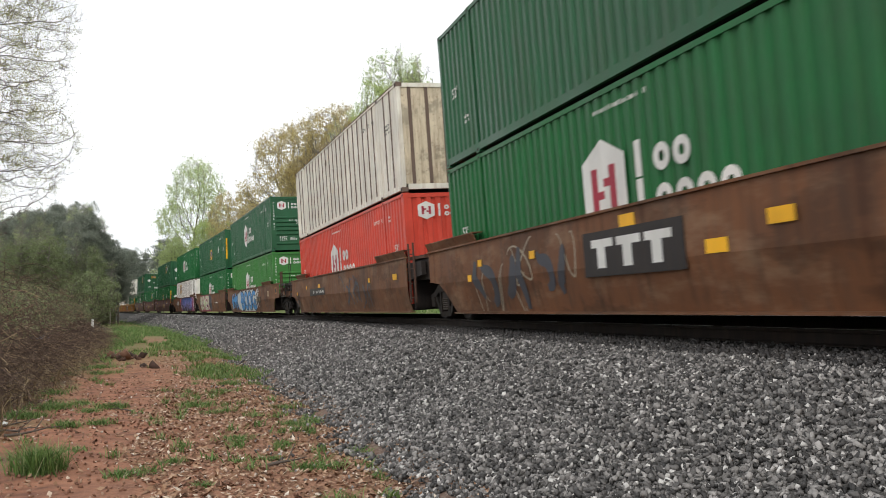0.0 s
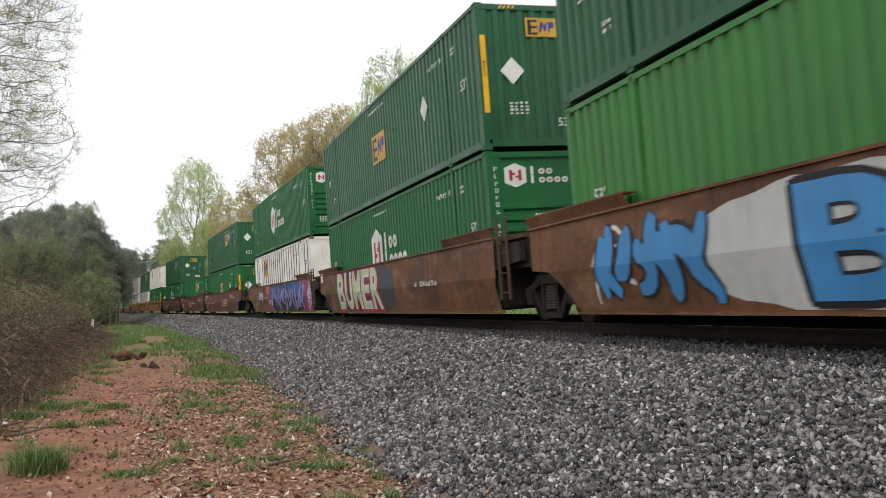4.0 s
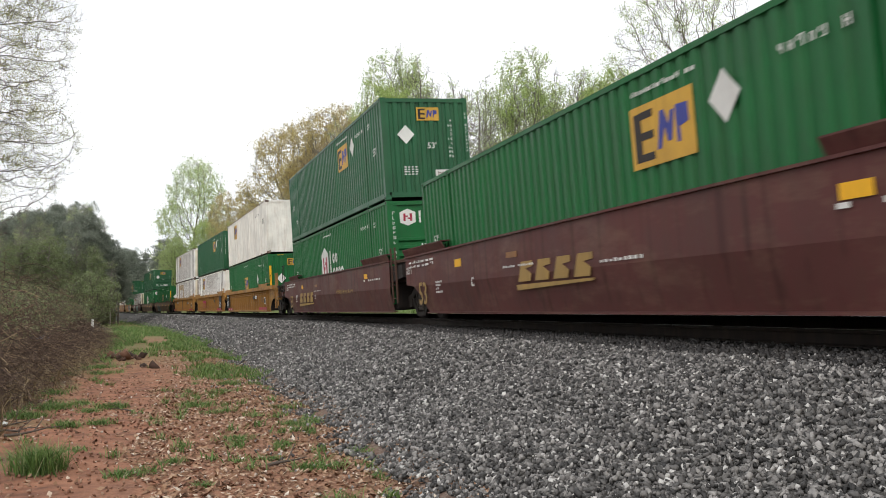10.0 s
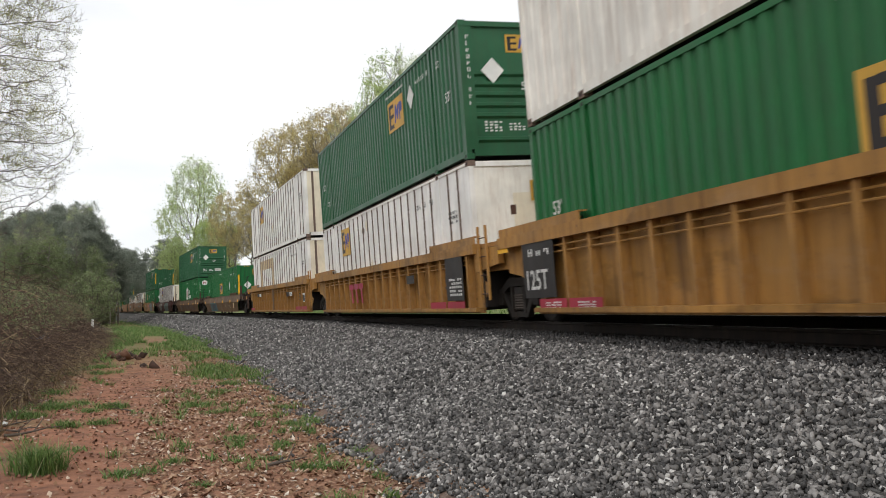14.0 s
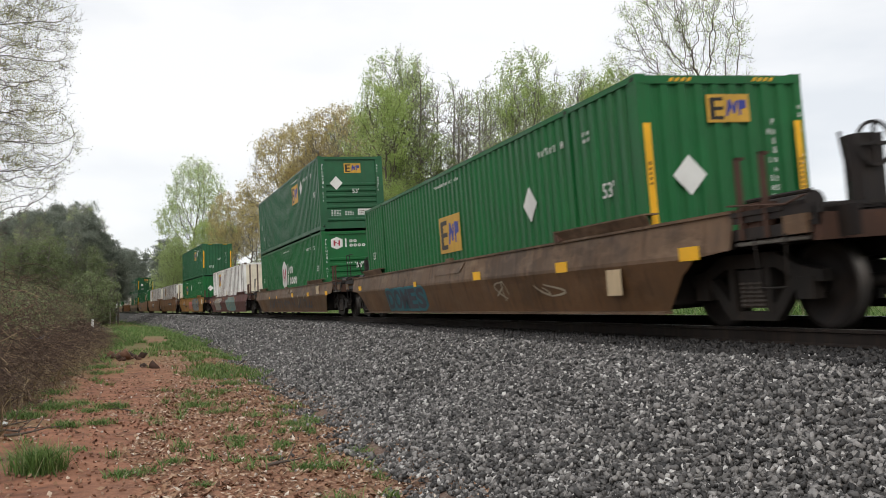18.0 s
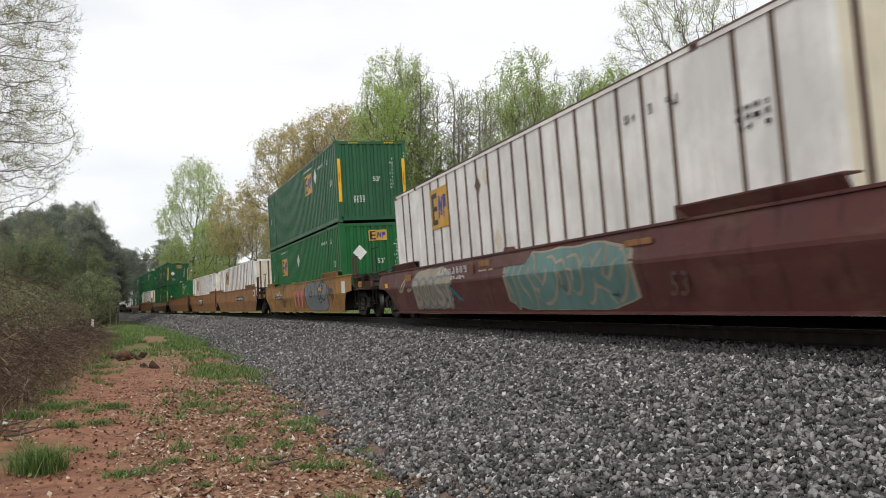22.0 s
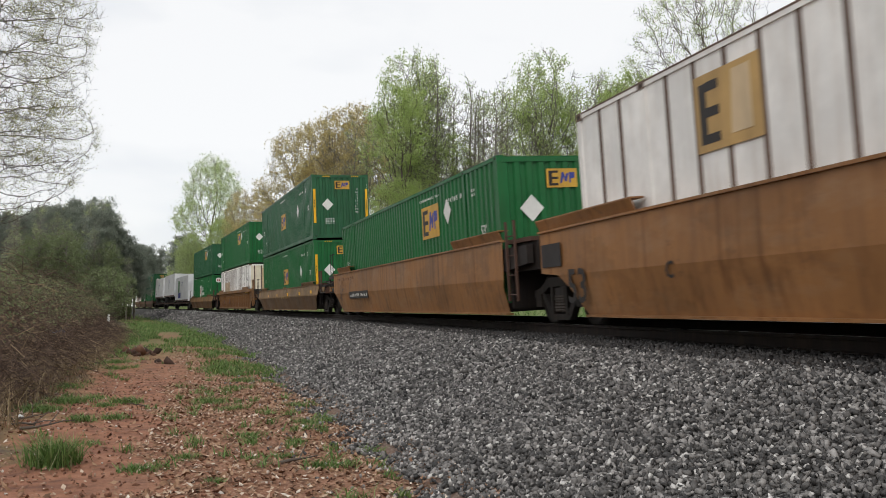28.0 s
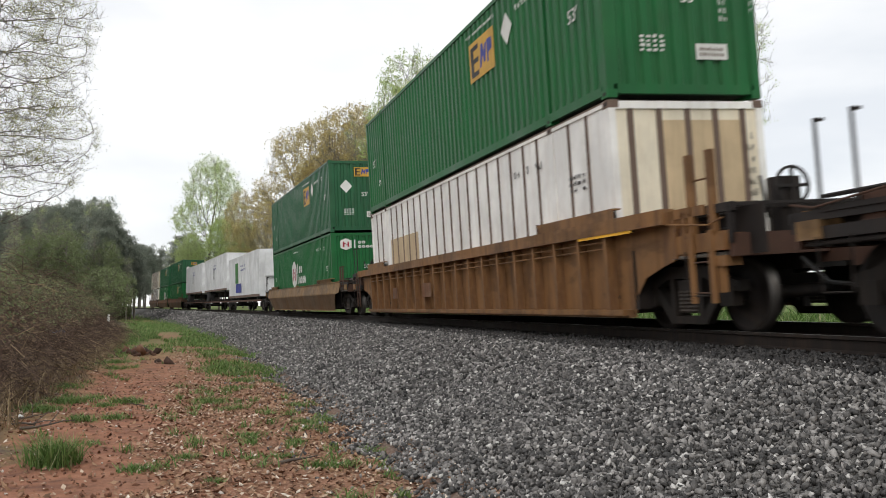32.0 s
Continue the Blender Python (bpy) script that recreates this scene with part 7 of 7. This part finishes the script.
# the wood behind them
wr = random.Random(5)
for i in range(34):
    y = wr.uniform(48, 150)
    x = line_x(y) + wr.uniform(16, 40) + max(0, (70 - y) * 0.10)
    if x / y > 0.66:
        continue
    k = wr.uniform(0.46, 0.72)
    ob = wr.choice([slim, slim, slim, sparse, slim])
    c = copy_thing(ob, at_xy(x, y, wr.uniform(0, 360)))
    c.scale = (k * 1.25, k * 1.25, k)


def pine(label, height, seed, at):
    g = np.random.default_rng(seed)
    r = random.Random(seed)
    segs = [(0, 0, -0.3, 0.1, 0.05, height * 0.5, 0.20, 0.14), (0.1, 0.05, height * 0.5, 0.0, 0.1, height * 0.97, 0.14, 0.03)]
    c = []
    for i in range(44):
        u = 0.32 + 0.67 * i / 44
        z, a = height * u, i * 2.4 + r.uniform(-0.4, 0.4)
        l = height * 0.22 * min(1.0, 1.25 - u) * r.uniform(0.6, 1.2) + 0.4
        e = (l * math.cos(a), l * math.sin(a), z + l * r.uniform(-0.05, 0.35))
        segs.append((0, 0, z, *e, 0.05, 0.012))
        for k in range(5):
            t = r.uniform(0.35, 1.05)
            c += [(e[0] * t + r.gauss(0, 0.3), e[1] * t + r.gauss(0, 0.3), z + (e[2] - z) * t + r.gauss(0, 0.25))] * 34
    t = thing("pine_tree", label, "tree", "pines of the dark wood")
    v, f = tubes(segs, 6)
    part("trunk", raw_mesh("trunk", v, f, True), PALEBARK, t, "straight grey pine trunk")
    c = np.array(c) + g.normal(0, 0.30, (len(c), 3))
    part("crown", flakes("crown", "", c, g.uniform(0.22, 0.5, len(c)), LEAF["pine"], g, flat=1.0, aspect=0.35), LEAF["pine"], t, "needle clumps paled with painted haze")
    t.matrix_world = at
    return t


pines = [pine("tall dark pine at the wood's edge", 18.0, 3, at_xy(-17.5, 143)), pine("tall dark pine in the wood", 18.0, 4, at_xy(-22.5, 150)), pine("dark pine with a ragged crown", 18.0, 5, at_xy(-31, 168))]


def into_wood(i, bearing, y, share, kinds):
    """A wood tree along a bearing (x over y), as tall as the wood's rounded outline lets it be."""
    x = bearing * y
    if x > line_x(y) - 7.0:
        return
    rise = float(np.interp(bearing, [-0.24, -0.205, -0.145, -0.125, -0.10, -0.08], [0.092, 0.098, 0.112, 0.106, 0.084, 0.060]))
    m = at_xy(x, y, wr.uniform(0, 360))
    k = (rise * y * share + 1.5 - m.translation.z) / 18.0
    c = copy_thing(kinds[i % len(kinds)], m)
    c.scale = (k * 1.1, k * 1.1, k)


for i in range(52):
    into_wood(i, wr.uniform(-0.25, -0.125), wr.uniform(120, 185), wr.uniform(0.80, 1.02), pines)
for i in range(30):
    into_wood(i, wr.uniform(-0.125, -0.076), wr.uniform(98, 126), wr.uniform(0.78, 1.02), pines)
for i in range(26):
    into_wood(i, wr.uniform(-0.22, -0.09), wr.uniform(96, 120), wr.uniform(0.50, 0.90), [slim])
# leafy trees and scrub at the dark wood's edge
edge = broadleaf("woodland edge tree in dull green leaf", [(0, 0, 12.0, 3.6, 3.6, 6.0), (-1.6, 0, 8.5, 3.0, 3.0, 4.5)], 600, 4.0, 0.60, 71, "wood", 9000, 0.26, 0.50, at_xy(-33, 172), bark=PALEBARK, tip=0.025, top=15.0)
for i in range(17):
    into_wood(i, wr.uniform(-0.24, -0.10), wr.uniform(92, 118), wr.uniform(0.40, 0.84), [edge])
scrub = broadleaf("low woodland shrub in green leaf", [(0, 0, 2.6, 2.6, 2.6, 2.3)], 500, 0.3, 0.22, 75, "wood", 5000, 0.16, 0.24, at_xy(-9.8, 86), tip=0.01)
for i in range(22):
    y = wr.uniform(66, 118)
    x = y * wr.uniform(-0.21, -0.080)
    if x > line_x(y) - 8.5:
        continue
    k = wr.uniform(0.20, 0.42)
    c = copy_thing(scrub, at_xy(x, y, wr.uniform(0, 360)))
    c.scale = (k * 1.3, k * 1.3, k)
# the far wood that closes the line's end, with its undergrowth
for i in range(34):
    y = wr.uniform(236, 300)
    x = line_x(y) - 24 + i * 1.5 + wr.uniform(-4, 4)
    k = wr.uniform(0.85, 1.05)
    c = copy_thing(pines[i % 2], at_xy(x, y, wr.uniform(0, 360)))
    c.scale = (k * 1.3, k * 1.3, k)
for i in range(18):
    y = wr.uniform(205, 232)
    x = line_x(y) - 26 + i * 2.4
    if abs(x - line_x(y)) < 7:
        continue
    k = wr.uniform(0.9, 1.6)
    c = copy_thing(scrub, at_xy(x, y, wr.uniform(0, 360)))
    c.scale = (k, k, k)
# low far trees on the open side
for i in range(16):
    y = wr.uniform(60, 120)
    x = y * wr.uniform(0.80, 1.15)
    k = wr.uniform(0.24, 0.36)
    c = copy_thing(wr.choice([green, sparse]), at_xy(x, y, wr.uniform(0, 360)))
    c.scale = (k, k, k)
# a bare tree whose boughs hang in over the verge
broadleaf("bare roadside tree with yellow-green buds", [(0, 0, 10.8, 3.7, 3.7, 6.3), (0.5, -0.3, 6.4, 3.3, 3.3, 2.9), (0.2, 0, 15.0, 2.8, 2.8, 3.6)],
          7500, 3.4, 0.21, 81, "bud", 56000, 0.042, 0.13, at_xy(-7.7, 31.0), tip=0.0055, sides=3, gaps=0.02, rise=0.05, wander=0.15, shell=3.0, power=2.25, twigs=2, top=16.0)

# the bramble thicket
segs = []
for i in range(16000):
    y = 11.5 + 34 * wr.random() ** 1.2
    lat = -9.45 - 6.0 * wr.random() ** 1.3
    lat += 0.35 * noise.noise((y * 0.4, 0, 9.0))
    x = line_x(y) + lat
    hump = 0.45 + 1.75 * soft(-9.2, -11.2, lat) * (0.75 + 0.45 * noise.noise((x * 0.5, y * 0.3, 3.0)))
    z = ground_z(lat, y, x)
    z0 = z + wr.random() * hump * 0.8
    a, l = wr.uniform(0, 6.28), wr.uniform(0.3, 1.0)
    d = Vector((math.cos(a), math.sin(a), wr.uniform(-0.2, 0.9))).normalized()
    p = Vector((x, y, z0))
    for k in range(3):
        q = p + d * (l / 3)
        if q.z > z + hump:
            d.z -= 0.9
            d.normalize()
            q = p + d * (l / 3)
        rr = 0.0055 - 0.0012 * k
        segs.append((*p, *q, rr, rr - 0.001))
        p = q
        d = (d + Vector((wr.gauss(0, 0.25), wr.gauss(0, 0.25), wr.gauss(-0.18, 0.2)))).normalized()
for i in range(1500):
    y = 11.0 + 30 * wr.random() ** 1.3
    lat = -9.5 - 2.6 * wr.random()
    x = line_x(y) + lat
    z = ground_z(lat, y, x)
    hump = 0.5 + 1.75 * soft(-9.2, -11.2, lat)
    p = Vector((x, y, z + hump * wr.uniform(0.3, 1.05)))
    d = Vector((wr.uniform(-0.3, 1.0), wr.gauss(0, 0.6), wr.uniform(-0.2, 0.9))).normalized()
    l = wr.uniform(0.5, 1.5)
    for k in range(5):
        q = p + d * (l / 5)
        if q.z < z - 0.1:
            break
        segs.append((*p, *q, 0.005, 0.0042))
        p = q
        d = (d + Vector((wr.gauss(0, 0.1), wr.gauss(0, 0.1), -0.32))).normalized()
v, f = tubes(segs, 3)
me = raw_mesh("bramble_thicket", v, f)
me.materials.append(TWIG)
tagged(new("bramble_thicket", me), "tangled brown bramble canes with dead grass", "brambles", kind="stuff")
n = 15000
lat = -10.2 - 4.9 * rng.random(n)
y = 12 + 26 * rng.random(n)
pp = np.array([(line_x(b) + a, b, ground_z(a, b) + (0.3 + 1.75 * soft(-9.3, -11.4, a)) * (0.6 + 0.5 * c)) for a, b, c in zip(lat, y, rng.random(n))])
me = flakes("bramble_leaves", "", pp, rng.uniform(0.04, 0.10, n), LEAF["wood"], rng, flat=1.0, aspect=0.7)
tagged(new("bramble_leaves", me), "small green leaves budding on the brambles", "brambles", kind="stuff")
dry = spots_on_ground(rng, 7000, -11.5, -9.2, 9, 40)
v1, f1 = blades(dry, rng.uniform(0.15, 0.55, len(dry)), rng, 0.006, 0.9)
me = raw_mesh("dry_grass", v1, f1)
me.materials.append(DRY)
tagged(new("dry_grass", me), "dead straw-coloured grass at the thicket's foot", "grass", kind="stuff")

# a white-topped marker post, a stick and a few sawn branches
post = thing("marker_post", "thin grey marker post with a white top", "post")
part("shaft", Shape().box(-0.035, 0.035, -0.03, 0.03, -0.1, 0.78), BARK, post)
part("cap", Shape().box(-0.04, 0.04, -0.035, 0.035, 0.78, 1.06), INK_WHITE, post, "white painted top")
post.matrix_world = at_xy(-3.95, 35.6)


def stick(x, y, length, turn, r=0.02, tilt=8):
    segs, p, d = [], Vector((0, 0, r)), Vector((1, 0, 0.12))
    for k in range(4):
        q = p + (d + Vector((0, wr.gauss(0, 0.15), wr.gauss(0, 0.08)))).normalized() * (length / 4)
        segs.append((*p, *q, r * (1 - 0.2 * k), r * (0.8 - 0.2 * k)))
        p = q
    segs.append((*segs[1][3:6], segs[1][3] + 0.1, 0.16, segs[1][5] + 0.12, r * 0.5, r * 0.2))
    v, f = tubes(segs, 6)
    me = raw_mesh("fallen_branch", v, f, True)
    me.materials.append(BARK)
    ob = tagged(new("fallen_branch", me), "broken dead branch lying on the ground", "branch", "fallen branches")
    ob.matrix_world = at_xy(x, y, turn)


for x, y, l, a, r in ((1.0, 32.6, 1.0, 25, 0.035), (-2.05, 10.6, 0.6, 10, 0.018), (-2.2, 10.9, 0.5, -15, 0.016), (-1.95, 10.9, 0.4, 170, 0.013), (-2.6, 28.3, 0.5, 20, 0.06), (-2.3, 27.8, 0.45, -30, 0.055), (-2.3, 11.4, 0.5, 40, 0.014), (-0.9, 13.2, 0.4, 160, 0.01), (0.6, 7.9, 0.35, 5, 0.018)):
    stick(x, y, l, a, r)


def scrap(label, x, y, size, mat, lift=0.0):
    """A crumpled piece of plastic or paper."""
    r = random.Random(int(x * 100))
    sh, n = Shape(), 5
    for i in range(n):
        for j in range(n):
            sh.v.append(((i / 4 - 0.5) * size, (j / 4 - 0.5) * size * 0.7, r.uniform(0, 0.28) * size))
    sh.f = [(i * n + j, i * n + n + j, i * n + n + j + 1, i * n + j + 1) for i in range(n - 1) for j in range(n - 1)]
    me = sh.mesh("litter_scrap")
    me.materials.append(mat)
    ob = tagged(new("litter_scrap", me), label, "litter", "scraps of litter")
    m = at_xy(x, y, r.uniform(0, 360))
    ob.matrix_world = Matrix.Translation((0, 0, 0.01 + lift)) @ m


BLUE_PLASTIC = paint("faded_blue_plastic", (0.16, 0.24, 0.48), 0.4, amount=0.2)
scrap("crumpled white paper scrap on the clay", -2.27, 11.7, 0.12, INK_WHITE)
scrap("crumpled white paper scrap by the brambles", -3.3, 22.0, 0.16, INK_WHITE)
scrap("pale scrap of paper on the leaf litter", 1.05, 10.2, 0.10, INK_WHITE)
scrap("faded blue plastic bag caught in brambles", -4.35, 27.0, 0.55, BLUE_PLASTIC, 0.55)

CLOD = island_material("dark_earth_clods", [(0.0, (0.05, 0.03, 0.022)), (0.6, (0.12, 0.062, 0.042)), (1.0, (0.24, 0.13, 0.085))], 0.95)
pp = np.array([(-2.05 + rng.normal(0, 0.28), 27.4 + rng.normal(0, 0.7), 0.10 + rng.random() * 0.05) for _ in range(22)] + [(-1.0 + rng.normal(0, 0.3), 22.5 + rng.normal(0, 0.8), 0.07) for _ in range(9)])
stones("earth_clods", "dark lumps of earth and rock heaped on the path", pp, rng.uniform(0.10, 0.34, len(pp)), CLOD, rng)


def motions():
    """The train rolls by at a steady speed; every wheel pair turns with it."""
    times = [0.5 * i for i in range(65)]
    for ob, q, dz in MOVING:
        walk(ob, [(t, track_pose(q - SPEED * t, dz)) for t in times])
    turn = math.degrees(SPEED / 0.457)
    first = {}
    for w, dy in WHEELS:
        if dy not in first:
            walk(w, [(i / FPS, pose(0, dy, 0.457, turn * i / FPS, 0, 0)) for i in range(32 * FPS + 1)])
            first[dy] = w.animation_data
        else:
            w.rotation_mode = "QUATERNION"
            keys = w.animation_data_create()
            keys.action = first[dy].action
            keys.action_slot = first[dy].action_slot


motions()
